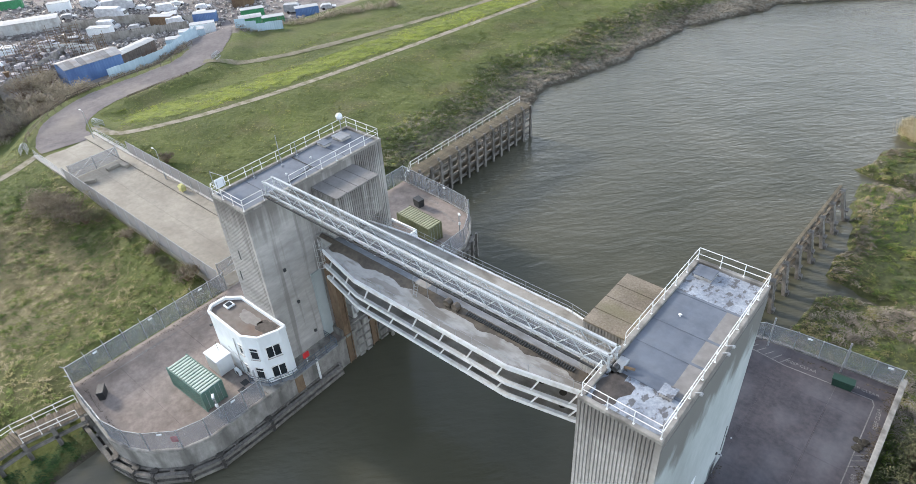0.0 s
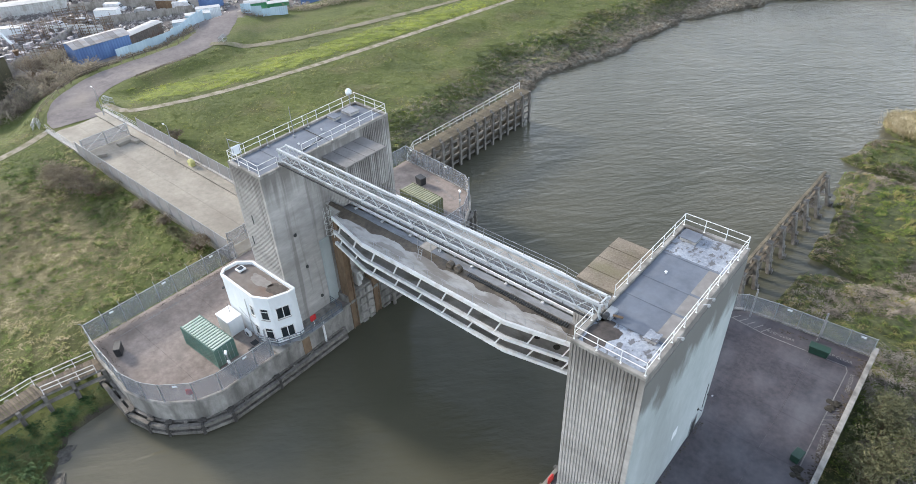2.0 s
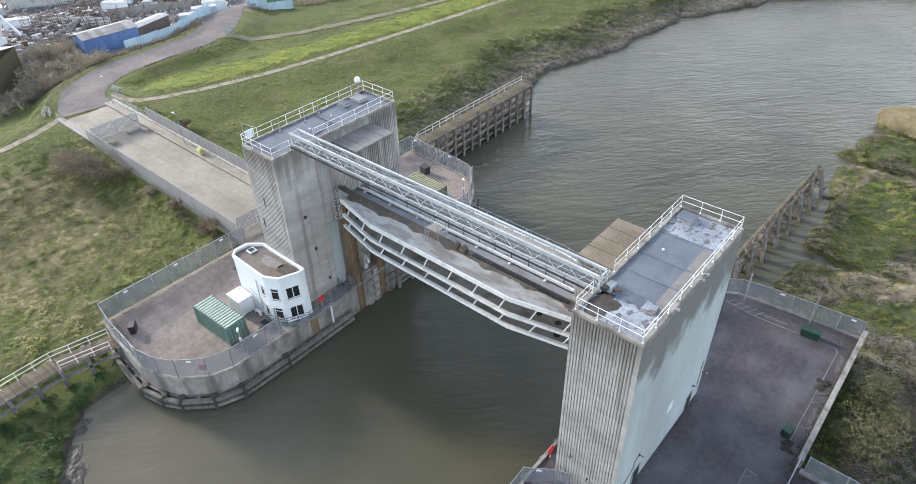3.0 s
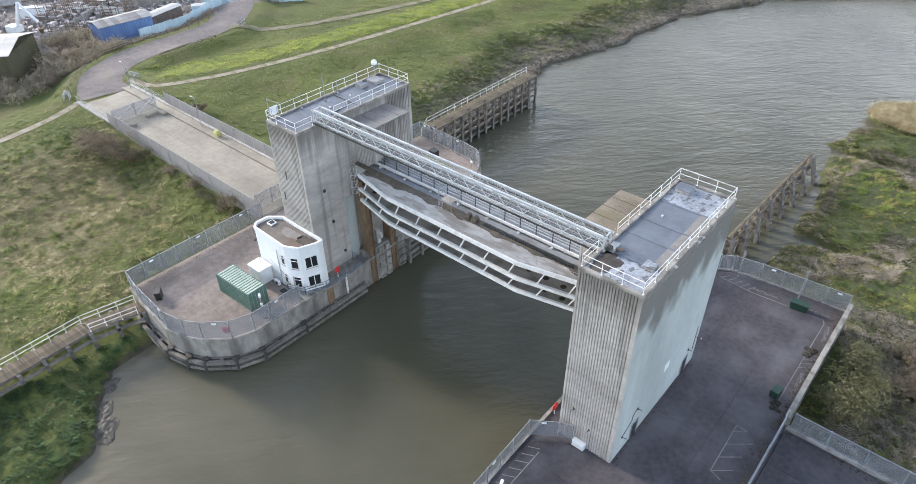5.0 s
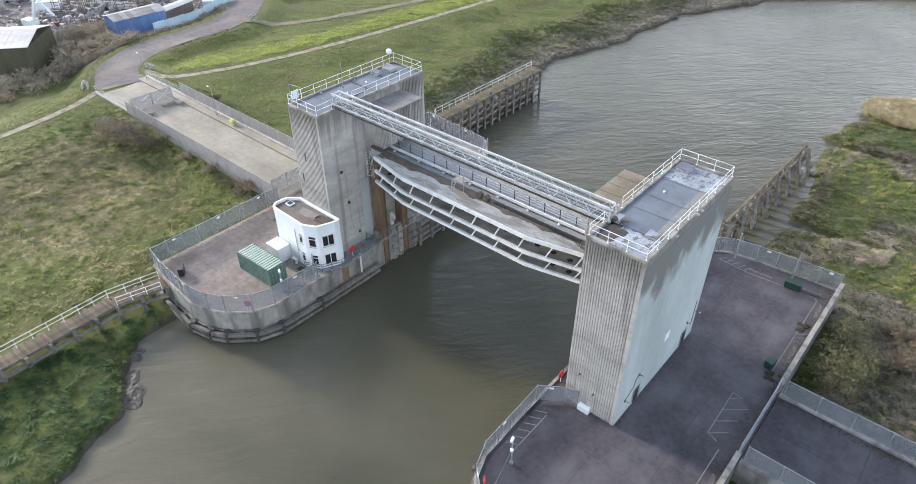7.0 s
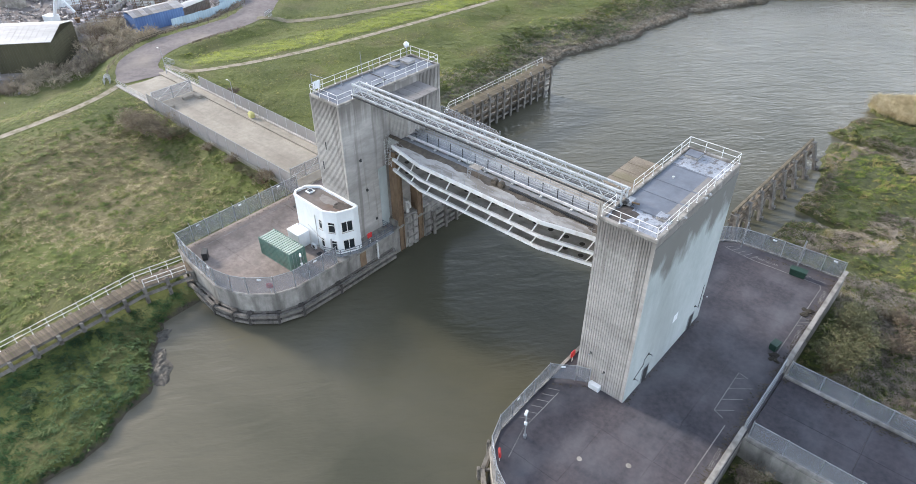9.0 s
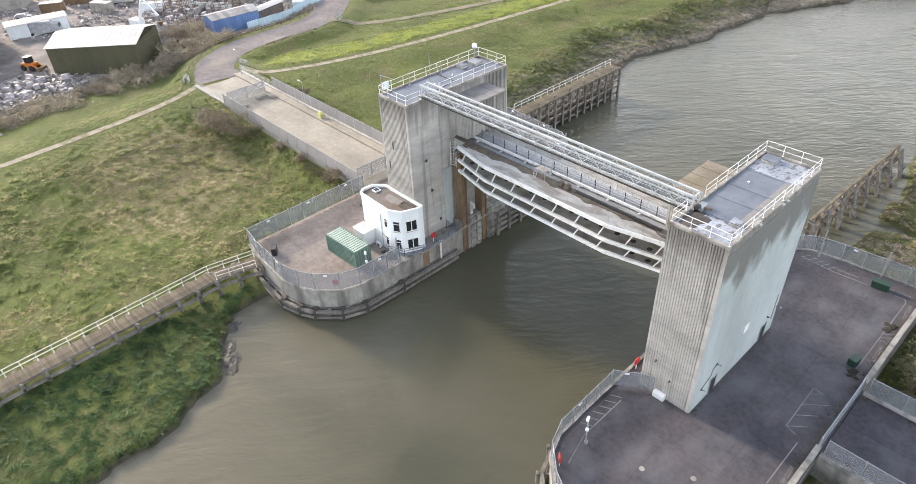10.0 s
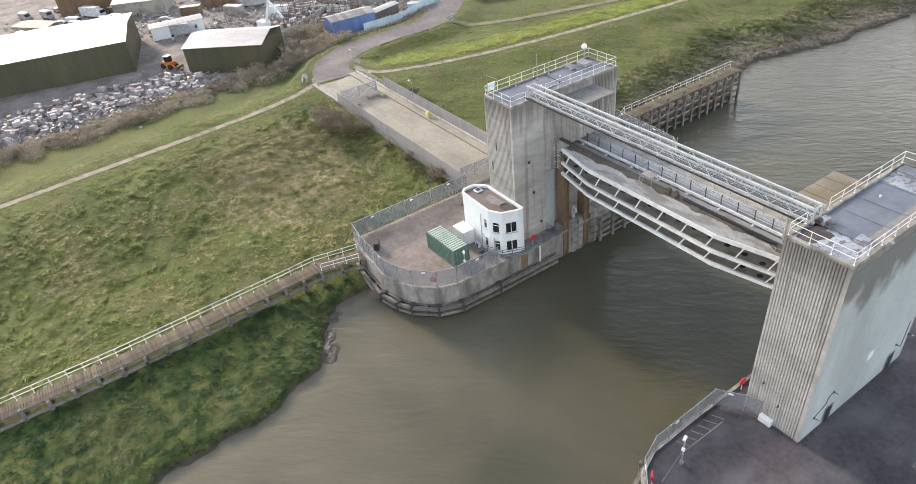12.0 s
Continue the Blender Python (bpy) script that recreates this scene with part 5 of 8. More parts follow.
# the road that leaves over the east bank
bm = bmesh.new()
box(bm, 50.9, 130, 3.6, 14.3, -4.5, -0.13)
setting("causeway", bm, PIER, "concrete causeway of the access road", "causeway")
road_e = tagged(new("road_east"), "dark grey concrete access road with open joints", "road", "", "structure")
for i in range(9):
    x0 = 50.92 + i * 8.6
    for y0, y1 in ((4.2, 9.0), (9.0, 13.6)):
        bm = bmesh.new()
        box(bm, x0 + 0.02, x0 + 8.58, y0 + 0.015, y1 - 0.015, -0.13, -0.02)
        part("slab", bm, DECK_E, road_e)
for y, nm in ((4.0, "south"), (13.85, "north")):
    bm = bmesh.new()
    cbox(bm, 50.92, 130, y - 0.3, y + 0.3, -0.13, 0.18, 0.03)
    setting("road_kerb_" + nm, bm, PIER, "mossy concrete kerb of the road", "kerb")
    fence("road_fence", "blue-grey mesh fence beside the road", [(51.2, y, 0.18), (82, y, 0.18)], 2.05, 3.0, None, None, 0, 1, "road fences")


# ---- ramp over the west bank ----
RZ = 0.3
bm = bmesh.new()
box(bm, -71.5, -15.32, 2.9, 13.4, -3.2, RZ - 0.14)
setting("ramp", bm, CONCRETE, "concrete approach ramp across the grass bank", "ramp")
ramp_deck = tagged(new("ramp_deck"), "pale worn concrete roadway slabs of the ramp", "roadway", "", "structure")
stops = list(np.linspace(-71.4, -15.34, 13))
for xa, xb in zip(stops, stops[1:]):
    for ya, yb in ((3.5, 7.4), (7.4, 11.3)):
        bm = bmesh.new()
        box(bm, xa + 0.009, xb - 0.009, ya + 0.012, yb - 0.012, RZ - 0.14, RZ)
        part("slab", bm, RAMP, ramp_deck)
    bm = bmesh.new()
    cbox(bm, xa + 0.02, xb - 0.02, 11.4, 12.9, RZ - 0.14, RZ + 0.16, 0.02)
    part("footway_slab", bm, RAMP, ramp_deck)
for y0, y1, nm in ((2.85, 3.45, "south"), (12.95, 13.45, "north")):
    bm = bmesh.new()
    cbox(bm, -71.5, -15.35, y0, y1, RZ - 0.14, RZ + 0.3, 0.03)
    setting("ramp_kerb_" + nm, bm, CONCRETE, "concrete edge beam of the ramp", "kerb")
fence("ramp_fence", "grey palisade fence along the ramp edge", [(-58.4, 2.78, RZ - 0.12), (-16.2, 2.78, RZ - 0.12)], 2.5, 2.75, RAMP_MESH, None, 0, 1, "ramp fences")
fence("ramp_fence", "grey palisade fence along the ramp edge", [(-58.4, 13.2, RZ + 0.3), (-5.0 - 10.3, 13.2, RZ + 0.3)], 2.1, 2.75, RAMP_MESH, None, 0, 1, "ramp fences")
for y, nm in ((3.1, ""), (13.2, "")):
    railing("ramp_railing", "galvanised tube railing on the ramp edge", [(-71.3, y, RZ + 0.3), (-58.7, y, RZ + 0.3)], 1.1, 1.8, GALV, (1.0, 0.66, 0.33), 0.03, "railing", "ramp railings")


def wide_gate(at, y0, y1, label, leaves=2, height=2.3):
    ob = thing("security_gate", label, "gate", at, 0, "ramp gates")
    n = leaves
    for i in range(n + 1):
        y = y0 + (y1 - y0) * i / n - at[1]
        bm = bmesh.new()
        cbox(bm, -0.06, 0.06, y - 0.06, y + 0.06, 0, height + 0.15, 0.01)
        part("gate_post", bm, GALV, ob)
    for i in range(n):
        a, b = y0 + (y1 - y0) * i / n - at[1] + 0.08, y0 + (y1 - y0) * (i + 1) / n - at[1] - 0.08
        bm = bmesh.new()
        for z in (0.12, height * 0.5, height):
            bar(bm, (0, a, z), (0, b, z), 0.06, 0.06)
        bar(bm, (0, a, 0.15), (0, b, height - 0.05), 0.04, 0.04)
        leaf = part("gate_leaf", bm, GALV, ob)
        bm = bmesh.new()
        box(bm, -0.006, 0.006, a, b, 0.15, height - 0.03)
        part("mesh_panel", bm, FENCE_MESH, leaf)


wide_gate((-58.3, 8, RZ), 3.55, 11.3, "galvanised security gate across the ramp", 2)
wide_gate((-17.3, 8, RZ), 3.55, 11.3, "rusty framed security gate across the ramp", 3)


def lamp_post(at, h, label):
    ob = thing("lamp_post", label, "lamp post", at, 0, "lamp posts")
    bm = bmesh.new()
    rod(bm, (0, 0, 0), (0, 0, h), 0.07, 8, 0.045)
    rod(bm, (0, 0, 0), (0, 0, 0.7), 0.1, 8)
    part("column", bm, GALV, ob)
    bm = bmesh.new()
    bar(bm, (0, 0, h), (-0.8, 0, h + 0.08), 0.05, 0.05)
    part("arm", bm, GALV, ob)
    bm = bmesh.new()
    cbox(bm, -1.2, -0.7, -0.12, 0.12, h + 0.02, h + 0.14, 0.03)
    part("lantern", bm, WHITE_STEEL, ob)


lamp_post((-45.5, 12.4, RZ + 0.16), 5.0, "grey steel lamp post on the ramp footway")
lamp_post((-69.5, 12.3, RZ + 0.16), 5.0, "grey steel lamp post at the foot of the ramp")


def grit_bin(at):
    ob = thing("grit_bin", "faded yellow plastic grit bin on the ramp footway", "bin", at)
    bm = bmesh.new()
    prism(bm, [(-0.45, -0.34), (0.45, -0.34), (0.45, 0.34), (-0.45, 0.34)], 0, 0.7, -0.1)
    part("body", bm, YELLOW, ob)
    bm = bmesh.new()
    prism(bm, [(-0.55, -0.42), (0.55, -0.42), (0.55, 0.42), (-0.55, 0.42)], 0.7, 1.05, 0.45)
    part("lid", bm, YELLOW, ob)


grit_bin((-40.2, 12.1, RZ + 0.16))
for x, y, t in ((-55.4, 10.6, 8), (-55.0, 4.6, 60), (-56.2, 9.2, 95)):
    bm = bmesh.new()
    cbox(bm, -1.1, 1.1, -0.4, 0.4, 0, 0.55, 0.06)
    blk = solid("concrete_block", bm, RAMP, "pale concrete traffic block on the ramp", "concrete block", "traffic blocks")
    blk.matrix_basis = pose(x, y, RZ, 0, 0, t)


# ---- timber fenders round the west pier ----
def fender(name, label, pts, levels, pile_gap=2.6, z_low=-5.2, z_top=-2.4, twin=False):
    ob = thing(name, label, "fender", (pts[0][0], pts[0][1], WATER), 0, "timber fenders")
    base = Vector((pts[0][0], pts[0][1], WATER))
    for z in levels:
        for (ax, ay), (bx, by) in zip(pts, pts[1:]):
            bm = bmesh.new()
            bar(bm, Vector((ax, ay, z)) - base, Vector((bx, by, z)) - base, 0.4, 0.42)
            part("waling", bm, TIMBER_GREY, ob)
            if twin:                        # second timber behind, tied by blocks
                run = Vector((bx - ax, by - ay, 0)).normalized()
                back = Vector((-run.y, run.x, 0)) * 0.62
                bm = bmesh.new()
                bar(bm, Vector((ax, ay, z + 0.05)) - base + back, Vector((bx, by, z + 0.05)) - base + back, 0.3, 0.34)
                part("waling", bm, TIMBER_GREY, ob)
    first = None
    for p, h in spread([(x, y, 0) for x, y in pts], pile_gap):
        m = Matrix.Translation(Vector((p.x, p.y, 0)) - Vector((base.x, base.y, 0))) @ pose(0, 0, 0, 0, 0, math.degrees(h))
        if first is None:
            bm = bmesh.new()
            y0, y1 = (0.16, 0.5) if twin else (-0.52, -0.2)
            cbox(bm, -0.19, 0.19, y0, y1, z_low - WATER, z_top - WATER - (0.15 if twin else 0), 0.04)
            cbox(bm, -0.12, 0.12, 0.1, 0.75, z_top - WATER - 0.55, z_top - WATER - 0.25, 0.03)
            first = part("fender_post", bm, TIMBER_GREY, ob)
            first.matrix_basis = m
        else:
            again(first, m)
    if twin:                                # bulky tie blocks where the timbers meet
        bracket = None
        for i, (x, y) in enumerate(pts[1:-1]):
            (ax, ay), (bx, by) = pts[i], pts[i + 2]
            m = pose(x - base.x, y - base.y, 0, 0, 0, math.degrees(math.atan2(by - ay, bx - ax)))
            if bracket is None:
                bm = bmesh.new()
                cbox(bm, -0.16, 0.16, -0.3, 0.8, 0.1, 1.62, 0.05)
                cbox(bm, -0.34, 0.34, -0.26, 0.1, 0.72, 1.0, 0.04)
                cbox(bm, -0.4, 0.4, 0.15, 0.6, 1.45, 1.7, 0.04)
                bracket = part("tie_block", bm, TIMBER_WET, ob, "dark wet timber tie block")
                bracket.matrix_basis = m
            else:
                again(bracket, m)


rim = [(-15.4, -15.0), (-14.8, -16.6), (-11.7, -17.3), (-5.4, -17.6), (-2.5, -16.9), (-0.6, -15.9), (1.9, -13.5), (3.0, -10.7), (3.2, -5.0), (3.2, 4.6)]
fender("pier_fender", "grey wet timber fender rails round the pier foot", rim, (-2.75, -3.55), 2.2, -5.2, -2.3, True)
fender("pier_fender", "grey wet timber fender rails round the pier foot", [(35.6 - x, y) for x, y in rim[::-1]][:7], (-2.75, -3.55))
fender("pier_fender", "grey timber fender rails along the pier wall", [(2.85, 12.4), (2.85, 26.5), (1.4, 30.0)], (-0.7, -1.7, -2.7, -3.6), 2.2, -5.2, -0.2)

# narrow ledge with a railing in front of the tower
bm = bmesh.new()
cbox(bm, 0.42, 2.7, -4.0, 4.9, -0.3, 0.22, 0.03)
setting("ledge_west", bm, PIER, "concrete ledge along the tower foot", "ledge")
bm = bmesh.new()
prism(bm, [(-0.1, -3.82), (-0.3, -4.3), (1.82, -3.32), (2.92, -1.0), (2.92, 4.9), (2.45, 4.9), (2.45, -0.9), (1.55, -2.98)], 0.08, 0.24)
setting("ledge_steel", bm, GALV_DULL, "dull grey steel walkway ledge round the cabin foot", "ledge")
railing("ledge_railing", "slate blue tube railing on the ledge above the water", [(-0.26, -4.22, 0.24), (1.79, -3.27, 0.24), (2.86, -1.0, 0.24), (2.86, 4.82, 0.24), (0.9, 4.82, 0.24)], 1.0, 1.3, SLATE, (1.0, 0.66, 0.33), 0.035)
bm = bmesh.new()
cbox(bm, 2.52, 2.6, -0.9, 0.1, -3.3, -0.3, 0.02)
solid("recess_plate", bm, RUST, "rust brown steel plate on the pier face", "plate")
bm = bmesh.new()
rod(bm, (2.75, 2.0, -2.6), (2.75, 2.0, 0.3), 0.13, 8)
solid("gauge_pipe", bm, WHITE_STEEL, "white tide gauge pipe fixed to the pier face", "pipe")


def lifebuoy(at, turn):
    ob = thing("lifebuoy_station", "red lifebuoy housing on a white post", "lifebuoy", at, turn, "lifebuoy stations")
    bm = bmesh.new()
    cbox(bm, -0.04, 0.04, -0.04, 0.04, 0, 1.0, 0.01)
    part("post", bm, WHITE_STEEL, ob)
    bm = bmesh.new()
    cbox(bm, -0.4, 0.4, -0.13, 0.1, 0.75, 1.55, 0.12)
    part("housing", bm, RED, ob)


lifebuoy((2.35, 1.2, 0.24), 90)
lifebuoy((0.75, -13.1, 0.0), 45)
lifebuoy((33.55, 1.2, 0.0), 90)
lifebuoy((35.4, -13.2, 0.0), -45)


# ---- guides, ladder and lining beside the gate ----
def guides(right):
    S = lambda x: side_x(x, right)
    for y in (6.7, 10.3):
        ob = thing("gate_guide", "rust brown steel guide column for the gate", "guide column", (S(1.9), y, -5.5), 180 if right else 0, "gate guides")
        bm = bmesh.new()
        for y0, y1 in ((-0.45, -0.33), (0.33, 0.45)):
            box(bm, -0.6, 0.75, y0, y1, 0, 16.8)
        box(bm, -0.6, -0.45, -0.33, 0.33, 0, 16.8)
        part("channel", bm, RUST, ob)
        bm = bmesh.new()
        box(bm, 0.5, 0.62, -0.28, 0.28, 0, 16.8)
        part("track", bm, RUST, ob)
    bm = bmesh.new()
    x0, x1 = sorted((S(0.7), S(0.92)))
    cbox(bm, x0, x1, 4.9, 6.2, 0.22, 9.0, 0.03)
    setting("pilaster_" + ("east" if right else "west"), bm, CONCRETE_PALE, "pale steel lined pilaster", "pilaster")
    bm = bmesh.new()
    x0, x1 = sorted((S(0.42), S(2.2)))
    for k in range(5):
        cbox(bm, *sorted((S(1.7), S(2.75))), 7.7, 8.5, -4.6 + k * 1.15, -3.75 + k * 1.15, 0.05)
        cbox(bm, *sorted((S(1.7), S(2.75))), 8.8, 9.6, -4.6 + k * 1.15, -3.75 + k * 1.15, 0.05)
        cbox(bm, *sorted((S(2.0), S(2.75))), 11.0, 12.2, -4.6 + k * 1.15, -3.75 + k * 1.15, 0.05)
    setting("fender_blocks_" + ("east" if right else "west"), bm, PIER, "stacked concrete fender blocks on the pier face", "fender blocks")


guides(False)
guides(True)
ob = thing("roller_bracket", "pale grey steel roller bracket between the guides", "bracket", (1.6, 8.5, 1.0))
bm = bmesh.new()
cbox(bm, -0.9, 0.5, -0.3, 0.3, 0, 2.0, 0.1)
part("casing", bm, GREY_STEEL, ob)
bm = bmesh.new()
rod(bm, (0.55, -0.15, 1.3), (0.55, 0.15, 1.3), 0.45, 14)
part("roller", bm, GREY_STEEL, ob)
bm = bmesh.new()
cbox(bm, 0.42, 2.4, 6.0, 16.4, -0.12, 1.0, 0.03)
setting("sill_wall_west", bm, PIER, "stained concrete wall below the gate end", "wall")


def caged_ladder(at, h, turn):
    ob = thing("caged_ladder", "white steel caged ladder at the gate end", "ladder", at, turn)
    for y in (-0.25, 0.25):
        bm = bmesh.new()
        rod(bm, (0.2, y, 0), (0.2, y, h), 0.025)
        part("stile", bm, WHITE_STEEL, ob)
    for i in range(int(h / 0.3)):
        bm = bmesh.new()
        rod(bm, (0.2, -0.25, 0.2 + i * 0.3), (0.2, 0.25, 0.2 + i * 0.3), 0.015)
        part("rung", bm, WHITE_STEEL, ob)
    for z in np.arange(0.6, h, 0.8):
        bm = bmesh.new()                    # a strap bent round as one piece
        arc = [(0.2 + 0.75 * math.sin(a), 0.4 * math.cos(a), z) for a in np.linspace(0, math.pi, 7)]
        low = [bm.verts.new(p) for p in arc]
        high = [bm.verts.new((p[0], p[1], p[2] + 0.07)) for p in arc]
        for i in range(len(arc) - 1):
            bm.faces.new((low[i], low[i + 1], high[i + 1], high[i]))
        bmesh.ops.solidify(bm, geom=bm.faces[:], thickness=0.02)
        part("hoop", bm, WHITE_STEEL, ob)
    for a in (0.4, math.pi / 2, math.pi - 0.4):
        bm = bmesh.new()
        p = (0.2 + 0.75 * math.sin(a), 0.4 * math.cos(a))
        bar(bm, (*p, 0.6), (*p, h), 0.05, 0.02, (1, 0, 0))
        part("cage_bar", bm, WHITE_STEEL, ob)
    for z in (0.4, h - 0.3):
        bm = bmesh.new()
        bar(bm, (0, 0.25, z), (0.2, 0.25, z), 0.05, 0.05)
        bar(bm, (0, -0.25, z), (0.2, -0.25, z), 0.05, 0.05)
        part("bracket", bm, WHITE_STEEL, ob)


caged_ladder((1.7, 6.4, 9.2), 3.8, -90)


# ---- north timber jetty ----
def jetty():
    ob = thing("timber_jetty", "weathered timber jetty with plank deck along the north bank", "jetty", (-13.4, 34.6, WATER))
    z = 5.9
    n = 92
    rng = random.Random(4)
    bm = bmesh.new()
    cbox(bm, -1.15, 1.2, 0, 0.29, -0.06, 0.0, 0.012)
    first = part("plank", bm, TIMBER_MOSSY, ob)
    first.matrix_basis = pose(0, 0, z, 0, 0, 0)
    for i in range(1, n):
        again(first, pose(rng.uniform(-0.03, 0.03), i * 0.305, z + rng.uniform(-0.012, 0.012), 0, 0, rng.uniform(-0.4, 0.4)))
    gap, posts = 2.12, 14
    bm = bmesh.new()
    cbox(bm, 0.98, 1.38, 0, 0.42, -1.6, z + 0.06, 0.05)
    pile = part("front_post", bm, TIMBER_GREY, ob)
    bm = bmesh.new()
    rod(bm, (-1.0, 0.17, -1.4), (-1.0, 0.17, z - 0.1), 0.16, 8)
    back = part("back_post", bm, TIMBER_GREY, ob)
    for i in range(1, posts):
        again(pile, pose(rng.uniform(-0.03, 0.03), i * gap, rng.uniform(-0.05, 0.04)))
        again(back, pose(0, i * gap, 0))
    for i in range(0, posts, 2):
        bm = bmesh.new()
        cbox(bm, 0.62, 0.98, i * gap + 0.02, i * gap + 0.38, z, z + 0.5, 0.06)
        part("bollard", bm, TIMBER_GREY, ob)
    for zz in (0.7, 2.0, 3.3, 4.6):         # walings in bays behind the posts, uneven with age
        for i in range(posts - 1):
            bm = bmesh.new()
            bar(bm, (0.86, i * gap - 0.1, zz + rng.uniform(-0.06, 0.06)), (0.86, (i + 1) * gap + 0.5, zz + rng.uniform(-0.06, 0.06)), 0.26, 0.36)
            part("waling", bm, TIMBER_GREY, ob)
    for i in range(posts - 1):              # short uprights between the posts
        bm = bmesh.new()
        cbox(bm, 0.45, 0.68, i * gap + 1.0, i * gap + 1.3, 0.2, z - 0.1, 0.03)
        part("middle_post", bm, TIMBER_GREY, ob)
    bm = bmesh.new()
    cbox(bm, 0.95, 1.25, -0.2, 28.0, z - 0.36, z - 0.06, 0.04)
    part("edge_beam", bm, TIMBER, ob)
    bm = bmesh.new()
    cbox(bm, -0.2, -0.05, -0.2, 28.0, -1.5, 2.4, 0.03)
    part("back_wall", bm, MUD, ob, "muddy timber back wall")


jetty()
railing("jetty_railing", "white tube railing along the jetty", [(-14.5, 33.6, 0.4), (-14.5, 35.0, 1.9), (-14.5, 62.4, 1.9)], 1.1, 1.7, WHITE_STEEL, (1.0, 0.5), 0.035)
ob = thing("jetty_steps", "short timber steps up to the jetty", "steps", (-13.6, 34.0, 0))
for i in range(6):
    bm = bmesh.new()
    cbox(bm, -0.8, 0.8, i * 0.13, i * 0.13 + 0.25, i * 0.3, i * 0.3 + 0.3, 0.02)
    part("step", bm, TIMBER, ob)


# ---- east row of timber dolphins ----
def dolphins():
    ob = thing("dolphin_row", "row of dark weathered timber dolphins standing in the tidal water", "dolphins", (35.1, 38.3, WATER))
    n, gap, drift, top = 8, 4.05, 0.034, 4.75
    rng = random.Random(17)
    line = lambda y: drift * y
    for i in range(2 * n - 1):              # upright piles under the cap
        y = i * gap / 2
        bm = bmesh.new()
        bar(bm, (line(y) + rng.uniform(-0.06, 0.06), y, -1.6), (line(y), y + rng.uniform(-0.05, 0.05), top - 0.15), 0.4, 0.4)
        part("upright", bm, TIMBER_GREY, ob)
    for i in range(n):
        y = i * gap
        x = line(y)
        foot = 1.05 + 0.115 * i
        for dy in (-0.22, 0.22):            # a pair of raking struts on the land side
            bm = bmesh.new()
            bar(bm, (x + foot + 0.25, y + dy * 1.5, -1.6), (x + 0.45, y + dy, top - 0.35), 0.4, 0.42)
            part("raking_strut", bm, TIMBER_GREY, ob)
        bm = bmesh.new()
        bar(bm, (x + foot + 0.16, y, -1.2), (x + foot + 0.07, y, 0.5), 0.66, 0.62)
        part("strut_shoe", bm, TIMBER_GREY, ob, "dark wet timber shoe")
        for z, x1 in ((1.6, foot), (3.0, 0.95), (4.25, 0.75)):
            bm = bmesh.new()
            bar(bm, (x - 0.35, y + 0.02, z), (x + x1, y + 0.02, z + rng.uniform(-0.08, 0.08)), 0.85, 0.26)
            part("cross_tie", bm, TIMBER_GREY, ob)
    for dx, z, w, h in ((-0.05, top, 0.36, 0.28), (0.36, top - 0.9, 0.26, 0.3), (0.42, top - 2.2, 0.26, 0.3), (-0.32, top - 1.6, 0.24, 0.28)):
        for i in range(n - 1):
            y0, y1 = i * gap - 0.3, (i + 1) * gap + 0.25
            bm = bmesh.new()
            bar(bm, (dx + line(y0), y0, z + rng.uniform(-0.06, 0.06)), (dx + line(y1), y1, z + rng.uniform(-0.06, 0.06)), w, h)
            part("cap_beam" if z == top else "waling", bm, TIMBER_MOSSY if z == top else TIMBER, ob)


dolphins()


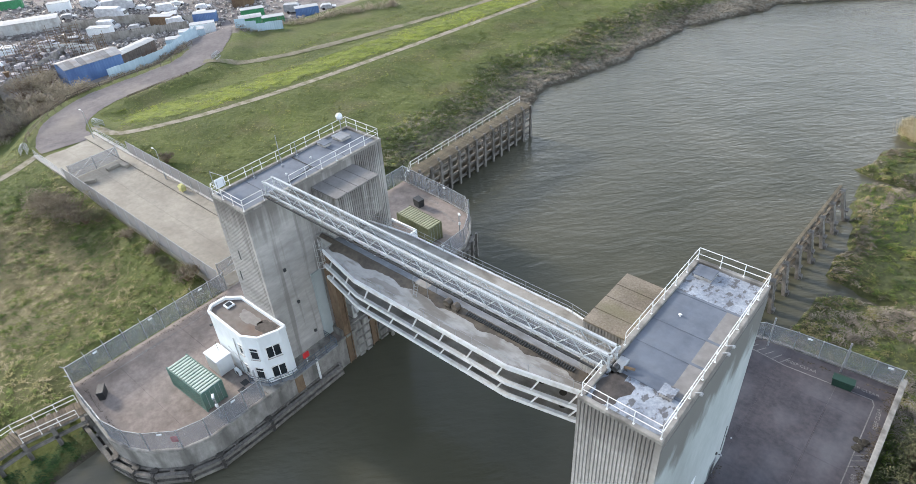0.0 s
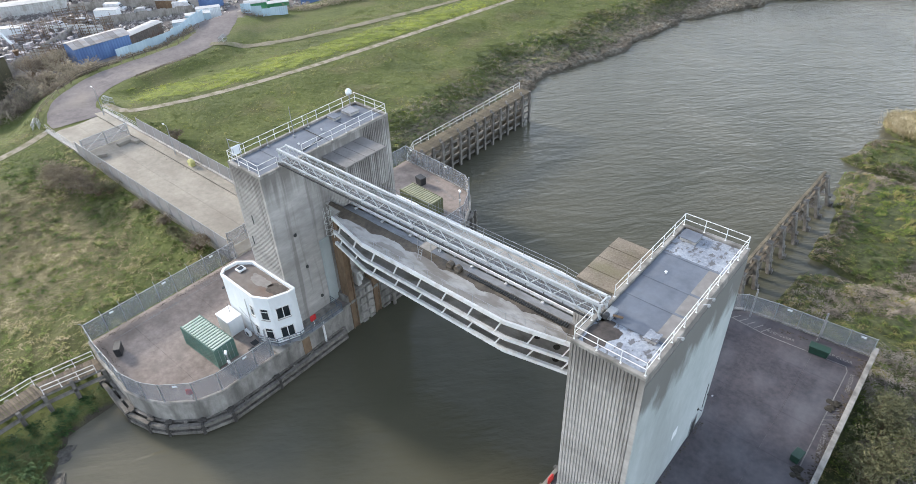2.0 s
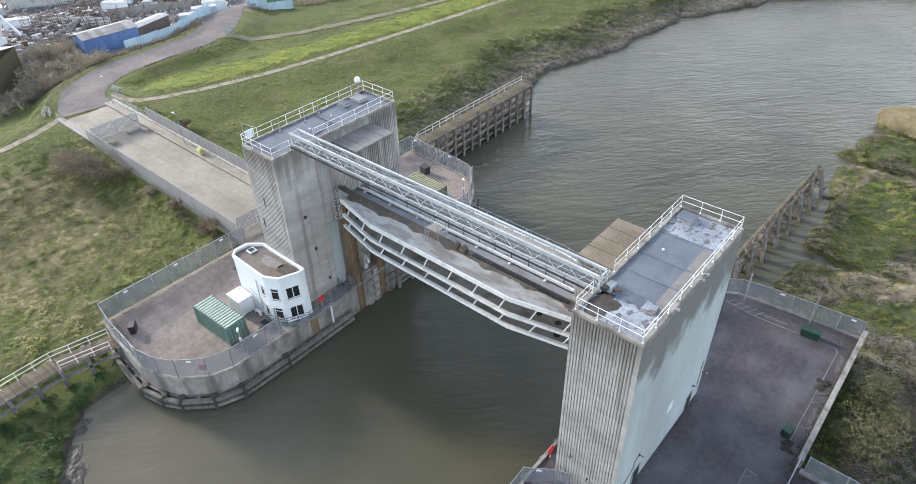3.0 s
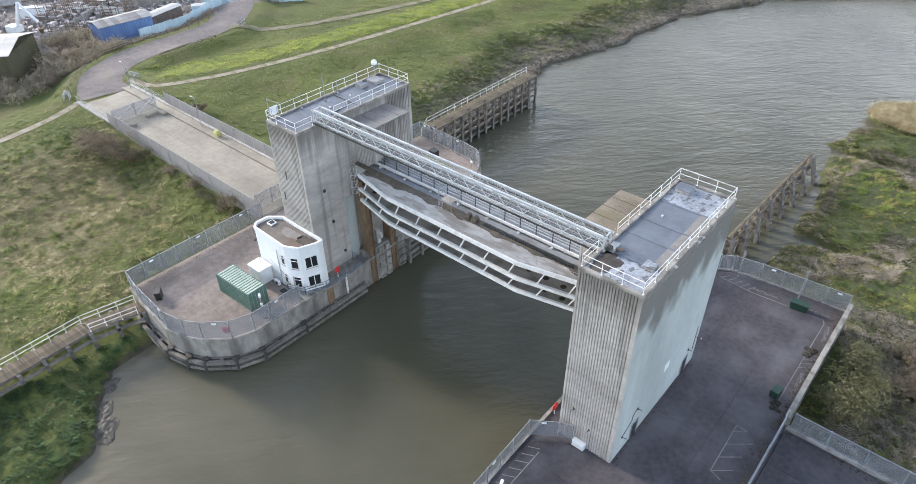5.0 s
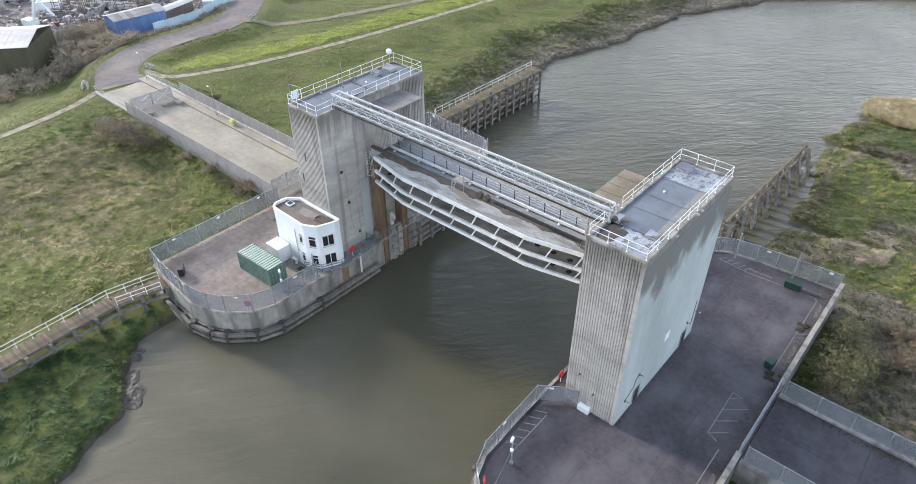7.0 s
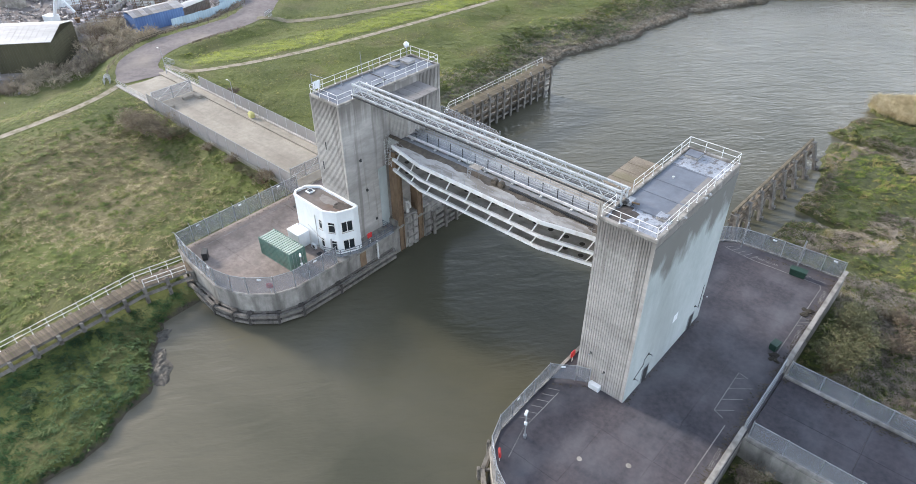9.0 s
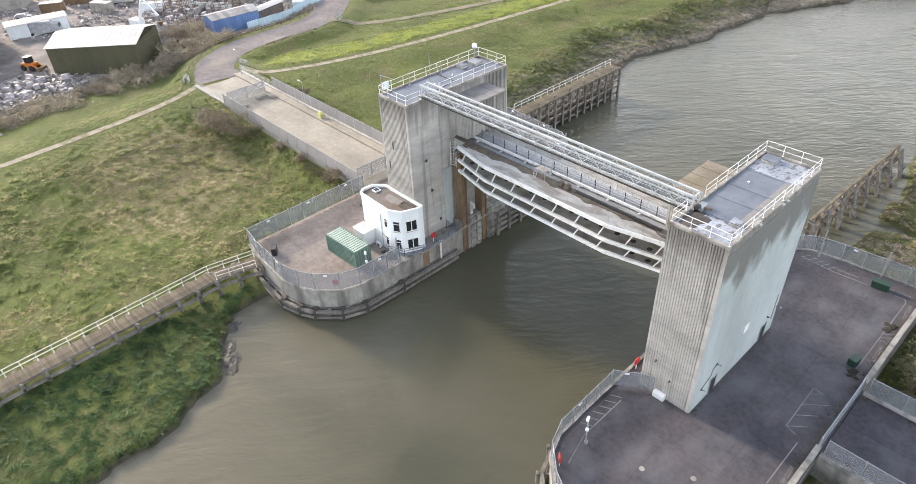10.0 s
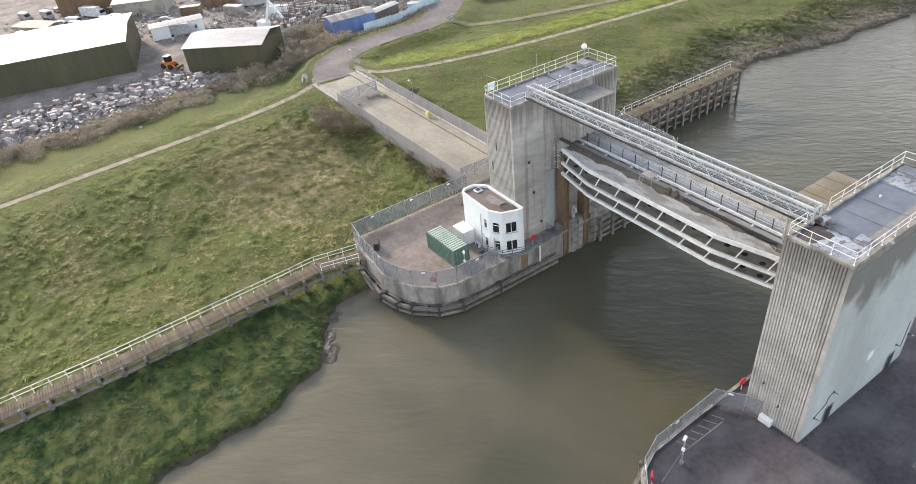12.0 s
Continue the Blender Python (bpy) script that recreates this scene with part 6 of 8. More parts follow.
# ---- south timber walkway ----
def walkway():
    ob = thing("timber_walkway", "weathered plank walkway on timber piles above the marsh", "walkway", (-13, -17, -0.7))
    line = [(0.6, 0.5, 0), (-0.7, -5.5, 0), (-0.1, -21, 0), (0.2, -31, 0), (-0.4, -70, 0)]
    rng = random.Random(8)
    bm = bmesh.new()
    cbox(bm, -0.13, 0.13, -1.1, 1.1, -0.06, 0, 0.012)
    first = None
    for p, h in spread(line, 0.285):
        m = Matrix.Translation(p + Vector((0, 0, rng.uniform(-0.015, 0.015)))) @ pose(0, 0, 0, 0, 0, math.degrees(h) + rng.uniform(-0.6, 0.6))
        if first is None:
            first = part("plank", bm, TIMBER_BROWN, ob)
            first.matrix_basis = m
        else:
            again(first, m)
    for off in (-0.95, 0.95):
        for a, b in zip(line, line[1:]):
            d = (Vector(b) - Vector(a)).normalized()
            sd = Vector((-d.y, d.x, 0)) * off
            bm = bmesh.new()
            bar(bm, Vector(a) + sd + Vector((0, 0, -0.22)), Vector(b) + sd + Vector((0, 0, -0.22)), 0.25, 0.3)
            part("bearer", bm, TIMBER_GREY, ob)
    bm = bmesh.new()
    cbox(bm, -0.21, 0.21, 1.06, 1.48, -4.2, -0.06, 0.04)
    cbox(bm, -0.21, 0.21, -1.48, -1.06, -4.2, -0.06, 0.04)
    cbox(bm, -0.14, 0.14, -1.2, 1.2, -0.75, -0.4, 0.03)
    bent = part("pile_bent", bm, TIMBER_GREY, ob)
    tall = None
    for i, (p, h) in enumerate(spread(line, 2.6)):
        m = Matrix.Translation(p) @ pose(0, 0, 0, 0, 0, math.degrees(h))
        if i == 0:
            bent.matrix_basis = m
        else:
            again(bent, m)
        if i % 3 == 1:
            if tall is None:
                bm = bmesh.new()
                cbox(bm, -0.2, 0.2, 1.15, 1.5, -0.5, 0.45, 0.05)
                tall = part("pile_head", bm, TIMBER_GREY, ob)
                tall.matrix_basis = m
            else:
                again(tall, m)
    for z in (-0.95,):
        for a, b in zip(line, line[1:]):
            d = (Vector(b) - Vector(a)).normalized()
            sd = Vector((-d.y, d.x, 0)) * 1.35
            bm = bmesh.new()
            bar(bm, Vector(a) + sd + Vector((0, 0, z)), Vector(b) + sd + Vector((0, 0, z)), 0.26, 0.36)
            part("waling", bm, TIMBER_GREY, ob)


walkway()
railing("walkway_railing", "white tube railing along the timber walkway", [(-13.4, -16.6, -0.7), (-14.7, -22.4, -0.7), (-14.15, -38, -0.7), (-13.85, -48, -0.7), (-14.45, -87, -0.7)],
        1.1, 1.75, WHITE_STEEL, (1.0, 0.5), 0.035)
railing("walkway_railing", "white tube railing along the timber walkway", [(-11.3, -17.4, -0.7), (-12.6, -22.3, -0.7)], 1.1, 1.75, WHITE_STEEL, (1.0, 0.5), 0.035)


# ---- drying mud at the edge of the saltings ----
def mud_bank(at, rx, ry, seed, high, turn):
    n, rings = 64, 14
    bm = bmesh.new()
    grid = []
    for j in range(rings + 1):
        row = []
        for i in range(n):
            a = 2 * math.pi * i / n
            edge = 1 + 0.45 * noise.noise((math.cos(a) * 1.6, math.sin(a) * 1.6, seed)) + 0.16 * noise.noise((math.cos(a) * 5, math.sin(a) * 5, seed))
            f = edge * j / rings
            x, y = math.cos(a) * rx * f, math.sin(a) * ry * f
            z = high * (1 - (j / rings) ** 1.6) + (0.16 * noise.noise((x * 0.9, y * 0.9, seed)) + 0.14 * noise.noise((x * 2.6, y * 2.6, seed))) * (1 - (j / rings) ** 3) - (0.35 if j == rings else 0)
            row.append(bm.verts.new((x, y, z)))
        grid.append(row)
    for r0, r1 in zip(grid, grid[1:]):
        for i in range(n):
            bm.faces.new((r0[i], r1[i], r1[(i + 1) % n], r0[(i + 1) % n]))
    bmesh.ops.remove_doubles(bm, verts=bm.verts[:], dist=0.001)
    bm.transform(pose(*at, 0, 0, turn))
    setting("mud_bank", bm, PALE_MUD, "pale grey lumpy mud bank at the water edge", "mud")


mud_bank((-2.6, -26.9, -4.0), 3.3, 1.55, 3.0, 0.34, -24)
mud_bank((-7.0, -24.2, -4.05), 1.0, 1.4, 9.0, 0.3, 0)


# ---- on the tower roofs ----
def hatch(at, w, d, material, label):
    ob = thing("roof_hatch", label, "hatch", at, 0, "roof hatches")
    bm = bmesh.new()
    cbox(bm, -w / 2, w / 2, -d / 2, d / 2, 0, 0.28, 0.03)
    part("upstand", bm, CONCRETE, ob)
    bm = bmesh.new()
    cbox(bm, -w / 2 - 0.06, w / 2 + 0.06, -d / 2 - 0.06, d / 2 + 0.06, 0.28, 0.36, 0.02)
    lid = part("lid", bm, material, ob)
    bm = bmesh.new()
    rod(bm, (-0.15, -d / 2 - 0.08, 0.34), (0.15, -d / 2 - 0.08, 0.34), 0.02)
    part("handle", bm, DARK_STEEL, lid)


RT, RT_E = W_TOP - 0.2, E_TOP - 0.2
hatch((-2.9, 14.6, RT), 1.5, 1.3, GALV_DULL, "grey metal roof hatch with a raised lid")
hatch((-3.3, 12.6, RT), 1.2, 0.9, ROOF_FELT, "low felted roof hatch")
hatch((36.2, 15.0, RT_E), 1.3, 1.2, ROOF_FELT, "grey felted roof hatch")
hatch((39.0, 3.3, RT_E), 0.8, 0.8, ROOF_BLEACHED, "square pale blue-grey roof hatch")
for x, y, z in ((-2.2, 9.9, RT), (36.6, 10.0, RT_E), (-1.6, 6.4, RT)):
    bm = bmesh.new()
    rod(bm, (x, y, z), (x, y, z + 0.16), 0.07, 8)
    rod(bm, (x, y, z + 0.16), (x, y, z + 0.23), 0.13, 8, 0.05)
    solid("roof_vent", bm, WHITE_STEEL, "small white roof vent pipe with a cowl", "vent", "roof vents")


def sign_panel():
    ob = thing("roof_panel", "white square panel aerial standing at the roof edge", "panel aerial", (-4.1, 0.9, RT))
    bm = bmesh.new()
    cbox(bm, -0.05, 0.05, -0.5, 0.5, 0.55, 1.5, 0.02)
    part("panel", bm, WHITE, ob)
    for y in (-0.35, 0.35):
        bm = bmesh.new()
        rod(bm, (0.06, y, 0), (0.06, y, 1.3), 0.03)
        part("leg", bm, GALV, ob)


sign_panel()


def globe(at):
    ob = thing("radar_dome", "white dome on a short mast at the roof corner", "dome", at)
    bm = bmesh.new()
    rod(bm, (0, 0, 0), (0, 0, 1.55), 0.05, 8)
    part("mast", bm, GALV, ob)
    bm = bmesh.new()
    bmesh.ops.create_icosphere(bm, subdivisions=3, radius=0.36)
    for v in bm.verts:
        v.co = Vector((v.co.x, v.co.y, v.co.z * 1.05 + 1.8))
        if v.co.z < 1.58:
            v.co.z = 1.58
    part("dome", bm, WHITE, ob, "", True)
    bm = bmesh.new()
    rod(bm, (0, 0, 1.5), (0, 0, 1.6), 0.3, 14)
    part("collar", bm, GALV, ob)


globe((-4.0, 15.6, RT))


def mast(at, h, label, arm=0.0):
    ob = thing("aerial_mast", label, "aerial", at, 0, "aerials")
    bm = bmesh.new()
    rod(bm, (0, 0, 0), (0, 0, h), 0.05, 6, 0.03)
    part("pole", bm, GALV, ob)
    if arm:
        bm = bmesh.new()
        rod(bm, (0, 0, h - 0.1), (arm, 0.4, h - 0.2), 0.03, 5)
        part("arm", bm, GALV, ob)
    bm = bmesh.new()
    cbox(bm, -0.1, 0.1, -0.1, 0.1, 0, 0.25, 0.02)
    part("base", bm, GALV, ob)


mast((-3.3, 7.2, RT), 3.4, "thin grey whip aerial on the roof")
mast((-4.05, 0.25, RT), 2.6, "thin grey mast with a side arm on the roof", 1.6)
mast((-3.7, 4.2, RT), 1.3, "short grey lamp mast on the roof")
mast((-3.7, 9.4, RT), 1.5, "short grey lamp mast on the roof")


def cable_run(points, label):
    bm = bmesh.new()
    for a, b in zip(points, points[1:]):
        rod(bm, a, b, 0.05, 6)
    solid("cable_run", bm, DARK_STEEL, label, "cable", "roof cables")


cable_run([(-0.2, 5.4, RT + 0.06), (-0.8, 8.8, RT + 0.06), (-3.9, 8.9, RT + 0.06)], "dark cable run across the tower roof")


def flood_light(at, turn):
    ob = thing("floodlight", "small grey floodlight bracketed to the roof railing", "floodlight", at, turn, "floodlights")
    bm = bmesh.new()
    bar(bm, (0, 0, 0), (0, -0.35, 0.25), 0.06, 0.06)
    part("bracket", bm, GALV, ob)
    bm = bmesh.new()
    prism(bm, [(-0.13, -0.48), (0.13, -0.48), (0.13, -0.3), (-0.13, -0.3)], 0.1, 0.22, 0.22)
    part("head", bm, GALV, ob)


flood_light((40.22, 4.2, E_TOP), 90)
flood_light((40.22, 8.2, E_TOP), 90)
flood_light((40.22, 9.0, E_TOP), 90)

ob = thing("bridge_drive", "grey cable drive unit where the footbridge meets the roof", "drive unit", (35.7, 3.6, RT_E))
bm = bmesh.new()
cbox(bm, -0.3, 0.3, -0.55, 0.55, 0, 0.4, 0.05)
part("casing", bm, GALV, ob)
bm = bmesh.new()
rod(bm, (0, -0.9, 0.5), (0, -0.5, 0.5), 0.2, 10)
part("motor", bm, DARK_STEEL, ob)
bm = bmesh.new()
rod(bm, (0.25, -0.2, 0.3), (0.9, 0.1, 0.2), 0.09, 8)
part("shaft", bm, RUST, ob)


# ---- on the tower walls ----
def wall_door(y0, y1):
    x = E_FACE + 0.01
    ob = thing("door", "dark steel door in the pale tower wall", "door", (x, (y0 + y1) / 2, 0.02), 0, "tower doors")
    w = (y1 - y0) / 2
    bm = bmesh.new()
    for y in (-w, w):
        box(bm, 0, 0.07, y - 0.05, y + 0.05, 0, 2.15)
    box(bm, 0, 0.07, -w + 0.05, w - 0.05, 2.05, 2.15)
    part("frame", bm, GALV, ob)
    bm = bmesh.new()
    cbox(bm, 0, 0.045, -w + 0.05, w - 0.05, 0, 2.05, 0.008)
    leaf = part("leaf", bm, DARK_STEEL, ob)
    bm = bmesh.new()
    rod(bm, (0.05, w - 0.2, 1.05), (0.1, w - 0.2, 1.05), 0.03)
    part("handle", bm, GALV, leaf)


wall_door(3.2, 4.3)
wall_door(13.3, 14.4)


def wall_lamp(at, label, turn=90):
    ob = thing("wall_lamp", label, "wall lamp", at, turn, "wall lamps")
    bm = bmesh.new()
    cbox(bm, -0.1, 0.1, -0.1, 0.0, -0.1, 0.1, 0.02)
    part("box", bm, DARK_STEEL, ob)
    bm = bmesh.new()
    rod(bm, (0, -0.1, 0), (0, -0.4, 0.08), 0.03)
    part("arm", bm, DARK_STEEL, ob)
    bm = bmesh.new()
    cbox(bm, -0.09, 0.09, -0.5, -0.36, 0.02, 0.1, 0.02)
    part("head", bm, GALV, ob)


wall_lamp((E_FACE, 3.7, 3.9), "small grey lamp on an arm above the tower door")
wall_lamp((E_FACE, 14.2, 3.0), "small grey lamp on an arm above the tower door")
wall_lamp((E_FACE, 1.4, 2.2), "small lamp on the tower wall")
wall_lamp((E_FACE, 16.2, 3.2), "small grey lamp on the tower wall")
wall_lamp((37.9, -0.1, 2.6), "small grey lamp on the ribbed tower wall", 0)
wall_lamp((36.2, -0.1, 4.2), "small grey lamp on the ribbed tower wall", 0)
bm = bmesh.new()
cbox(bm, E_FACE, E_FACE + 0.03, 8.4, 9.3, 4.6, 5.6, 0.01)
solid("wall_sign", bm, WHITE, "small white sign on the pale tower wall", "sign")
for run in (((E_FACE + 0.02, 1.4, 2.2), (E_FACE + 0.02, 3.0, 2.9), (E_FACE + 0.02, 3.0, 3.6), (E_FACE + 0.02, 3.7, 3.9)), ((E_FACE + 0.02, 15.5, 2.0), (E_FACE + 0.02, 15.5, 5.2))):
    bm = bmesh.new()
    for a, b in zip(run, run[1:]):
        rod(bm, a, b, 0.03, 5)
    solid("conduit", bm, DARK_STEEL, "dark cable conduit on the tower wall", "conduit", "wall conduits")
ob = thing("meter_cabinet", "white meter cabinet at the foot of the tower", "cabinet", (37.3, -0.45, 0))
bm = bmesh.new()
cbox(bm, -0.6, 0.6, -0.25, 0.25, 0.05, 0.75, 0.03)
part("body", bm, WHITE, ob)
bm = bmesh.new()
cbox(bm, -0.5, 0.5, -0.27, -0.25, 0.12, 0.68, 0.008)
part("door", bm, WHITE_STEEL, ob)
bm = bmesh.new()
cbox(bm, -0.55, 0.55, -0.2, 0.2, 0, 0.05, 0.008)
part("plinth", bm, CONCRETE, ob)
for z, y in ((6.7, 2.8), (11.2, 2.2), (1.8, 3.9)):
    bm = bmesh.new()
    cbox(bm, W_FACE, W_FACE + 0.2, y - 0.15, y + 0.15, z, z + 0.35, 0.05)
    solid("wall_vent", bm, DARK_STEEL, "dark vent box on the tower face", "vent", "wall vents")
bm = bmesh.new()
for z in (12.6, 9.6):
    cbox(bm, -2.6 if z > 10 else -3.6, -2.45 if z > 10 else -3.45, -0.16, -0.06, z, z + 1.1, 0.01)
solid("slot_window", bm, DARK_STEEL, "narrow dark slot openings in the ribbed wall", "opening")


def cctv(at, h, turn):
    ob = thing("camera_pole", "white surveillance camera on a grey pole", "camera pole", at, turn, "camera poles")
    bm = bmesh.new()
    rod(bm, (0, 0, 0), (0, 0, h), 0.07, 8)
    cbox(bm, -0.15, 0.15, -0.15, 0.15, 0, 0.4, 0.02)
    part("pole", bm, GALV, ob)
    bm = bmesh.new()
    cbox(bm, -0.12, 0.12, -0.45, 0.12, h, h + 0.24, 0.04)
    part("camera_head", bm, WHITE, ob)
    bm = bmesh.new()
    cbox(bm, -0.14, 0.14, -0.2, 0.02, h * 0.55, h * 0.55 + 0.35, 0.03)
    part("junction_box", bm, WHITE, ob)


cctv((35.6, -9.7, 0), 3.6, 20)
cctv((1.1, -8.6, 0), 3.2, 60)
cctv((0.6, 28.2, 0), 3.4, 60)
for x, y in ((2.1, -4.6), (-0.2, 31.1), (38.8, 32.2), (45.6, 32.9)):
    bm = bmesh.new()
    cbox(bm, x - 0.08, x + 0.08, y - 0.08, y + 0.08, 0, 3.9, 0.02)
    solid("steel_post", bm, GALV, "tall grey steel post at the deck fence", "post", "steel posts")


# ---- painted marks on the decks ----
def lettering(text, at, size, turn):
    curve = bpy.data.curves.new("lettering", "FONT")
    curve.body, curve.size, curve.align_x, curve.align_y = text, size, "CENTER", "CENTER"
    curve.extrude = 0.0015
    probe = bpy.data.objects.new("lettering", curve)
    data = bpy.data.meshes.new_from_object(probe)
    bpy.data.objects.remove(probe)
    data.materials.append(PAINT_LINE)
    ob = new("road_lettering", data)
    ob.matrix_basis = pose(*at, 0, 0, turn)
    tagged(ob, "worn white painted words on the deck", "road marking", "painted words")


for x, y, t in ((42.4, 31.35, 4), (47.9, 31.75, 4), (49.85, 28.9, 94), (49.9, 20.2, 94), (49.9, -0.2, 94)):
    lettering("KEEP CLEAR", (x, y, 0.008), 0.52, t)
for x, y, t in ((-8.6, 32.4, -4), (-3.6, 30.6, -14), (-13.6, -8.0, 88), (-14.0, -1.2, 88)):
    lettering("KEEP CLEAR", (x, y, 0.008), 0.65, t)


def painted(points, width=0.1):
    bm = bmesh.new()
    for a, b in zip(points, points[1:]):
        bar(bm, (*a, 0.006), (*b, 0.006), width, 0.006)
    solid("painted_line", bm, PAINT_LINE, "worn white painted line on the deck", "road marking", "painted lines")


painted([(37.2, 30.9), (41, 30.5), (48.9, 31.0), (49.2, 30.4), (49.2, 16.5)])
for i in range(5):
    painted([(37.4 + i * 0.8, 30.95 - i * 0.07), (38.0 + i * 0.8, 31.8)])
for i in range(4):
    painted([(49.3, 22.2 + i * 0.7), (50.2, 22.9 + i * 0.7)])
painted([(47.3, 11.2), (47.45, 5.0), (48.5, 4.6)], 0.09)
for i, reach in enumerate((0.7, 1.9, 1.6, 1.5)):
    painted([(47.32 + i * 0.04, 10.2 - i * 1.75), (47.32 + i * 0.04 + reach, 10.2 - i * 1.75 + reach * 0.85)], 0.08)
painted([(47.3, 11.2), (48.3, 11.0)], 0.08)
painted([(49.0, 3.9), (49.0, -6.0)])
painted([(34.9, -3.2), (34.9, -9.0), (35.8, -12.4)])
for i in range(6):
    painted([(33.8, -3.4 - i * 0.95), (34.8, -2.9 - i * 0.95)], 0.08)
painted([(-13.6, 2.0), (-13.6, -14.2)], 0.09)
for x, y in ((40.7, -8.3), (44.4, -6.0)):
    bm = bmesh.new()
    rod(bm, (x, y, 0.001), (x, y, 0.012), 0.25, 18)
    solid("manhole_cover", bm, GATE_WEB, "round worn manhole cover in the deck", "manhole cover", "manhole covers")


def debris(at, seed, label):
    rng = random.Random(seed)
    ob = thing("swept_debris", label, "debris", at)
    for i in range(9):
        bm = bmesh.new()
        bmesh.ops.create_icosphere(bm, subdivisions=2, radius=1.0)
        sx, sy, sz = rng.uniform(0.25, 0.7), rng.uniform(0.25, 0.6), rng.uniform(0.1, 0.35)
        ox, oy = rng.uniform(-0.7, 0.7), rng.uniform(-1.1, 1.1)
        for v in bm.verts:
            k = 1 + 0.45 * noise.noise(v.co * 2.2 + Vector((i, seed, 0)))
            v.co = Vector((ox * 0.5 + v.co.x * sx * k * 0.6, oy * 0.6 + v.co.y * sy * k * 0.6, max(0.0, v.co.z * sz * k * 0.6)))
        part("clump", bm, SOIL, ob)


debris((49.3, 15.9, 0), 1, "dark heap of swept leaves and soil by the wall")
debris((49.4, 25.0, 0), 2, "dark heap of swept leaves and soil by the wall")
bin_box("salt_bin", "dark plastic salt bin with a yellow lid beside the wall", DARK_GREEN, (48.7, 17.0, 0), (1.0, 0.7, 0.9), 80)


def litter(label, runs, seed, z=0.004, coarse=1.0):
    """Dead leaves, grit and washed-in silt lying in drifts along edges, past counting. runs: from, to, width, number."""
    r = random.Random(seed)
    verts, faces = [], []
    for (ax, ay), (bx, by), wide, number in runs:
        run = Vector((bx - ax, by - ay)).normalized()
        for _ in range(number):
            t, d = r.random(), abs(r.gauss(0, 0.45)) * wide
            if noise.noise((t * 9.0, ax * 0.7, seed)) < -0.18:
                continue
            cx, cy = ax + (bx - ax) * t - run.y * d, ay + (by - ay) * t + run.x * d
            size, turn0, k = coarse * r.uniform(0.02, 0.12), r.uniform(0, 6.28), len(verts)
            verts.append((cx, cy, z + 0.02 + size * 0.12))
            for i in range(6):
                a = turn0 + i * math.pi / 3
                q = size * r.uniform(0.5, 1.3)
                verts.append((cx + math.cos(a) * q * 1.5, cy + math.sin(a) * q, z))
            faces += [(k, k + 1 + i, k + 1 + (i + 1) % 6) for i in range(6)]
    data = bpy.data.meshes.new("leaf_litter")
    data.from_pydata(verts, [], faces)
    data.materials.append(LITTER)
    tagged(new("leaf_litter", data), label, "litter", "", "stuff")


LITTER = mat("leaf_litter", (0.022, 0.019, 0.015), (0.11, 0.092, 0.07), 3.0, 0.95, 0, 0.3, island=0.5)
litter("dark drifts of leaves and silt along the yard wall", [((50.4, -15), (50.4, 3.5), 1.1, 900), ((50.4, 14.5), (50.4, 33), 0.7, 700), ((50.4, 3.5), (50.4, 14.5), 0.9, 500),
       ((37, -0.3), (33.6, -2.6), 0.4, 60), ((42, 32.4), (50, 33.0), -0.5, 160), ((40.5, 16), (40.5, 0), 0.35, 160)], 61, 0.004, 0.7)
litter("pale and dark grit along the kerbs of the road", [((51, 4.35), (90, 4.35), 0.8, 700), ((90, 13.5), (51, 13.5), 0.9, 800)], 62, -0.016)
litter("brown leaves and silt along the deck edge", [((-14.9, 2.5), (-14.9, -15.4), 0.5, 420), ((-14.8, -15.4), (-5.5, -16.2), 0.4, 150), ((-8, -0.4), (-14, -0.4), 0.4, 60)], 63, 0.004, 0.5)
litter("silt and grit along the ramp kerb", [((-58, 3.55), (-17, 3.55), 0.5, 300), ((-17, 11.2), (-58, 11.2), 0.45, 120)], 64, RZ + 0.002, 0.4)


# ---- low building north of the west tower ----
ob = thing("valve_house", "low white building with a brown flat roof behind the tower", "building", (-3.9, 20.2, 0))
bm = bmesh.new()
cbox(bm, -2.3, 2.2, -2.6, 2.6, 0, 2.9, 0.03)
part("wall", bm, WHITE, ob)
bm = bmesh.new()
cbox(bm, -2.1, 2.0, -2.4, 2.4, 2.9, 2.96, 0.01)
part("roof", bm, ROOF_DARK, ob, "brown stained flat roof")
for a, b in (((-2.2, -2.5), (2.1, -2.5)), ((2.1, -2.5), (2.1, 2.5)), ((2.1, 2.5), (-2.2, 2.5)), ((-2.2, 2.5), (-2.2, -2.5))):
    bm = bmesh.new()
    bar(bm, (*a, 3.05), (*b, 3.05), 0.22, 0.3)
    part("parapet", bm, WHITE, ob)


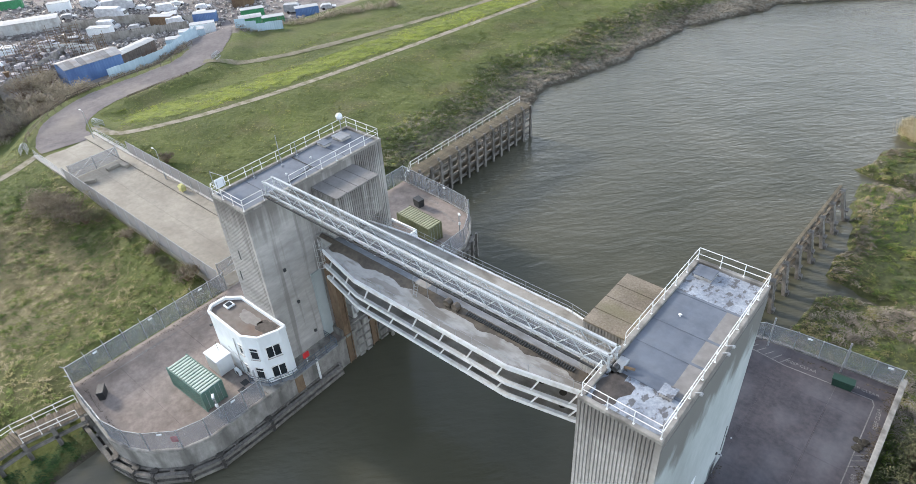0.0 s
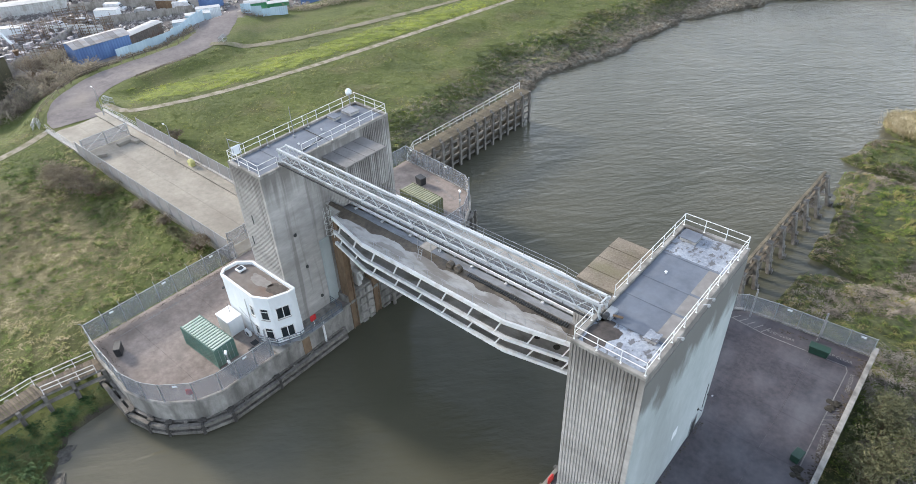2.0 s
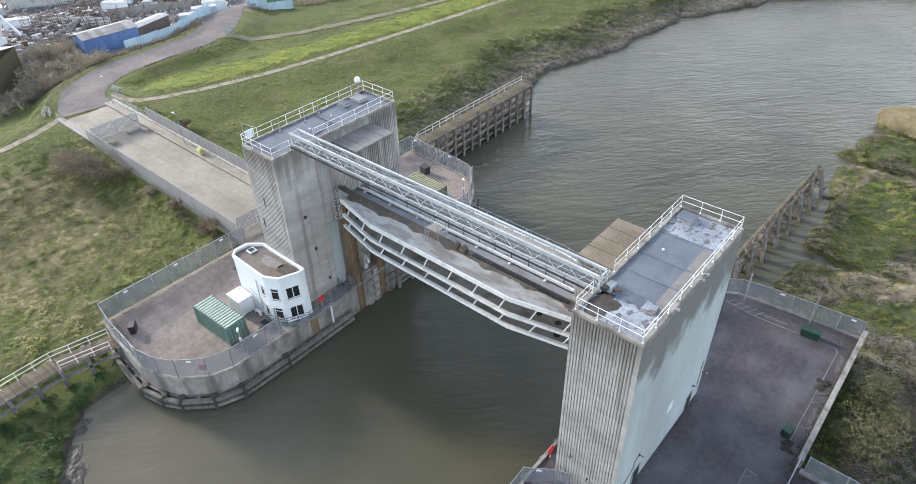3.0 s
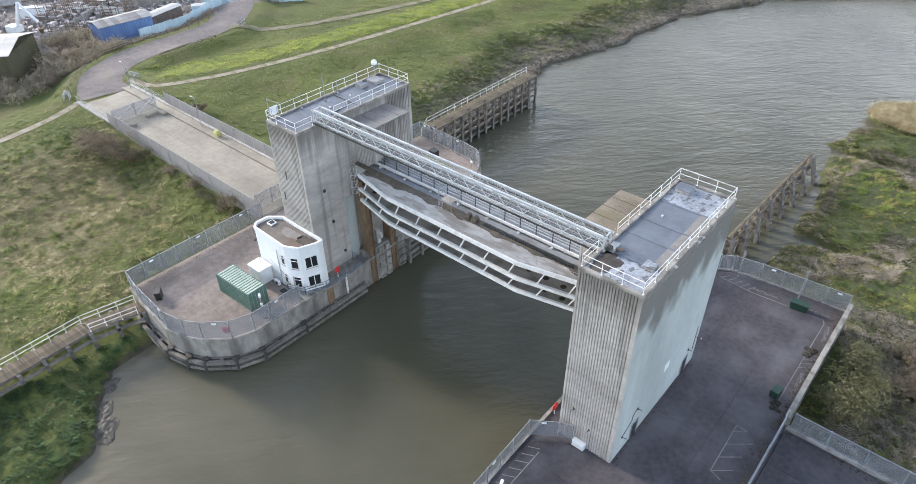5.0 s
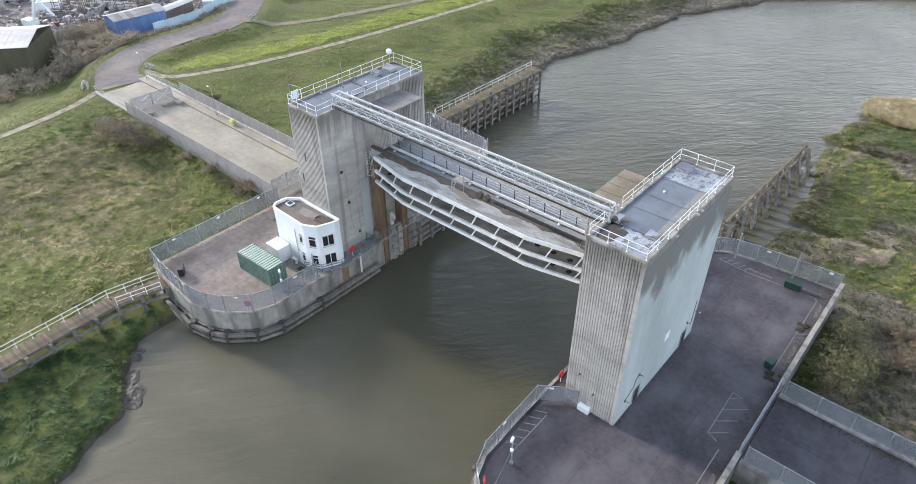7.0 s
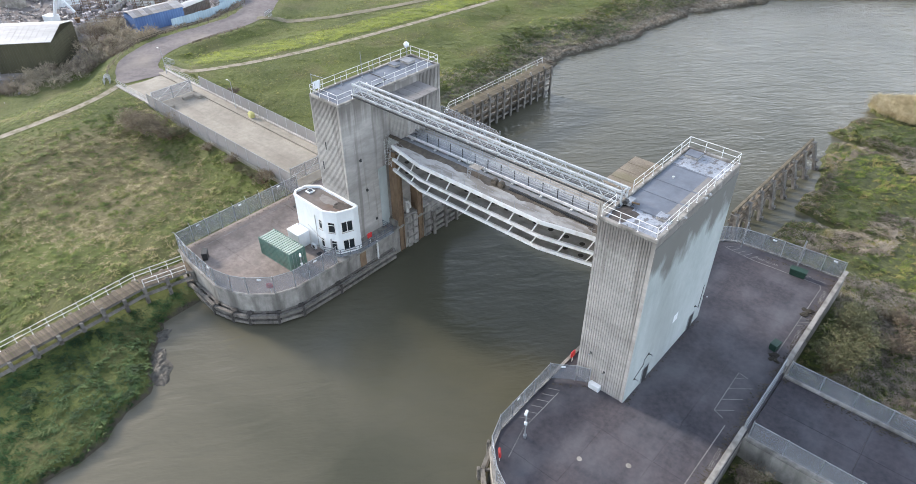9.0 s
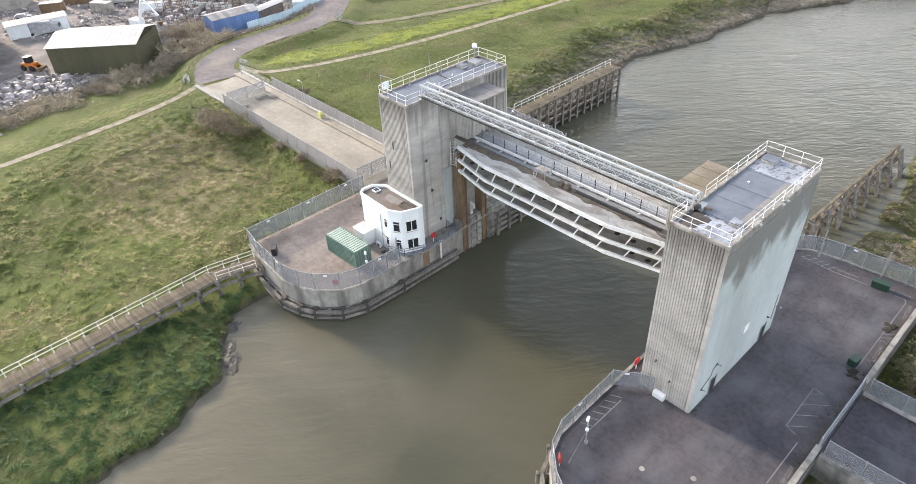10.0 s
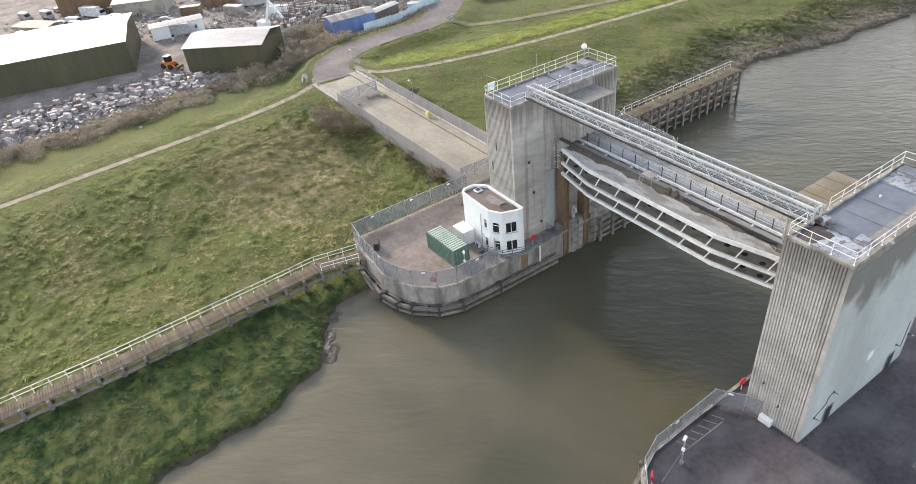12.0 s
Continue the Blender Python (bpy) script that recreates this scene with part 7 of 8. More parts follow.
# ---- the works yard behind the dike ----
BLUE = mat("blue_cladding", (0.075, 0.14, 0.31), (0.12, 0.21, 0.4), 1.0, 0.55, 0, 0.05, (1, 1, 0.3), 0.3)
PALE_BLUE = mat("pale_blue_hoarding", (0.34, 0.47, 0.56), (0.48, 0.6, 0.67), 1.0, 0.6, 0, 0.05, (1, 1, 0.3), 0.3, vary=0.12)
GREY_ROOF = mat("grey_sheet_roof", (0.31, 0.32, 0.33), (0.45, 0.46, 0.47), 0.8, 0.5, 0.1, 0.05, (0.3, 1, 1), 0.2)
PATCHED_ROOF = mat("patched_sheet_roof", (0.24, 0.235, 0.235), (0.36, 0.36, 0.365), 0.8, 0.6, 0, 0.05, (0.3, 1, 1), 0.2, vary=0.4,
                   stain=(0.2, 0.15, 0.115), stain_amount=0.6, stain_scale=(0.5, 0.5, 0.5))
OLIVE_CLAD = mat("dark_olive_cladding", (0.05, 0.048, 0.026), (0.085, 0.08, 0.045), 1.0, 0.6, 0, 0.05, (1, 1, 0.2), 0.2)
SCRAP = mat("baled_scrap", (0.14, 0.132, 0.136), (0.54, 0.525, 0.555), 5.0, 0.7, 0, 0.6, (1, 1, 1), 1.4, vary=0.5, distance=0.08, stain=(0.16, 0.09, 0.06), stain_amount=0.6, stain_scale=(0.9, 0.9, 0.9))
SCRAP_MIX = mat("loose_scrap", (0.13, 0.115, 0.106), (0.46, 0.44, 0.43), 2.0, 0.6, 0.1, 0.2, (1, 1, 1), 0.8, island=0.55)
VAN = mat("vehicle_paint", (0.3, 0.31, 0.33), (0.58, 0.59, 0.61), 1.0, 0.3, 0, 0, vary=0.5)
ORANGE = mat("orange_machine_paint", (0.5, 0.13, 0.02), (0.62, 0.2, 0.03), 2.0, 0.5, 0, 0)
TYRE = mat("black_rubber", (0.015, 0.015, 0.015), (0.03, 0.03, 0.03), 4.0, 0.8, 0, 0)
SITE_GREEN = mat("green_cabin_paint", (0.04, 0.2, 0.09), (0.07, 0.3, 0.14), 1.0, 0.5, 0, 0)


def at_ground(x, y, dip=0.06):
    return (x, y, ground(x, y) - dip)


def shed(name, label, at, turn, length, depth, eave, rise, wall, roof, ridge_mid=True):
    """A portal shed: ribbed cladding on four walls, a pitched sheet roof with overhang, a roller door."""
    ob = thing(name, label, "shed", at, turn)
    l, d = length / 2, depth / 2
    ring = ribbed((-l, -d), (l, -d), 0.6, 0.05) + ribbed((l, -d), (l, d), 0.6, 0.05) + ribbed((l, d), (-l, d), 0.6, 0.05) + ribbed((-l, d), (-l, -d), 0.6, 0.05)
    bm = bmesh.new()
    prism(bm, ring, -0.3, eave)
    part("wall", bm, wall, ob)
    ridge = 0 if ridge_mid else d
    for y0, y1, z0, z1 in ((-d - 0.35, ridge, eave, eave + rise), (d + 0.35, ridge, eave, eave + rise)):
        if abs(y0 - y1) < 0.5:
            continue
        n = max(2, int(length / 1.1))
        for i in range(n):
            xa, xb = -l - 0.25 + (length + 0.5) * i / n, -l - 0.25 + (length + 0.5) * (i + 1) / n
            bm = bmesh.new()
            v = [bm.verts.new(p) for p in ((xa + 0.02, y0, z0), (xb - 0.02, y0, z0), (xb - 0.02, y1, z1), (xa + 0.02, y1, z1),
                                           (xa + 0.02, y0, z0 + 0.09), (xb - 0.02, y0, z0 + 0.09), (xb - 0.02, y1, z1 + 0.09), (xa + 0.02, y1, z1 + 0.09))]
            for f in ((3, 2, 1, 0), (4, 5, 6, 7), (0, 1, 5, 4), (1, 2, 6, 5), (2, 3, 7, 6), (3, 0, 4, 7)):
                bm.faces.new([v[k] for k in f])
            part("roof_sheet", bm, roof, ob)
    for x in (-l, l):
        bm = bmesh.new()
        tri = [bm.verts.new(p) for p in ((x, -d, eave), (x, d, eave), (x, ridge, eave + rise))]
        bm.faces.new(tri)
        bmesh.ops.solidify(bm, geom=bm.faces[:], thickness=0.08)
        part("gable", bm, wall, ob)
    return ob


shed("blue_shed", "blue clad shed with a pale ribbed roof beyond the road", at_ground(-102.6, 27.6), 87, 11.9, 5.8, 4.0, 0.7, BLUE, PATCHED_ROOF)
shed("olive_shed", "dark olive clad industrial shed with a grey roof", at_ground(-105.4, -1.9), 49, 19.4, 13, 6.3, 1.5, OLIVE_CLAD, GREY_ROOF)
shed("long_shed", "large dark olive shed with a pale curved roof", at_ground(-139, -40), 75, 42, 27, 7.6, 1.2, OLIVE_CLAD, WHITE_STEEL)
# a parked box trailer, shaped with the shed builder
shed("grey_shed", "dark-sided box trailer with a pale roof beside the hoarding", at_ground(-109.4, 40.5), 107, 10.5, 2.9, 3.3, 0.2, ROOF_DARK, GREY_ROOF)
shed("site_cabin", "small green site cabin beside the fence", at_ground(-99.8, 66.8), 60, 5.2, 2.6, 2.8, 0.2, SITE_GREEN, GREY_ROOF)
shed("site_office", "white site office block with a grey roof", at_ground(-143.5, -6.5), 82, 14, 5, 3.4, 0.5, WHITE, GREY_ROOF)
shed("brown_shed", "dark brown shed far back in the yard", at_ground(-196, -20), 55, 18, 10, 5.5, 1.2, RUST, GREY_ROOF)
shed("open_store", "low grey store with a sheet roof behind the yard", at_ground(-181, -38), 35, 14, 6, 2.8, 0.6, GATE_WEB, ROOF_GREY)
shed("site_cabin", "long white cabin with a flat roof in the yard", at_ground(-157, 34.5), 62, 16, 4.2, 3.0, 0.2, GREY_STEEL, GREY_ROOF)
shed("store_shed", "grey store shed far back in the yard", at_ground(-178, -8), 60, 16, 8, 4, 1.0, GATE_WEB, GREY_ROOF)
shed("store_shed", "brown store shed far back in the yard", at_ground(-165, 12), 70, 10, 7, 3.6, 1.0, RUST, GREY_ROOF)


def hoarding(points, height, material, label, gap=2.4):
    ob = thing("hoarding", label, "hoarding", (*points[0], ground(*points[0])), 0, "yard hoardings")
    base = Vector((*points[0], ground(*points[0])))
    st = spread([(x, y, 0) for x, y in points], gap)
    for (a, _), (b, _) in zip(st, st[1:]):
        za = ground(a.x, a.y)
        run = (b - a).normalized()
        out = Vector((run.y, -run.x, 0))
        bm = bmesh.new()
        n = 8
        pts = []
        for i in range(n + 1):
            p = a + (b - a) * (i / n) + out * (0.05 if i % 2 else 0)
            pts.append((p.x - base.x, p.y - base.y))
        back = [(x - out.x * 0.06, y - out.y * 0.06) for x, y in pts[::-1]]
        prism(bm, pts + back, za - base.z - 0.3, za - base.z + height + 0.1 * math.sin(a.x * 3))
        part("sheet", bm, material, ob)
    return ob


hoarding([(-95.6, 28), (-95.9, 33.7), (-97, 39.2), (-98.3, 45), (-101.2, 50.3), (-104.6, 54.6)], 2.3, PALE_BLUE, "pale blue corrugated hoarding round the yard")
hoarding([(-98.0, 61.2), (-94.5, 64.8), (-90.5, 69.5)], 2.0, PALE_BLUE, "grey corrugated hoarding by the road")
hoarding([(-110, 10), (-124, 26), (-131, 36)], 2.2, GATE_WEB, "grey sheet hoarding inside the yard")
hoarding([(-130, 40), (-122, 54), (-119, 60)], 2.2, GATE_WEB, "grey sheet hoarding inside the yard")
hoarding([(-147, 40), (-141, 50), (-132, 56.5), (-124, 61), (-121, 63)], 2.4, GATE_WEB, "weathered grey sheet hoarding inside the yard")
hoarding([(-134, 28), (-128, 33.5), (-122, 37)], 2.6, WHITE_STEEL, "white sheet wall between the scrap bays")
hoarding([(-99.5, -62), (-100, -52), (-104.5, -40), (-106, -33)], 1.2, CONCRETE, "low concrete block wall of the yard")


def box_container(at, turn, material, label):
    ob = thing("storage_container", label, "container", at, turn, "yard containers")
    side = ribbed((-3, -1.2), (3, -1.2), 0.4, 0.05) + [(3, -1.2), (3, 1.2)] + ribbed((3, 1.2), (-3, 1.2), 0.4, 0.05)
    bm = bmesh.new()
    prism(bm, side, 0.0, 2.5)
    part("body", bm, material, ob)
    bm = bmesh.new()
    cbox(bm, -3.03, 3.03, -1.22, 1.22, 2.5, 2.6, 0.02)
    part("roof", bm, GREY_ROOF, ob)
    bm = bmesh.new()
    cbox(bm, 3.0, 3.05, -1.1, 1.1, 0.1, 2.4, 0.01)
    part("door", bm, material, ob)


for x, y, t, m_, lab in ((-106.4, 50.5, 58, PALE_BLUE, "pale blue storage container by the hoarding"), (-109.2, 55.6, 62, PALE_BLUE, "pale blue storage container by the hoarding"),
                         (-112.5, 60.5, 58, WHITE, "white storage container in the yard"), (-100.6, 73.5, 60, SITE_GREEN, "green storage container by the fence"),
                         (-134, 44, 40, WHITE, "white storage container in the yard"), (-140, 22, 55, WHITE, "white storage container in the yard"),
                         (-120, 66, 50, BLUE, "blue storage container in the yard"), (-128, 58, 35, RUST, "rusty storage container in the yard"),
                         (-97, 82, 60, BLUE, "blue storage container in the yard"), (-160.3, 2, 60, RUST, "rusty storage container in the yard"), (-182, -15, 40, RUST, "rusty storage container in the yard"),
                         # (-185, 41) is added for a green lens flare; no container stands there
                         (-185, 41, 60, SITE_GREEN, "green box added at the back of the yard for a lens flare"), (-123, 80, 60, RUST, "rusty storage container in the yard"), (-111.5, 75, 60, SITE_GREEN, "green storage container by the fence"),
                         (-168, 48, 60, WHITE, "white storage container in the yard"), (-172, 22, 60, GATE_WEB, "grey storage container in the yard"), (-150, 12, 30, GATE_WEB, "grey storage container in the yard")):
    box_container(at_ground(x, y), t, m_, lab)


def vehicle(at, turn, kind):
    label = {"van": "white panel van parked in the yard", "car": "parked car in the yard", "lorry": "white box lorry parked in the yard"}[kind]
    ob = thing(kind, label, kind, at, turn, "yard vehicles")
    L, W, H, hood = {"van": (5.4, 2.0, 2.4, 0.75), "car": (4.3, 1.75, 1.45, 0.55), "lorry": (8.5, 2.4, 3.3, 0.8)}[kind]
    bm = bmesh.new()
    if kind == "car":
        prof = [(-2.15, 0.35), (2.15, 0.35), (2.15, 0.75), (1.1, 0.9), (0.5, 1.42), (-1.4, 1.42), (-2.1, 0.95)]
    elif kind == "van":
        prof = [(-2.7, 0.4), (2.7, 0.4), (2.7, 1.05), (2.0, 1.25), (1.4, 2.1), (1.0, 2.4), (-2.7, 2.4)]
    else:
        prof = [(-4.2, 0.7), (4.2, 0.5), (4.2, 1.5), (4.0, 2.5), (2.5, 2.6), (2.4, 3.3), (-4.2, 3.3)]
    lo = [bm.verts.new((x, -W / 2, z)) for x, z in prof]
    hi = [bm.verts.new((x, W / 2, z)) for x, z in prof]
    bm.faces.new(lo)
    bm.faces.new(hi[::-1])
    for i in range(len(prof)):
        j = (i + 1) % len(prof)
        bm.faces.new((lo[j], lo[i], hi[i], hi[j]))
    bmesh.ops.recalc_face_normals(bm, faces=bm.faces[:])
    bmesh.ops.bevel(bm, geom=bm.edges[:], offset=0.08, segments=2, affect="EDGES")
    part("body", bm, VAN, ob)
    bm = bmesh.new()
    gx = {"car": ((0.55, 0.98), (1.02, 0.98)), "van": ((1.45, 2.0), (1.95, 1.35)), "lorry": ((4.05, 2.4), (4.22, 1.6))}[kind]
    (xa, za), (xb, zb) = gx
    bar(bm, (xa + 0.02, 0, za + 0.28 if kind == "car" else za), (xb + 0.04, 0, zb), W * 0.82, 0.05, (0, 0, 1))
    part("windscreen", bm, GLASS, ob)
    for x in (-L * 0.3, L * 0.32):
        for y in (-W / 2 + 0.1, W / 2 - 0.1):
            bm = bmesh.new()
            rod(bm, (x, y - 0.12, 0.36), (x, y + 0.12, 0.36), 0.36, 12)
            part("wheel", bm, TYRE, ob)


rng = random.Random(11)
for x, y, t, k in ((-204, -40, 20, "van"), (-182, -28, 40, "van"), (-173, -17, 30, "van"), (-178, -43, 10, "van"), (-168, -22, 35, "van"), (-160, -6, 70, "car"),
                   (-128, 47, 60, "car"), (-136, 38, 50, "car"), (-131, 52, 50, "car"), (-139, 33, 30, "car"), (-124, 60, 55, "van"), (-145, 24, 45, "car"), (-126, 69, 60, "car"),
                   (-138, 48, 40, "van"), (-148, 42, 10, "car"), (-155, 20, 70, "lorry"), (-141, -6, 60, "lorry"), (-190, -12, 15, "car"), (-186, -36, 12, "car"), (-146, 53, 35, "lorry"),
                   (-176, -28, 40, "van"), (-172.5, -20, 40, "van"), (-180, -32, 45, "van"), (-186, -22, 35, "lorry"), (-199, -34, 20, "van"), (-205, -30, 20, "car"), (-192, -43, 10, "car"),
                   (-143, 52, 140, "car"), (-139.5, 54.5, 150, "car"), (-136, 57, 140, "car"), (-133, 59.5, 145, "car"), (-129, 62, 150, "van"), (-152, 58, 60, "lorry"), (-146, 62, 40, "car"), (-141, 69.5, 70, "car"),
                   (-150, 52, 20, "car"), (-138, 65, 60, "van"), (-131, 72, 60, "car"), (-163, 55, 50, "van"), (-158, 46, 60, "car"), (-133, 62, 40, "car"), (-98, 90, 50, "car"), (-105, 84, 40, "van")):
    vehicle(at_ground(x, y), t, k)


def machine(at, turn):
    ob = thing("loader", "orange wheeled loader among the scrap", "loader", at, turn)
    bm = bmesh.new()
    cbox(bm, -1.8, 1.6, -0.9, 0.9, 0.8, 1.7, 0.12)
    part("body", bm, ORANGE, ob)
    bm = bmesh.new()
    cbox(bm, -0.6, 0.7, -0.75, 0.75, 1.7, 3.0, 0.1)
    part("cab", bm, GLASS, ob)
    bm = bmesh.new()
    cbox(bm, -0.65, 0.75, -0.8, 0.8, 3.0, 3.12, 0.04)
    part("cab_roof", bm, WHITE_STEEL, ob)
    for y in (-0.7, 0.7):
        bm = bmesh.new()
        bar(bm, (1.2, y, 1.5), (2.8, y, 0.7), 0.15, 0.25)
        part("lift_arm", bm, ORANGE, ob)
    bm = bmesh.new()
    cbox(bm, 2.6, 3.5, -1.2, 1.2, 0.1, 0.9, 0.1)
    part("bucket", bm, RUST, ob)
    for x in (-1.2, 1.1):
        for y in (-0.95, 0.95):
            bm = bmesh.new()
            rod(bm, (x, y - 0.2, 0.65), (x, y + 0.2, 0.65), 0.65, 14)
            part("wheel", bm, TYRE, ob)


machine(at_ground(-116, -16), 30)


def crane(at, turn):
    ob = thing("scrap_crane", "white material handler with a long jib in the yard", "crane", at, turn)
    bm = bmesh.new()
    cbox(bm, -2, 2, -1.3, 1.3, 0.0, 1.0, 0.1)
    part("undercarriage", bm, DARK_STEEL, ob)
    bm = bmesh.new()
    cbox(bm, -1.8, 1.4, -1.2, 1.2, 1.0, 2.6, 0.15)
    part("house", bm, WHITE, ob)
    bm = bmesh.new()
    bar(bm, (1.0, 0, 2.2), (4.2, 0, 8.2), 0.5, 0.6)
    part("boom", bm, WHITE, ob)
    bm = bmesh.new()
    bar(bm, (4.2, 0, 8.2), (8.6, 0, 4.2), 0.4, 0.45)
    part("stick", bm, WHITE, ob)
    bm = bmesh.new()
    rod(bm, (8.6, 0, 4.2), (8.6, 0, 2.8), 0.1)
    rod(bm, (8.6, 0, 2.8), (8.6, 0, 1.6), 0.7, 8, 0.3)
    part("grab", bm, RUST, ob)


crane(at_ground(-127, 13), 20)

# stacked bales, each a thing of its own
bale = None
rng = random.Random(21)
spots = []
for cx, cy, n, r in ((-101, -52, 34, 6), (-106, -45, 34, 6), (-100.5, -41, 26, 4.5), (-106, -33, 26, 5), (-100.5, -29, 24, 4), (-103.5, -23, 22, 4), (-99, -16.5, 26, 4.5), (-108, -20, 14, 4),
                     (-134, 24, 34, 5), (-128, 28, 26, 4), (-140, 30, 18, 4), (-119, 20, 32, 5), (-124, 26, 30, 5), (-117, 27, 22, 4)):
    for i in range(n):
        a, d = rng.uniform(0, 6.28), r * math.sqrt(rng.random())
        spots.append((cx + math.cos(a) * d, cy + math.sin(a) * d * 1.3, 0 if i < n * 0.6 else 1))
for x, y, level in spots:
    z = ground(x, y) - 0.05 + level * 0.95
    m = pose(x, y, z, rng.uniform(-5, 5), rng.uniform(-5, 5), rng.uniform(0, 90)) @ Matrix.Diagonal((rng.uniform(0.55, 1.15), rng.uniform(0.6, 1.2), rng.uniform(0.75, 1.1), 1))
    if bale is None:
        bm = bmesh.new()
        cbox(bm, -0.7, 0.7, -0.5, 0.5, 0, 0.95, 0.04)
        for k in (-0.4, 0, 0.4):
            cbox(bm, k - 0.02, k + 0.02, -0.515, 0.515, 0.02, 0.965, 0.005)
        bale = solid("scrap_bale", bm, SCRAP, "strapped pale bale of scrap in the yard", "bale", "scrap bales")
        bale.matrix_basis = pose(x, y, z, 0, 0, 20)
    else:
        copy_thing(bale, m)

# loose scrap, past counting
rng = random.Random(31)
verts, faces = [], []
for cx, cy, rx, ry, n in ((-103, -40, 9, 24, 3200), (-100, -18, 8, 9, 1100), (-120, 23, 10, 10, 1300), (-135, 30, 12, 14, 700), (-128, 52, 12, 16, 800), (-112, 44, 7, 9, 400), (-160, 30, 22, 22, 700), (-165, -20, 18, 22, 500), (-125, 80, 16, 14, 500), (-140, 5, 14, 12, 300),
                          (-150, -25, 10, 10, 150), (-178, -30, 24, 20, 700), (-150, 55, 20, 16, 900), (-140, 62, 18, 12, 600), (-170, 40, 20, 16, 500), (-190, 0, 20, 26, 500), (-117, 57, 4, 4, 100), (-118, 8, 8, 8, 150), (-100, 78, 4, 7, 120)):
    for i in range(n):
        x, y = cx + rng.gauss(0, rx / 2), cy + rng.gauss(0, ry / 2)
        s = rng.uniform(0.12, 0.6)
        z = ground(x, y) + rng.uniform(0, 0.5)
        a = rng.uniform(0, 6.28)
        k = len(verts)
        dims = (s * rng.uniform(0.6, 2.2), s, s * rng.uniform(0.3, 1.0))
        tilt = Euler((rng.uniform(-0.6, 0.6), rng.uniform(-0.6, 0.6), a)).to_matrix()
        for sx, sy, sz in ((-1, -1, -1), (1, -1, -1), (1, 1, -1), (-1, 1, -1), (-1, -1, 1), (1, -1, 1), (1, 1, 1), (-1, 1, 1)):
            p = tilt @ Vector((sx * dims[0] / 2, sy * dims[1] / 2, sz * dims[2] / 2))
            verts.append((x + p.x, y + p.y, z + p.z))
        for f in ((3, 2, 1, 0), (4, 5, 6, 7), (0, 1, 5, 4), (1, 2, 6, 5), (2, 3, 7, 6), (3, 0, 4, 7)):
            faces.append([k + q for q in f])
data = bpy.data.meshes.new("loose_scrap")
data.from_pydata(verts, [], faces)
data.materials.append(SCRAP_MIX)
tagged(new("loose_scrap", data), "loose pale and rusty scrap strewn over the yard", "scrap", "", "stuff")


def rack(at, turn):
    ob = thing("scaffold_rack", "rusty tube scaffold rack in the scrap yard", "rack", at, turn, "scaffold racks")
    for i in range(5):
        for y in (-1.2, 1.2):
            bm = bmesh.new()
            rod(bm, (i * 1.8, y, 0), (i * 1.8, y, 5.0 - 0.6 * (i % 2)), 0.06, 5)
            part("upright", bm, RUST, ob)
    for z in (1.2, 2.6, 4.0):
        for y in (-1.2, 1.2):
            bm = bmesh.new()
            rod(bm, (-0.4, y, z), (7.6, y, z), 0.05, 5)
            part("ledger", bm, RUST, ob)


rack(at_ground(-113, 20), 45)
rack(at_ground(-139, 33), 60)
rack(at_ground(-131.5, 27), 60)
rack(at_ground(-125, 33), 60)
rack(at_ground(-133, 21), 60)
rack(at_ground(-118, 30), 52)
rack(at_ground(-110.5, 15), 60)


# ---- rails beside the road ----
def hoop_barrier(at, turn):
    ob = thing("cycle_barrier", "pale tube cycle barrier on the path", "barrier", at, turn, "cycle barriers")
    for k in range(6):
        bm = bmesh.new()
        bend = [(-0.5, 0), (-0.5, 1.1), (-0.3, 1.36), (0, 1.45), (0.3, 1.36), (0.5, 1.1), (0.5, 0)]
        for (x0, z0), (x1, z1) in zip(bend, bend[1:]):
            rod(bm, (x0, k * 0.38 - 0.95, z0), (x1, k * 0.38 - 0.95, z1), 0.04, 6)
        part("hoop", bm, GALV, ob)
    for x in (-0.5, 0.5):
        for z in (0.3, 1.05):
            bm = bmesh.new()
            rod(bm, (x, -0.95, z), (x, 0.95, z), 0.04, 5)
            part("tie", bm, GALV, ob)


hoop_barrier((-74.4, 2.6, ground(-74.4, 2.6)), 60)
hoop_barrier((-73.6, 15.2, ground(-73.6, 15.2)), 100)
hoop_barrier((-83.9, 46.6, ground(-83.9, 46.6)), 30)


def post_rail(points, label, gap=2.6, h=1.05):
    pts = [(x, y, ground(x, y)) for x, y in points]
    ob = thing("post_and_rail", label, "fence", pts[0], 0, "road fences")
    base = Vector(pts[0])
    st = []
    for p, a in spread([(x, y, 0) for x, y in points], gap):
        st.append(Vector((p.x, p.y, ground(p.x, p.y))))
    for p in st:
        bm = bmesh.new()
        q = p - base
        cbox(bm, q.x - 0.06, q.x + 0.06, q.y - 0.06, q.y + 0.06, q.z - 0.2, q.z + h, 0.01)
        part("post", bm, TIMBER, ob)
    for k in (0.95, 0.55):
        for a, b in zip(st, st[1:]):
            bm = bmesh.new()
            bar(bm, a - base + Vector((0, 0, h * k)), b - base + Vector((0, 0, h * k)), 0.05, 0.1)
            part("rail", bm, TIMBER, ob)


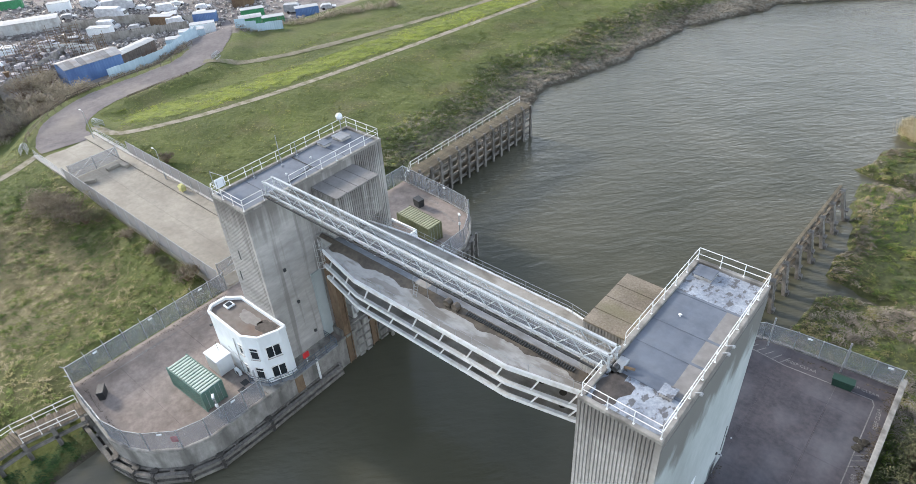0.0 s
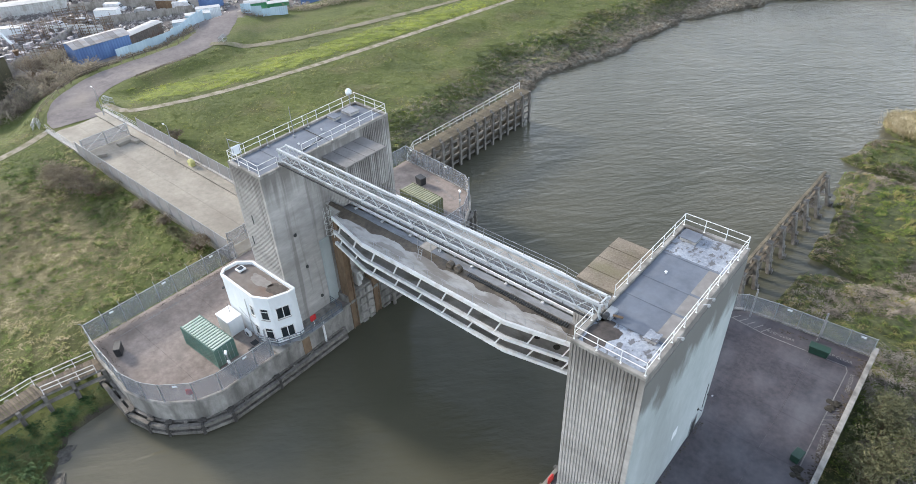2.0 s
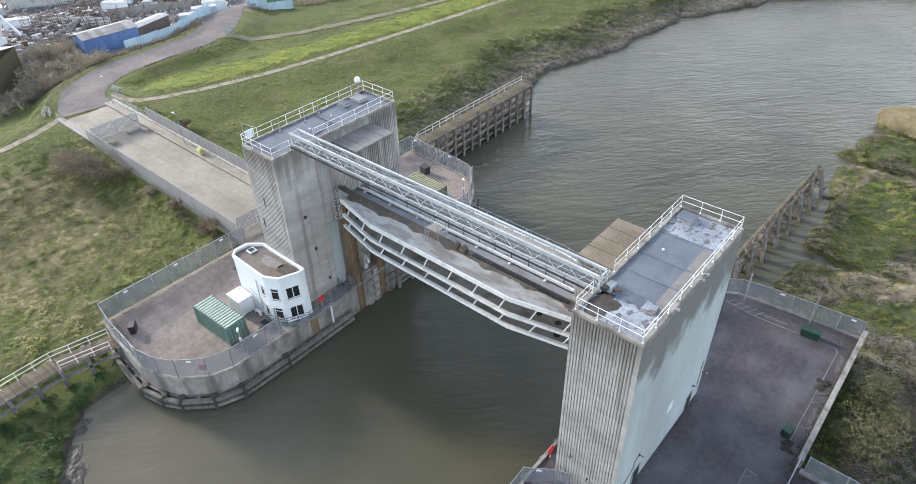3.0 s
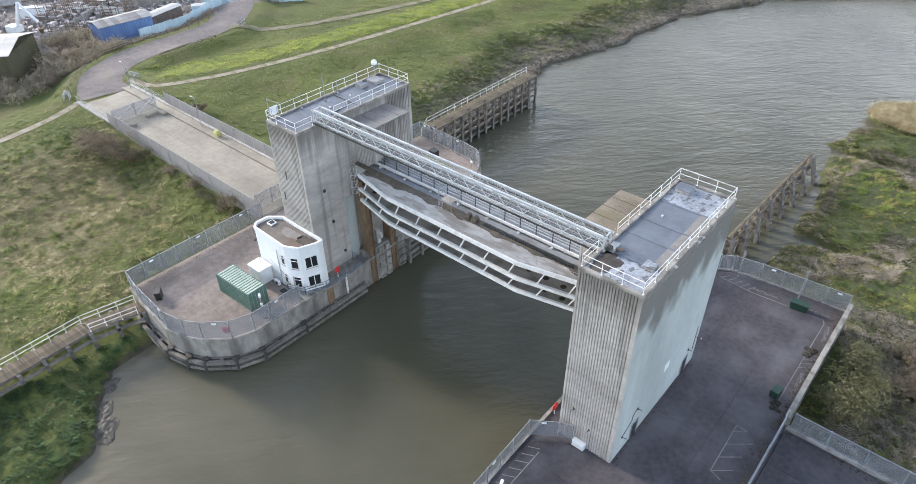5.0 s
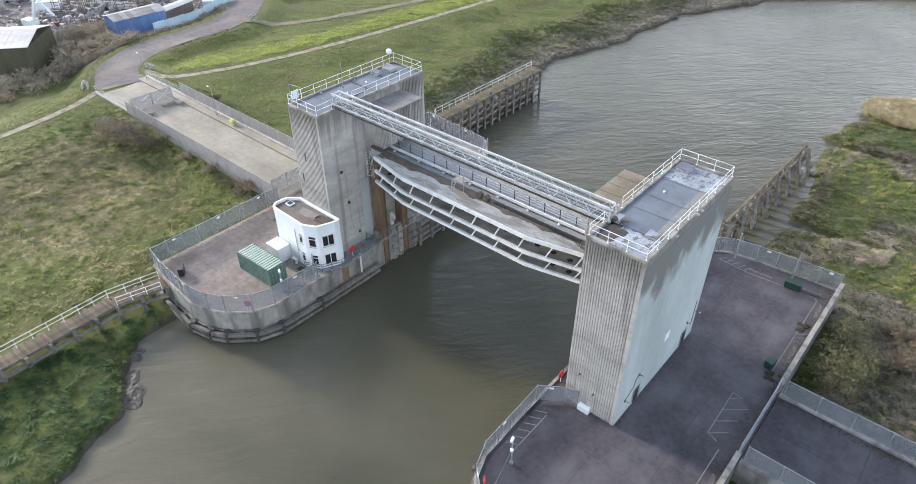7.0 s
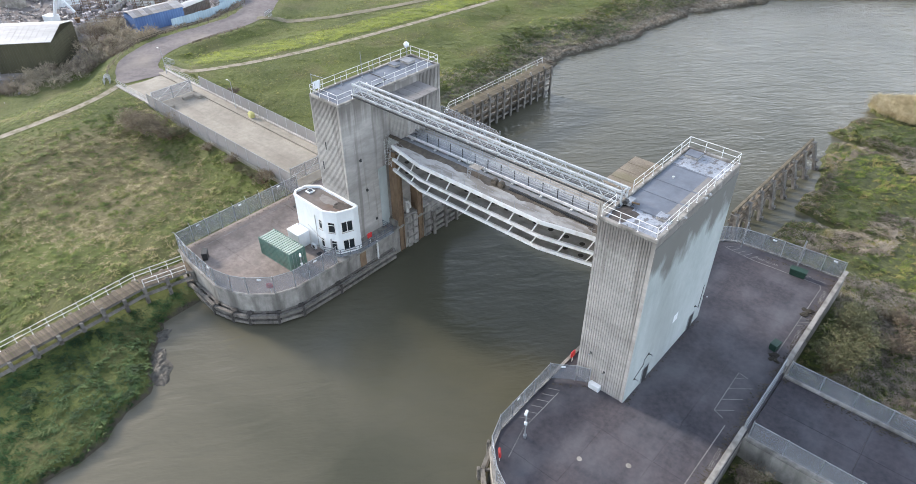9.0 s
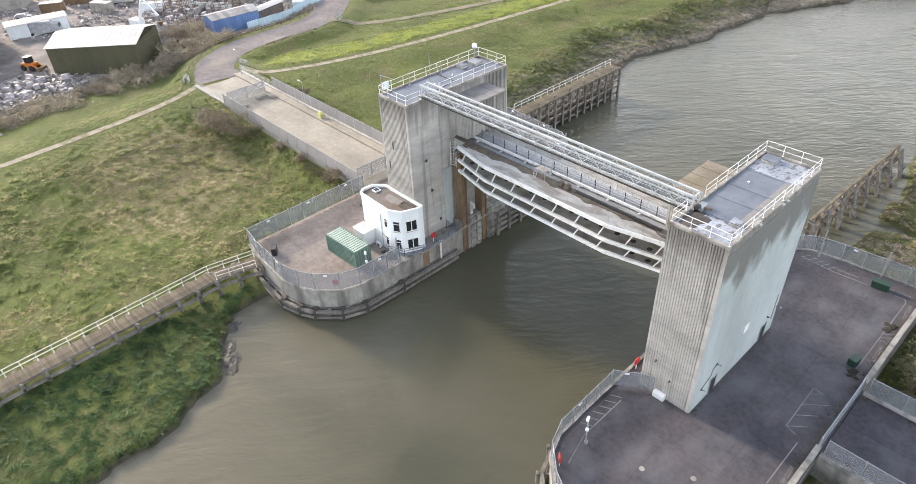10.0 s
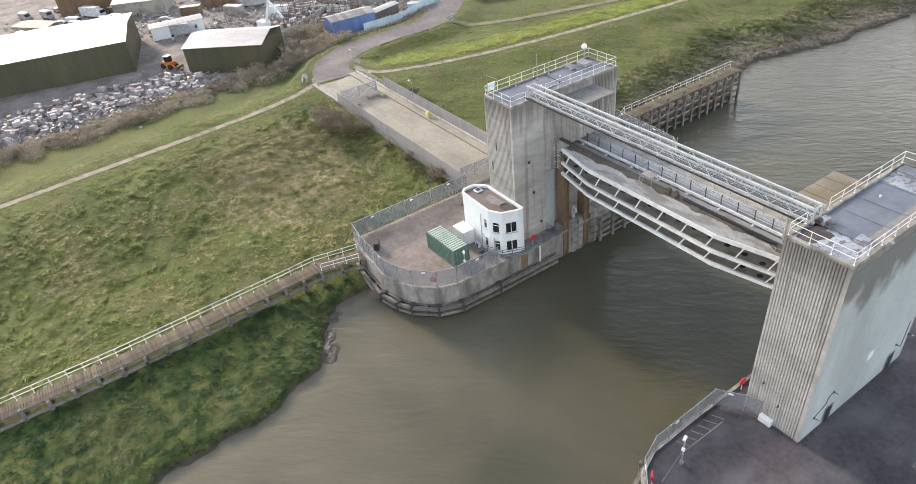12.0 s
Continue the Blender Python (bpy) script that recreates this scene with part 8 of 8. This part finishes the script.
post_rail([(-75.5, 3.0), (-80.3, 5.8), (-86, 11.4), (-89.9, 16.8), (-91.3, 24), (-90.9, 32), (-91.2, 40), (-96.5, 48.4)], "weathered post and rail fence beside the road")
post_rail([(-81.2, 38), (-81.1, 31), (-80.7, 24.5)], "low timber post fence beside the road", 2.0, 0.6)


# ---- plants ----
def leafy(name, colours, rough=0.85):
    """Leaf and blade colours picked blade by blade, with broad drifts across the land."""
    m = bpy.data.materials.new(name)
    m.use_nodes = True
    n, l = m.node_tree.nodes, m.node_tree.links
    shader = n["Principled BSDF"]
    shader.inputs["Roughness"].default_value = rough
    geo, drift, add = n.new("ShaderNodeNewGeometry"), n.new("ShaderNodeTexNoise"), n.new("ShaderNodeMath")
    drift.inputs["Scale"].default_value, drift.inputs["Detail"].default_value = 0.13, 4.0
    l.new(geo.outputs["Position"], drift.inputs["Vector"])
    add.operation = "MULTIPLY_ADD"
    add.inputs[1].default_value = 0.4
    l.new(geo.outputs["Random Per Island"], add.inputs[0])
    clump, sum2 = n.new("ShaderNodeTexNoise"), n.new("ShaderNodeMath")
    clump.inputs["Scale"].default_value, clump.inputs["Detail"].default_value = 0.9, 2.0
    l.new(geo.outputs["Position"], clump.inputs["Vector"])
    each = n.new("ShaderNodeMapRange")
    each.inputs["From Min"].default_value, each.inputs["From Max"].default_value = 0.35, 0.65
    each.inputs["To Min"].default_value, each.inputs["To Max"].default_value = -0.4, 0.4
    l.new(clump.outputs["Fac"], each.inputs["Value"])
    sum2.operation = "ADD"
    shift = n.new("ShaderNodeMapRange")
    shift.inputs["From Min"].default_value, shift.inputs["From Max"].default_value = 0.33, 0.67
    shift.inputs["To Min"].default_value, shift.inputs["To Max"].default_value = -0.1, 0.6
    l.new(drift.outputs["Fac"], shift.inputs["Value"])
    l.new(shift.outputs[0], sum2.inputs[0])
    l.new(each.outputs[0], sum2.inputs[1])
    l.new(sum2.outputs[0], add.inputs[2])
    ramp = n.new("ShaderNodeValToRGB")
    el = ramp.color_ramp.elements
    el[0].color, el[1].color = (*colours[0], 1), (*colours[-1], 1)
    for i, c in enumerate(colours[1:-1]):
        e = el.new((i + 1) / (len(colours) - 1))
        e.color = (*c, 1)
    l.new(add.outputs[0], ramp.inputs[0])
    l.new(ramp.outputs[0], shader.inputs["Base Color"])
    return m


MEADOW = leafy("meadow_blades", [(0.066, 0.104, 0.016), (0.118, 0.17, 0.026), (0.19, 0.226, 0.05), (0.3, 0.268, 0.11)])
STRAW = leafy("lodged_straw", [(0.17, 0.15, 0.075), (0.3, 0.255, 0.135), (0.46, 0.4, 0.24)])
SLOPE = leafy("dike_blades", [(0.068, 0.104, 0.014), (0.118, 0.162, 0.022), (0.19, 0.218, 0.036), (0.29, 0.262, 0.08)])
MARSH = leafy("marsh_blades", [(0.046, 0.08, 0.011), (0.094, 0.138, 0.02), (0.165, 0.186, 0.036), (0.24, 0.196, 0.085)])
DEAD = leafy("dead_stems", [(0.12, 0.1, 0.078), (0.225, 0.192, 0.148), (0.35, 0.31, 0.245)])
REED = leafy("dry_reed", [(0.36, 0.295, 0.165), (0.47, 0.39, 0.225), (0.55, 0.47, 0.285), (0.62, 0.54, 0.35)])
BRUSH = leafy("brushwood", [(0.2, 0.162, 0.12), (0.3, 0.245, 0.184), (0.34, 0.296, 0.198), (0.46, 0.39, 0.29)])
BRUSH_DARK = leafy("dark_brushwood", [(0.115, 0.088, 0.064), (0.19, 0.15, 0.108), (0.235, 0.198, 0.126), (0.31, 0.255, 0.185)])
SHRUB = leafy("shrub_leaves", [(0.085, 0.088, 0.042), (0.135, 0.135, 0.064), (0.2, 0.19, 0.095)])


def blades(name, label, category, material, spots, blades_each=5, seed=0, lean=(-0.4, 0.5), thin=1.0, flat=1.0):
    """Tufts of bent blades as one mesh. spots: x, y, z, height, spread."""
    r = np.random.RandomState(seed)
    s = np.array(spots)
    n, k = len(s), blades_each
    base = np.repeat(s, k, axis=0)
    swirl = 1.1 * np.sin(s[:, 0] * 0.21 + 1.8 * np.sin(s[:, 1] * 0.16)) + 0.8 * np.sin(s[:, 1] * 0.33 + s[:, 0] * 0.09)
    comb = np.repeat(lean[0] + swirl + r.normal(0, lean[1], n), k)   # each tussock lies over one way, neighbours alike
    ang = comb + r.normal(0, 0.45 + 0.3 * (lean[1] > 1), n * k)
    h = base[:, 3] * r.uniform(0.5, 1.15, n * k)
    out = base[:, 4] * r.uniform(0.3, 1.2, n * k)
    wide = base[:, 3] * r.uniform(0.07, 0.16, n * k) * thin
    out, h = out * flat, h / flat
    dx, dy = np.cos(ang), np.sin(ang)
    scatter = r.normal(0, 0.45, (n * k, 2)) * base[:, 4:5]
    root = base[:, :3] + np.stack([scatter[:, 0], scatter[:, 1], -0.06 + 0 * ang], 1)
    side = np.stack([-dy * wide, dx * wide, 0 * ang], 1)
    mid = root + np.stack([dx * out * 0.75, dy * out * 0.75, h * 0.62], 1)
    tip = root + np.stack([dx * out * 2.1, dy * out * 2.1, h * (0.45 + 0.35 * r.rand(n * k))], 1)
    pts = np.stack([root - side, root + side, mid + side * 0.8, mid - side * 0.8, tip], 1).reshape(-1, 3)
    o = np.arange(n * k) * 5
    quad = np.stack([o, o + 1, o + 2, o + 3], 1)
    tri = np.stack([o + 3, o + 2, o + 4], 1)
    data = bpy.data.meshes.new(name)
    data.vertices.add(len(pts))
    data.vertices.foreach_set("co", pts.ravel())
    loops = np.concatenate([quad, tri], 1).ravel()
    data.loops.add(len(loops))
    data.loops.foreach_set("vertex_index", loops)
    starts = (np.arange(n * k)[:, None] * 7 + np.array([0, 4])[None, :]).ravel()
    data.polygons.add(len(starts))
    data.polygons.foreach_set("loop_start", starts)
    data.update(calc_edges=True)
    data.validate()
    data.materials.append(material)
    return tagged(new(name, data), label, category, "", "stuff")


def near_paving(x, y):
    if -72 < x < -14.5 and 2.4 < y < 13.8:
        return True
    if -15.8 < x < 3 and -17.2 < y < 34.3:
        return True
    if x > 32.6 and (-17.2 < y < 34.3 and x < 51 or 3.2 < y < 14.6):
        return True
    return False


LANES = [(ROAD, 4.9), ([(-60.5, -75), (-62.2, -56), (-63.8, -38), (-65.4, -16), (-67.6, -3), (-71.5, 3.6)], 0.95),
         ([(-74, 14.5), (-67.5, 15), (-64.8, 19.8), (-61.1, 29.3), (-56.9, 46), (-52.8, 74.6), (-48.3, 113), (-45, 145)], 0.95),
         ([(-85, 44), (-80, 49), (-74.2, 59.6), (-67.8, 80.4), (-61.2, 104.7), (-56, 130)], 1.3)]
VERGE = [(-73.5, 18.5), (-70.2, 27), (-67, 36), (-63.6, 50), (-59, 76), (-54.2, 112), (-51, 145)]


def sow(x0, x1, y0, y1, per_m2, seed, keep):
    r = random.Random(seed)
    made = []
    for _ in range(int((x1 - x0) * (y1 - y0) * per_m2)):
        x, y = r.uniform(x0, x1), r.uniform(y0, y1)
        if near_paving(x, y):
            continue
        hgt = keep(x, y, r)
        if hgt:
            z = ground(x, y)
            if z > WATER + 0.1:
                made.append((x, y, z, hgt, hgt * 0.8))
    return made


def tussock(x, y, size=0.75):
    """Above zero on a tussock, below it in the gaps between them."""
    return noise.noise((x * size, y * size, 31.0)) + 0.5 * noise.noise((x * size * 2.3, y * size * 2.3, 17.0))


def lane_free(x, y):
    return all(to_line(x, y, line) > half for line, half in LANES)


def meadow_height(x, y, r):
    w, c = curve_at(EDGE_W, y) - x, x - curve_at(CREST, y)
    if w < (-1.8 if y < -17 else 1.2) or c < -14 or not lane_free(x, y):
        return 0
    clump = noise.noise((x * 0.28, y * 0.28, 2.0))
    if c < 6:
        return r.uniform(0.15, 0.3) if r.random() < 0.9 else 0
    hump = tussock(x, y)
    return max(0.16, 0.27 + 0.2 * clump + 0.28 * hump) * r.uniform(0.8, 1.2) if hump > -0.1 or r.random() < 0.45 else 0


def saltings(x, y, r):
    if x < -12.1 or y > -17 or curve_at(EDGE_W, y) - x < -1.8:
        return 0
    return max(0.16, 0.26 + 0.3 * tussock(x, y)) * r.uniform(0.8, 1.2)


blades("saltings_grass", "dense dark green grass on the saltings", "grass", leafy("saltings_blades", [(0.014, 0.042, 0.008), (0.026, 0.07, 0.014), (0.05, 0.105, 0.024), (0.105, 0.14, 0.045)]),
       sow(-12.1, 7, -75, -17, 14.0, 9, saltings), 7, 8)
blades("meadow_grass", "tussocky rough grass, green with straw patches", "grass", MEADOW, sow(-82, -8, -70, 16, 7.5, 1, lambda x, y, r: 0 if x > -13.9 and y < -17 else meadow_height(x, y, r)), 7, 1)


def straw_height(x, y, r):
    w, c = curve_at(EDGE_W, y) - x, x - curve_at(CREST, y)
    if w < 6 or c < 10 or not lane_free(x, y) or x > -15:
        return 0
    far = math.hypot((x + 44) / 17, (y + 14) / 13)
    share = 0.22 + 0.85 * (1 - step01(far, 0.6, 1.5)) + 0.7 * noise.noise((x * 0.13, y * 0.13, 21.0)) + 0.6 * noise.noise((x * 0.5, y * 0.5, 5.0))
    return r.uniform(0.24, 0.46) if r.random() < share and tussock(x, y) > (-0.5 if far < 1.1 else -0.1) else 0


blades("straw_grass", "pale lodged straw lying in combed swathes through the meadow", "grass", STRAW, sow(-64, -14, -66, 2, 9.0, 14, straw_height), 6, 11, (-0.4, 0.35), 0.6, 1.25)


def slope_height(x, y, r):
    w, c = curve_at(EDGE_W, y) - x, x - curve_at(CREST, y)
    if w < (4.5 if y > 36 else 1.5) or c < -26 or not lane_free(x, y) or to_line(x, y, VERGE) < 3.7:
        return 0
    if y > 36 and w < 13 and r.random() > (w - 6) / 8:
        return 0
    if w > 15 + 3 * noise.noise((x * 0.1, y * 0.1, 3.0)):
        return max(0.13, 0.21 + 0.12 * tussock(x, y, 0.45)) * r.uniform(0.8, 1.2)
    clump = noise.noise((x * 0.22, y * 0.22, 7.0))
    hump = tussock(x, y, 0.6)
    return max(0.14, 0.26 + 0.22 * clump + 0.25 * hump + 0.3 * step01(w, 16, 2)) * r.uniform(0.8, 1.2) if hump > -0.1 or r.random() < (0.3 if w < 22 else 0.85) else 0


def bank_height(x, y, r):
    w = curve_at(EDGE_W, y) - x
    if not 2.6 < w < 15 or y < 34.5 or r.random() > step01(w, 16, 10) + 0.1 or r.random() > step01(w, 2, 6) + 0.15:
        return 0
    return max(0.22, 0.42 + 0.35 * tussock(x, y, 0.5)) * r.uniform(0.8, 1.2)


blades("bank_grass", "rough grey-green uncut grass on the steep river bank", "grass", leafy("bank_blades", [(0.06, 0.088, 0.028), (0.11, 0.14, 0.052), (0.185, 0.19, 0.098), (0.29, 0.265, 0.17)]),
       sow(-46, -15, 34.5, 165, 6.0, 22, bank_height), 6, 21, (-0.4, 0.6), 0.8)
blades("dike_grass", "green dike grass, longer towards the water", "grass", SLOPE, sow(-86, -14, 14, 150, 3.6, 2, slope_height), 6, 2)
# these blades carry the verge strip's sunlight in their colour too
blades("verge_grass", "short verge grass coloured bright as if sunlit", "grass", leafy("verge_blades", [(0.1, 0.15, 0.012), (0.205, 0.265, 0.018), (0.315, 0.355, 0.03)]),
       sow(-78, -46, 18, 140, 9.0, 5, lambda x, y, r: r.uniform(0.14, 0.34) if to_line(x, y, VERGE) < 5.0 and lane_free(x, y) and tussock(x, y, 0.6) > -0.2 else 0), 5, 3)


def marsh_height(x, y, r):
    e = x - curve_at(EDGE_E, y)
    if e < -0.5:
        return 0
    clump = noise.noise((x * 0.3, y * 0.3, 4.0))
    hump = tussock(x, y, 0.8)
    return max(0.14, 0.27 + 0.2 * clump + 0.3 * hump) * r.uniform(0.8, 1.2) if hump > -0.12 or r.random() < 0.3 else 0


blades("marsh_grass", "mottled green and brown salt marsh grass", "grass", MARSH, sow(36, 84, -22, 112, 9.0, 3, marsh_height), 6, 4)


def fringe_height(x, y, r):
    w, e = curve_at(EDGE_W, y) - x, x - curve_at(EDGE_E, y)
    d = w if x < 20 else e
    if not -1.2 < d < (13 if y > 36 and x < 20 else 2.6) or r.random() < d / 15:
        return 0
    return r.uniform(0.2, 0.6) if tussock(x, y, 0.4) > -0.25 else 0


def marsh_fringe(x, y, r):
    e = x - curve_at(EDGE_E, y)
    if not -0.4 < e < 4.5 or r.random() < e / 4.5 - 0.15 or noise.noise((x * 0.3, y * 0.3, 44.0)) < -0.15:
        return 0
    return r.uniform(0.2, 0.42)


blades("marsh_fringe", "straw-brown grass fringing the salt marsh", "grass", leafy("fringe_blades", [(0.1, 0.08, 0.035), (0.19, 0.152, 0.075), (0.29, 0.245, 0.135)]),
       sow(35, 62, 36, 95, 8.0, 26, marsh_fringe), 6, 24)
blades("dead_fringe", "dead brown stems along the muddy water edge", "reeds", DEAD, sow(-36, 60, 34, 175, 6.5, 6, fringe_height), 6, 5, (-0.4, 0.8), 0.6)
def thatch_height(x, y, r):
    e = x - curve_at(EDGE_E, y)
    if e < 1:
        return 0
    d = min(to_line(x, y, [(45.5, 43.5), (49, 46), (52.6, 55.9), (58, 60), (70, 66)]) - 2.4, math.hypot((x - 58) / 1.5, y - 35) - 6.5, math.hypot(x - 59, (y - 22) / 1.3) - 5.5, math.hypot(x - 55, (y + 6) / 1.6) - 5.5,
            to_line(x, y, [(44, 80), (50, 75), (60, 74)]) - 2.4, to_line(x, y, [(58, 26), (64, 30), (75, 34)]) - 3.0, to_line(x, y, [(38, 66), (43, 78), (52, 84)]) - 1.2)
    d += 2.6 * noise.noise((x * 0.22, y * 0.22, 12)) + 1.2 * noise.noise((x * 0.7, y * 0.7, 2))
    return r.uniform(0.28, 0.62) if d < 0 or (y < 0 and d < 30 and noise.noise((x * 0.12, y * 0.12, 4)) > 0) else 0


blades("dead_thatch", "flattened brown dead stems on the east bank", "grass", DEAD,
       sow(41, 80, -20, 112, 11.0, 7, thatch_height), 6, 6, (-0.4, 0.5), 0.7)
blades("reed_bed", "dry golden reed bed at the bend", "reeds", REED,
       sow(37, 62, 92, 104, 60.0, 8, lambda x, y, r: r.uniform(1.0, 1.4) if math.hypot((x - 49.8) / 12, (y - 98.2) / 5.0) < 1 + 0.12 * noise.noise((x * 0.4, y * 0.4, 1)) else 0), 6, 7, (0, 9), 0.16, 0.7)


def thicket(name, label, category, material, spots, seed, twigs=70, thin=0.4):
    """Leafless scrub past counting: arching twigs from many roots. spots: x, y, radius, height."""
    r = random.Random(seed)
    made = []
    for x, y, rad, h in spots:
        for _ in range(twigs):
            a, d = r.uniform(0, 6.283), rad * math.sqrt(r.random())
            px, py = x + math.cos(a) * d, y + math.sin(a) * d
            if near_paving(px, py) or to_line(px, py, ROAD) < 5.4:
                continue
            top = h * math.sqrt(max(0.05, 1 - (d / rad) ** 2)) * r.uniform(0.5, 1.1)
            made.append((px, py, ground(px, py) + top * r.uniform(0.0, 0.85), 0.35 + top * 0.12, 0.35))
    return blades(name, label, category, material, made, 4, seed, (0, 9), thin)


r = random.Random(5)
hedge = []
for y in np.arange(-75, 24, 2.2):
    x = curve_at([(-75, -87), (-55, -88), (-30, -89.5), (-12, -90), (0, -90), (8, -92), (16, -95), (24, -96.5)], y)
    for _ in range(4):
        hedge.append((x + r.uniform(-4.5, 3.5), y + r.uniform(-1, 1), r.uniform(1.2, 2.4), r.uniform(1.2, 2.6) if y < -8 else r.uniform(2.0, 4.2)))
for t in np.linspace(0, 1, 18):
    hedge.append((-97 + 18 * t + r.uniform(-1, 1), 63 + 34 * t + r.uniform(-1, 1), r.uniform(1.4, 2.2), r.uniform(1.4, 2.4)))
for t in np.linspace(0, 1, 16):
    hedge.append((-93.6 - 4.2 * t * t - r.uniform(-0.6, 1.2), 17 + 33 * t, 1.2, r.uniform(0.7, 1.4)))
thicket("scrub_belt", "belt of leafless brown scrub along the yard", "scrub", BRUSH, hedge, 12, 130)


def shrub(at, rad, h, material, label, seed):
    """A shrub: several bent stems from one root and a crown of small leaf clumps."""
    r = random.Random(seed)
    ob = thing("shrub", label, "shrub", at, 0, "shrubs")
    bm = bmesh.new()
    tips = []
    leaves = int(95 * rad * rad + 120)
    for _ in range(14):
        a, lean = r.uniform(0, 6.283), r.uniform(0.2, 0.85) * rad
        m1 = Vector((math.cos(a) * lean * 0.45, math.sin(a) * lean * 0.45, h * 0.45))
        m2 = Vector((math.cos(a) * lean, math.sin(a) * lean, h * r.uniform(0.65, 0.95)))
        rod(bm, (0, 0, -0.2), m1, 0.07, 5, 0.05)
        rod(bm, m1, m2, 0.05, 5, 0.015)
        for _ in range(5):
            m3 = m1.lerp(m2, r.uniform(0.3, 1)) + Vector((r.uniform(-0.5, 0.5), r.uniform(-0.5, 0.5), r.uniform(0, 0.4))) * rad * 0.5
            rod(bm, m1.lerp(m2, 0.4), m3, 0.025, 4, 0.01)
            tips.append(m3)
        tips.append(m2)
    part("stem", bm, RUST, ob)
    bm = bmesh.new()
    for _ in range(leaves):
        p = r.choice(tips) + Vector((r.gauss(0, 0.28), r.gauss(0, 0.28), r.gauss(0, 0.22))) * rad * 0.6
        p.z = max(0.1, p.z)
        for _ in range(4):
            q = p + Vector((r.uniform(-0.16, 0.16), r.uniform(-0.16, 0.16), r.uniform(-0.12, 0.12)))
            u = Vector((r.uniform(-1, 1), r.uniform(-1, 1), r.uniform(-0.6, 0.9))).normalized() * 0.13
            v = Vector((r.uniform(-1, 1), r.uniform(-1, 1), r.uniform(-0.6, 0.6))).normalized() * 0.045
            bm.faces.new([bm.verts.new(q - u), bm.verts.new(q + v), bm.verts.new(q + u), bm.verts.new(q - v)])
    part("crown", bm, material, ob)


for i, (x, y, rad, h, kind) in enumerate((
        (-51.0, -2.4, 3.6, 3.6, 0), (-48.0, -1.0, 3.2, 3.2, 0), (-53.6, -3.2, 2.8, 2.7, 0), (-44.6, 0.8, 1.8, 1.7, 1), (-46.3, -0.4, 2.0, 1.8, 0), (-37, 1.4, 1.2, 1.0, 0), (-30.5, 1.5, 1.3, 1.0, 0), (-27.5, 1.2, 1.0, 0.9, 1), (-21.5, 1.4, 2.0, 1.8, 0), (-24.5, 1.0, 1.4, 1.3, 1),
        (-52, 16, 1.5, 1.4, 0), (-19, 16.5, 1.6, 1.5, 1),
        (53.9, 26.6, 3.2, 3.6, 1), (55.0, 23.2, 3.4, 3.8, 1), (53.9, 20.4, 2.7, 3.0, 1), (53.6, 29.8, 2.2, 2.4, 1), (58.8, 28.4, 2.4, 1.8, 0), (60.5, 32.5, 2.4, 1.6, 0), (57.0, 33.5, 2.0, 1.3, 0), (63.0, 27.5, 2.6, 2.0, 0),
        (53.0, 1.0, 2.0, 2.2, 0), (54.5, -2.5, 2.4, 2.4, 0), (58.0, 0.5, 2.2, 2.0, 0), (57.0, -5.5, 2.4, 2.2, 1), (66.5, 34.5, 2.6, 2.0, 0),
        (-104.2, 13.3, 3.6, 3.8, 2), (-103.9, 17.2, 3.4, 3.6, 2), (-107.3, 20.0, 3.0, 3.4, 2), (-98.4, 9.5, 3.2, 3.2, 2), (-96.6, 13.4, 3.0, 2.8, 2), (-98.2, 18.0, 2.8, 2.6, 2), (-101, 15.2, 3.0, 3.0, 2))):
    shrub(at_ground(x, y), rad, h, (BRUSH_DARK, SHRUB, BRUSH)[kind], "grey-brown twiggy scrub bush beside the yard" if kind == 2 else "olive green leafy shrub on the bank" if kind else "bare brown brushwood shrub on the bank", 40 + i)
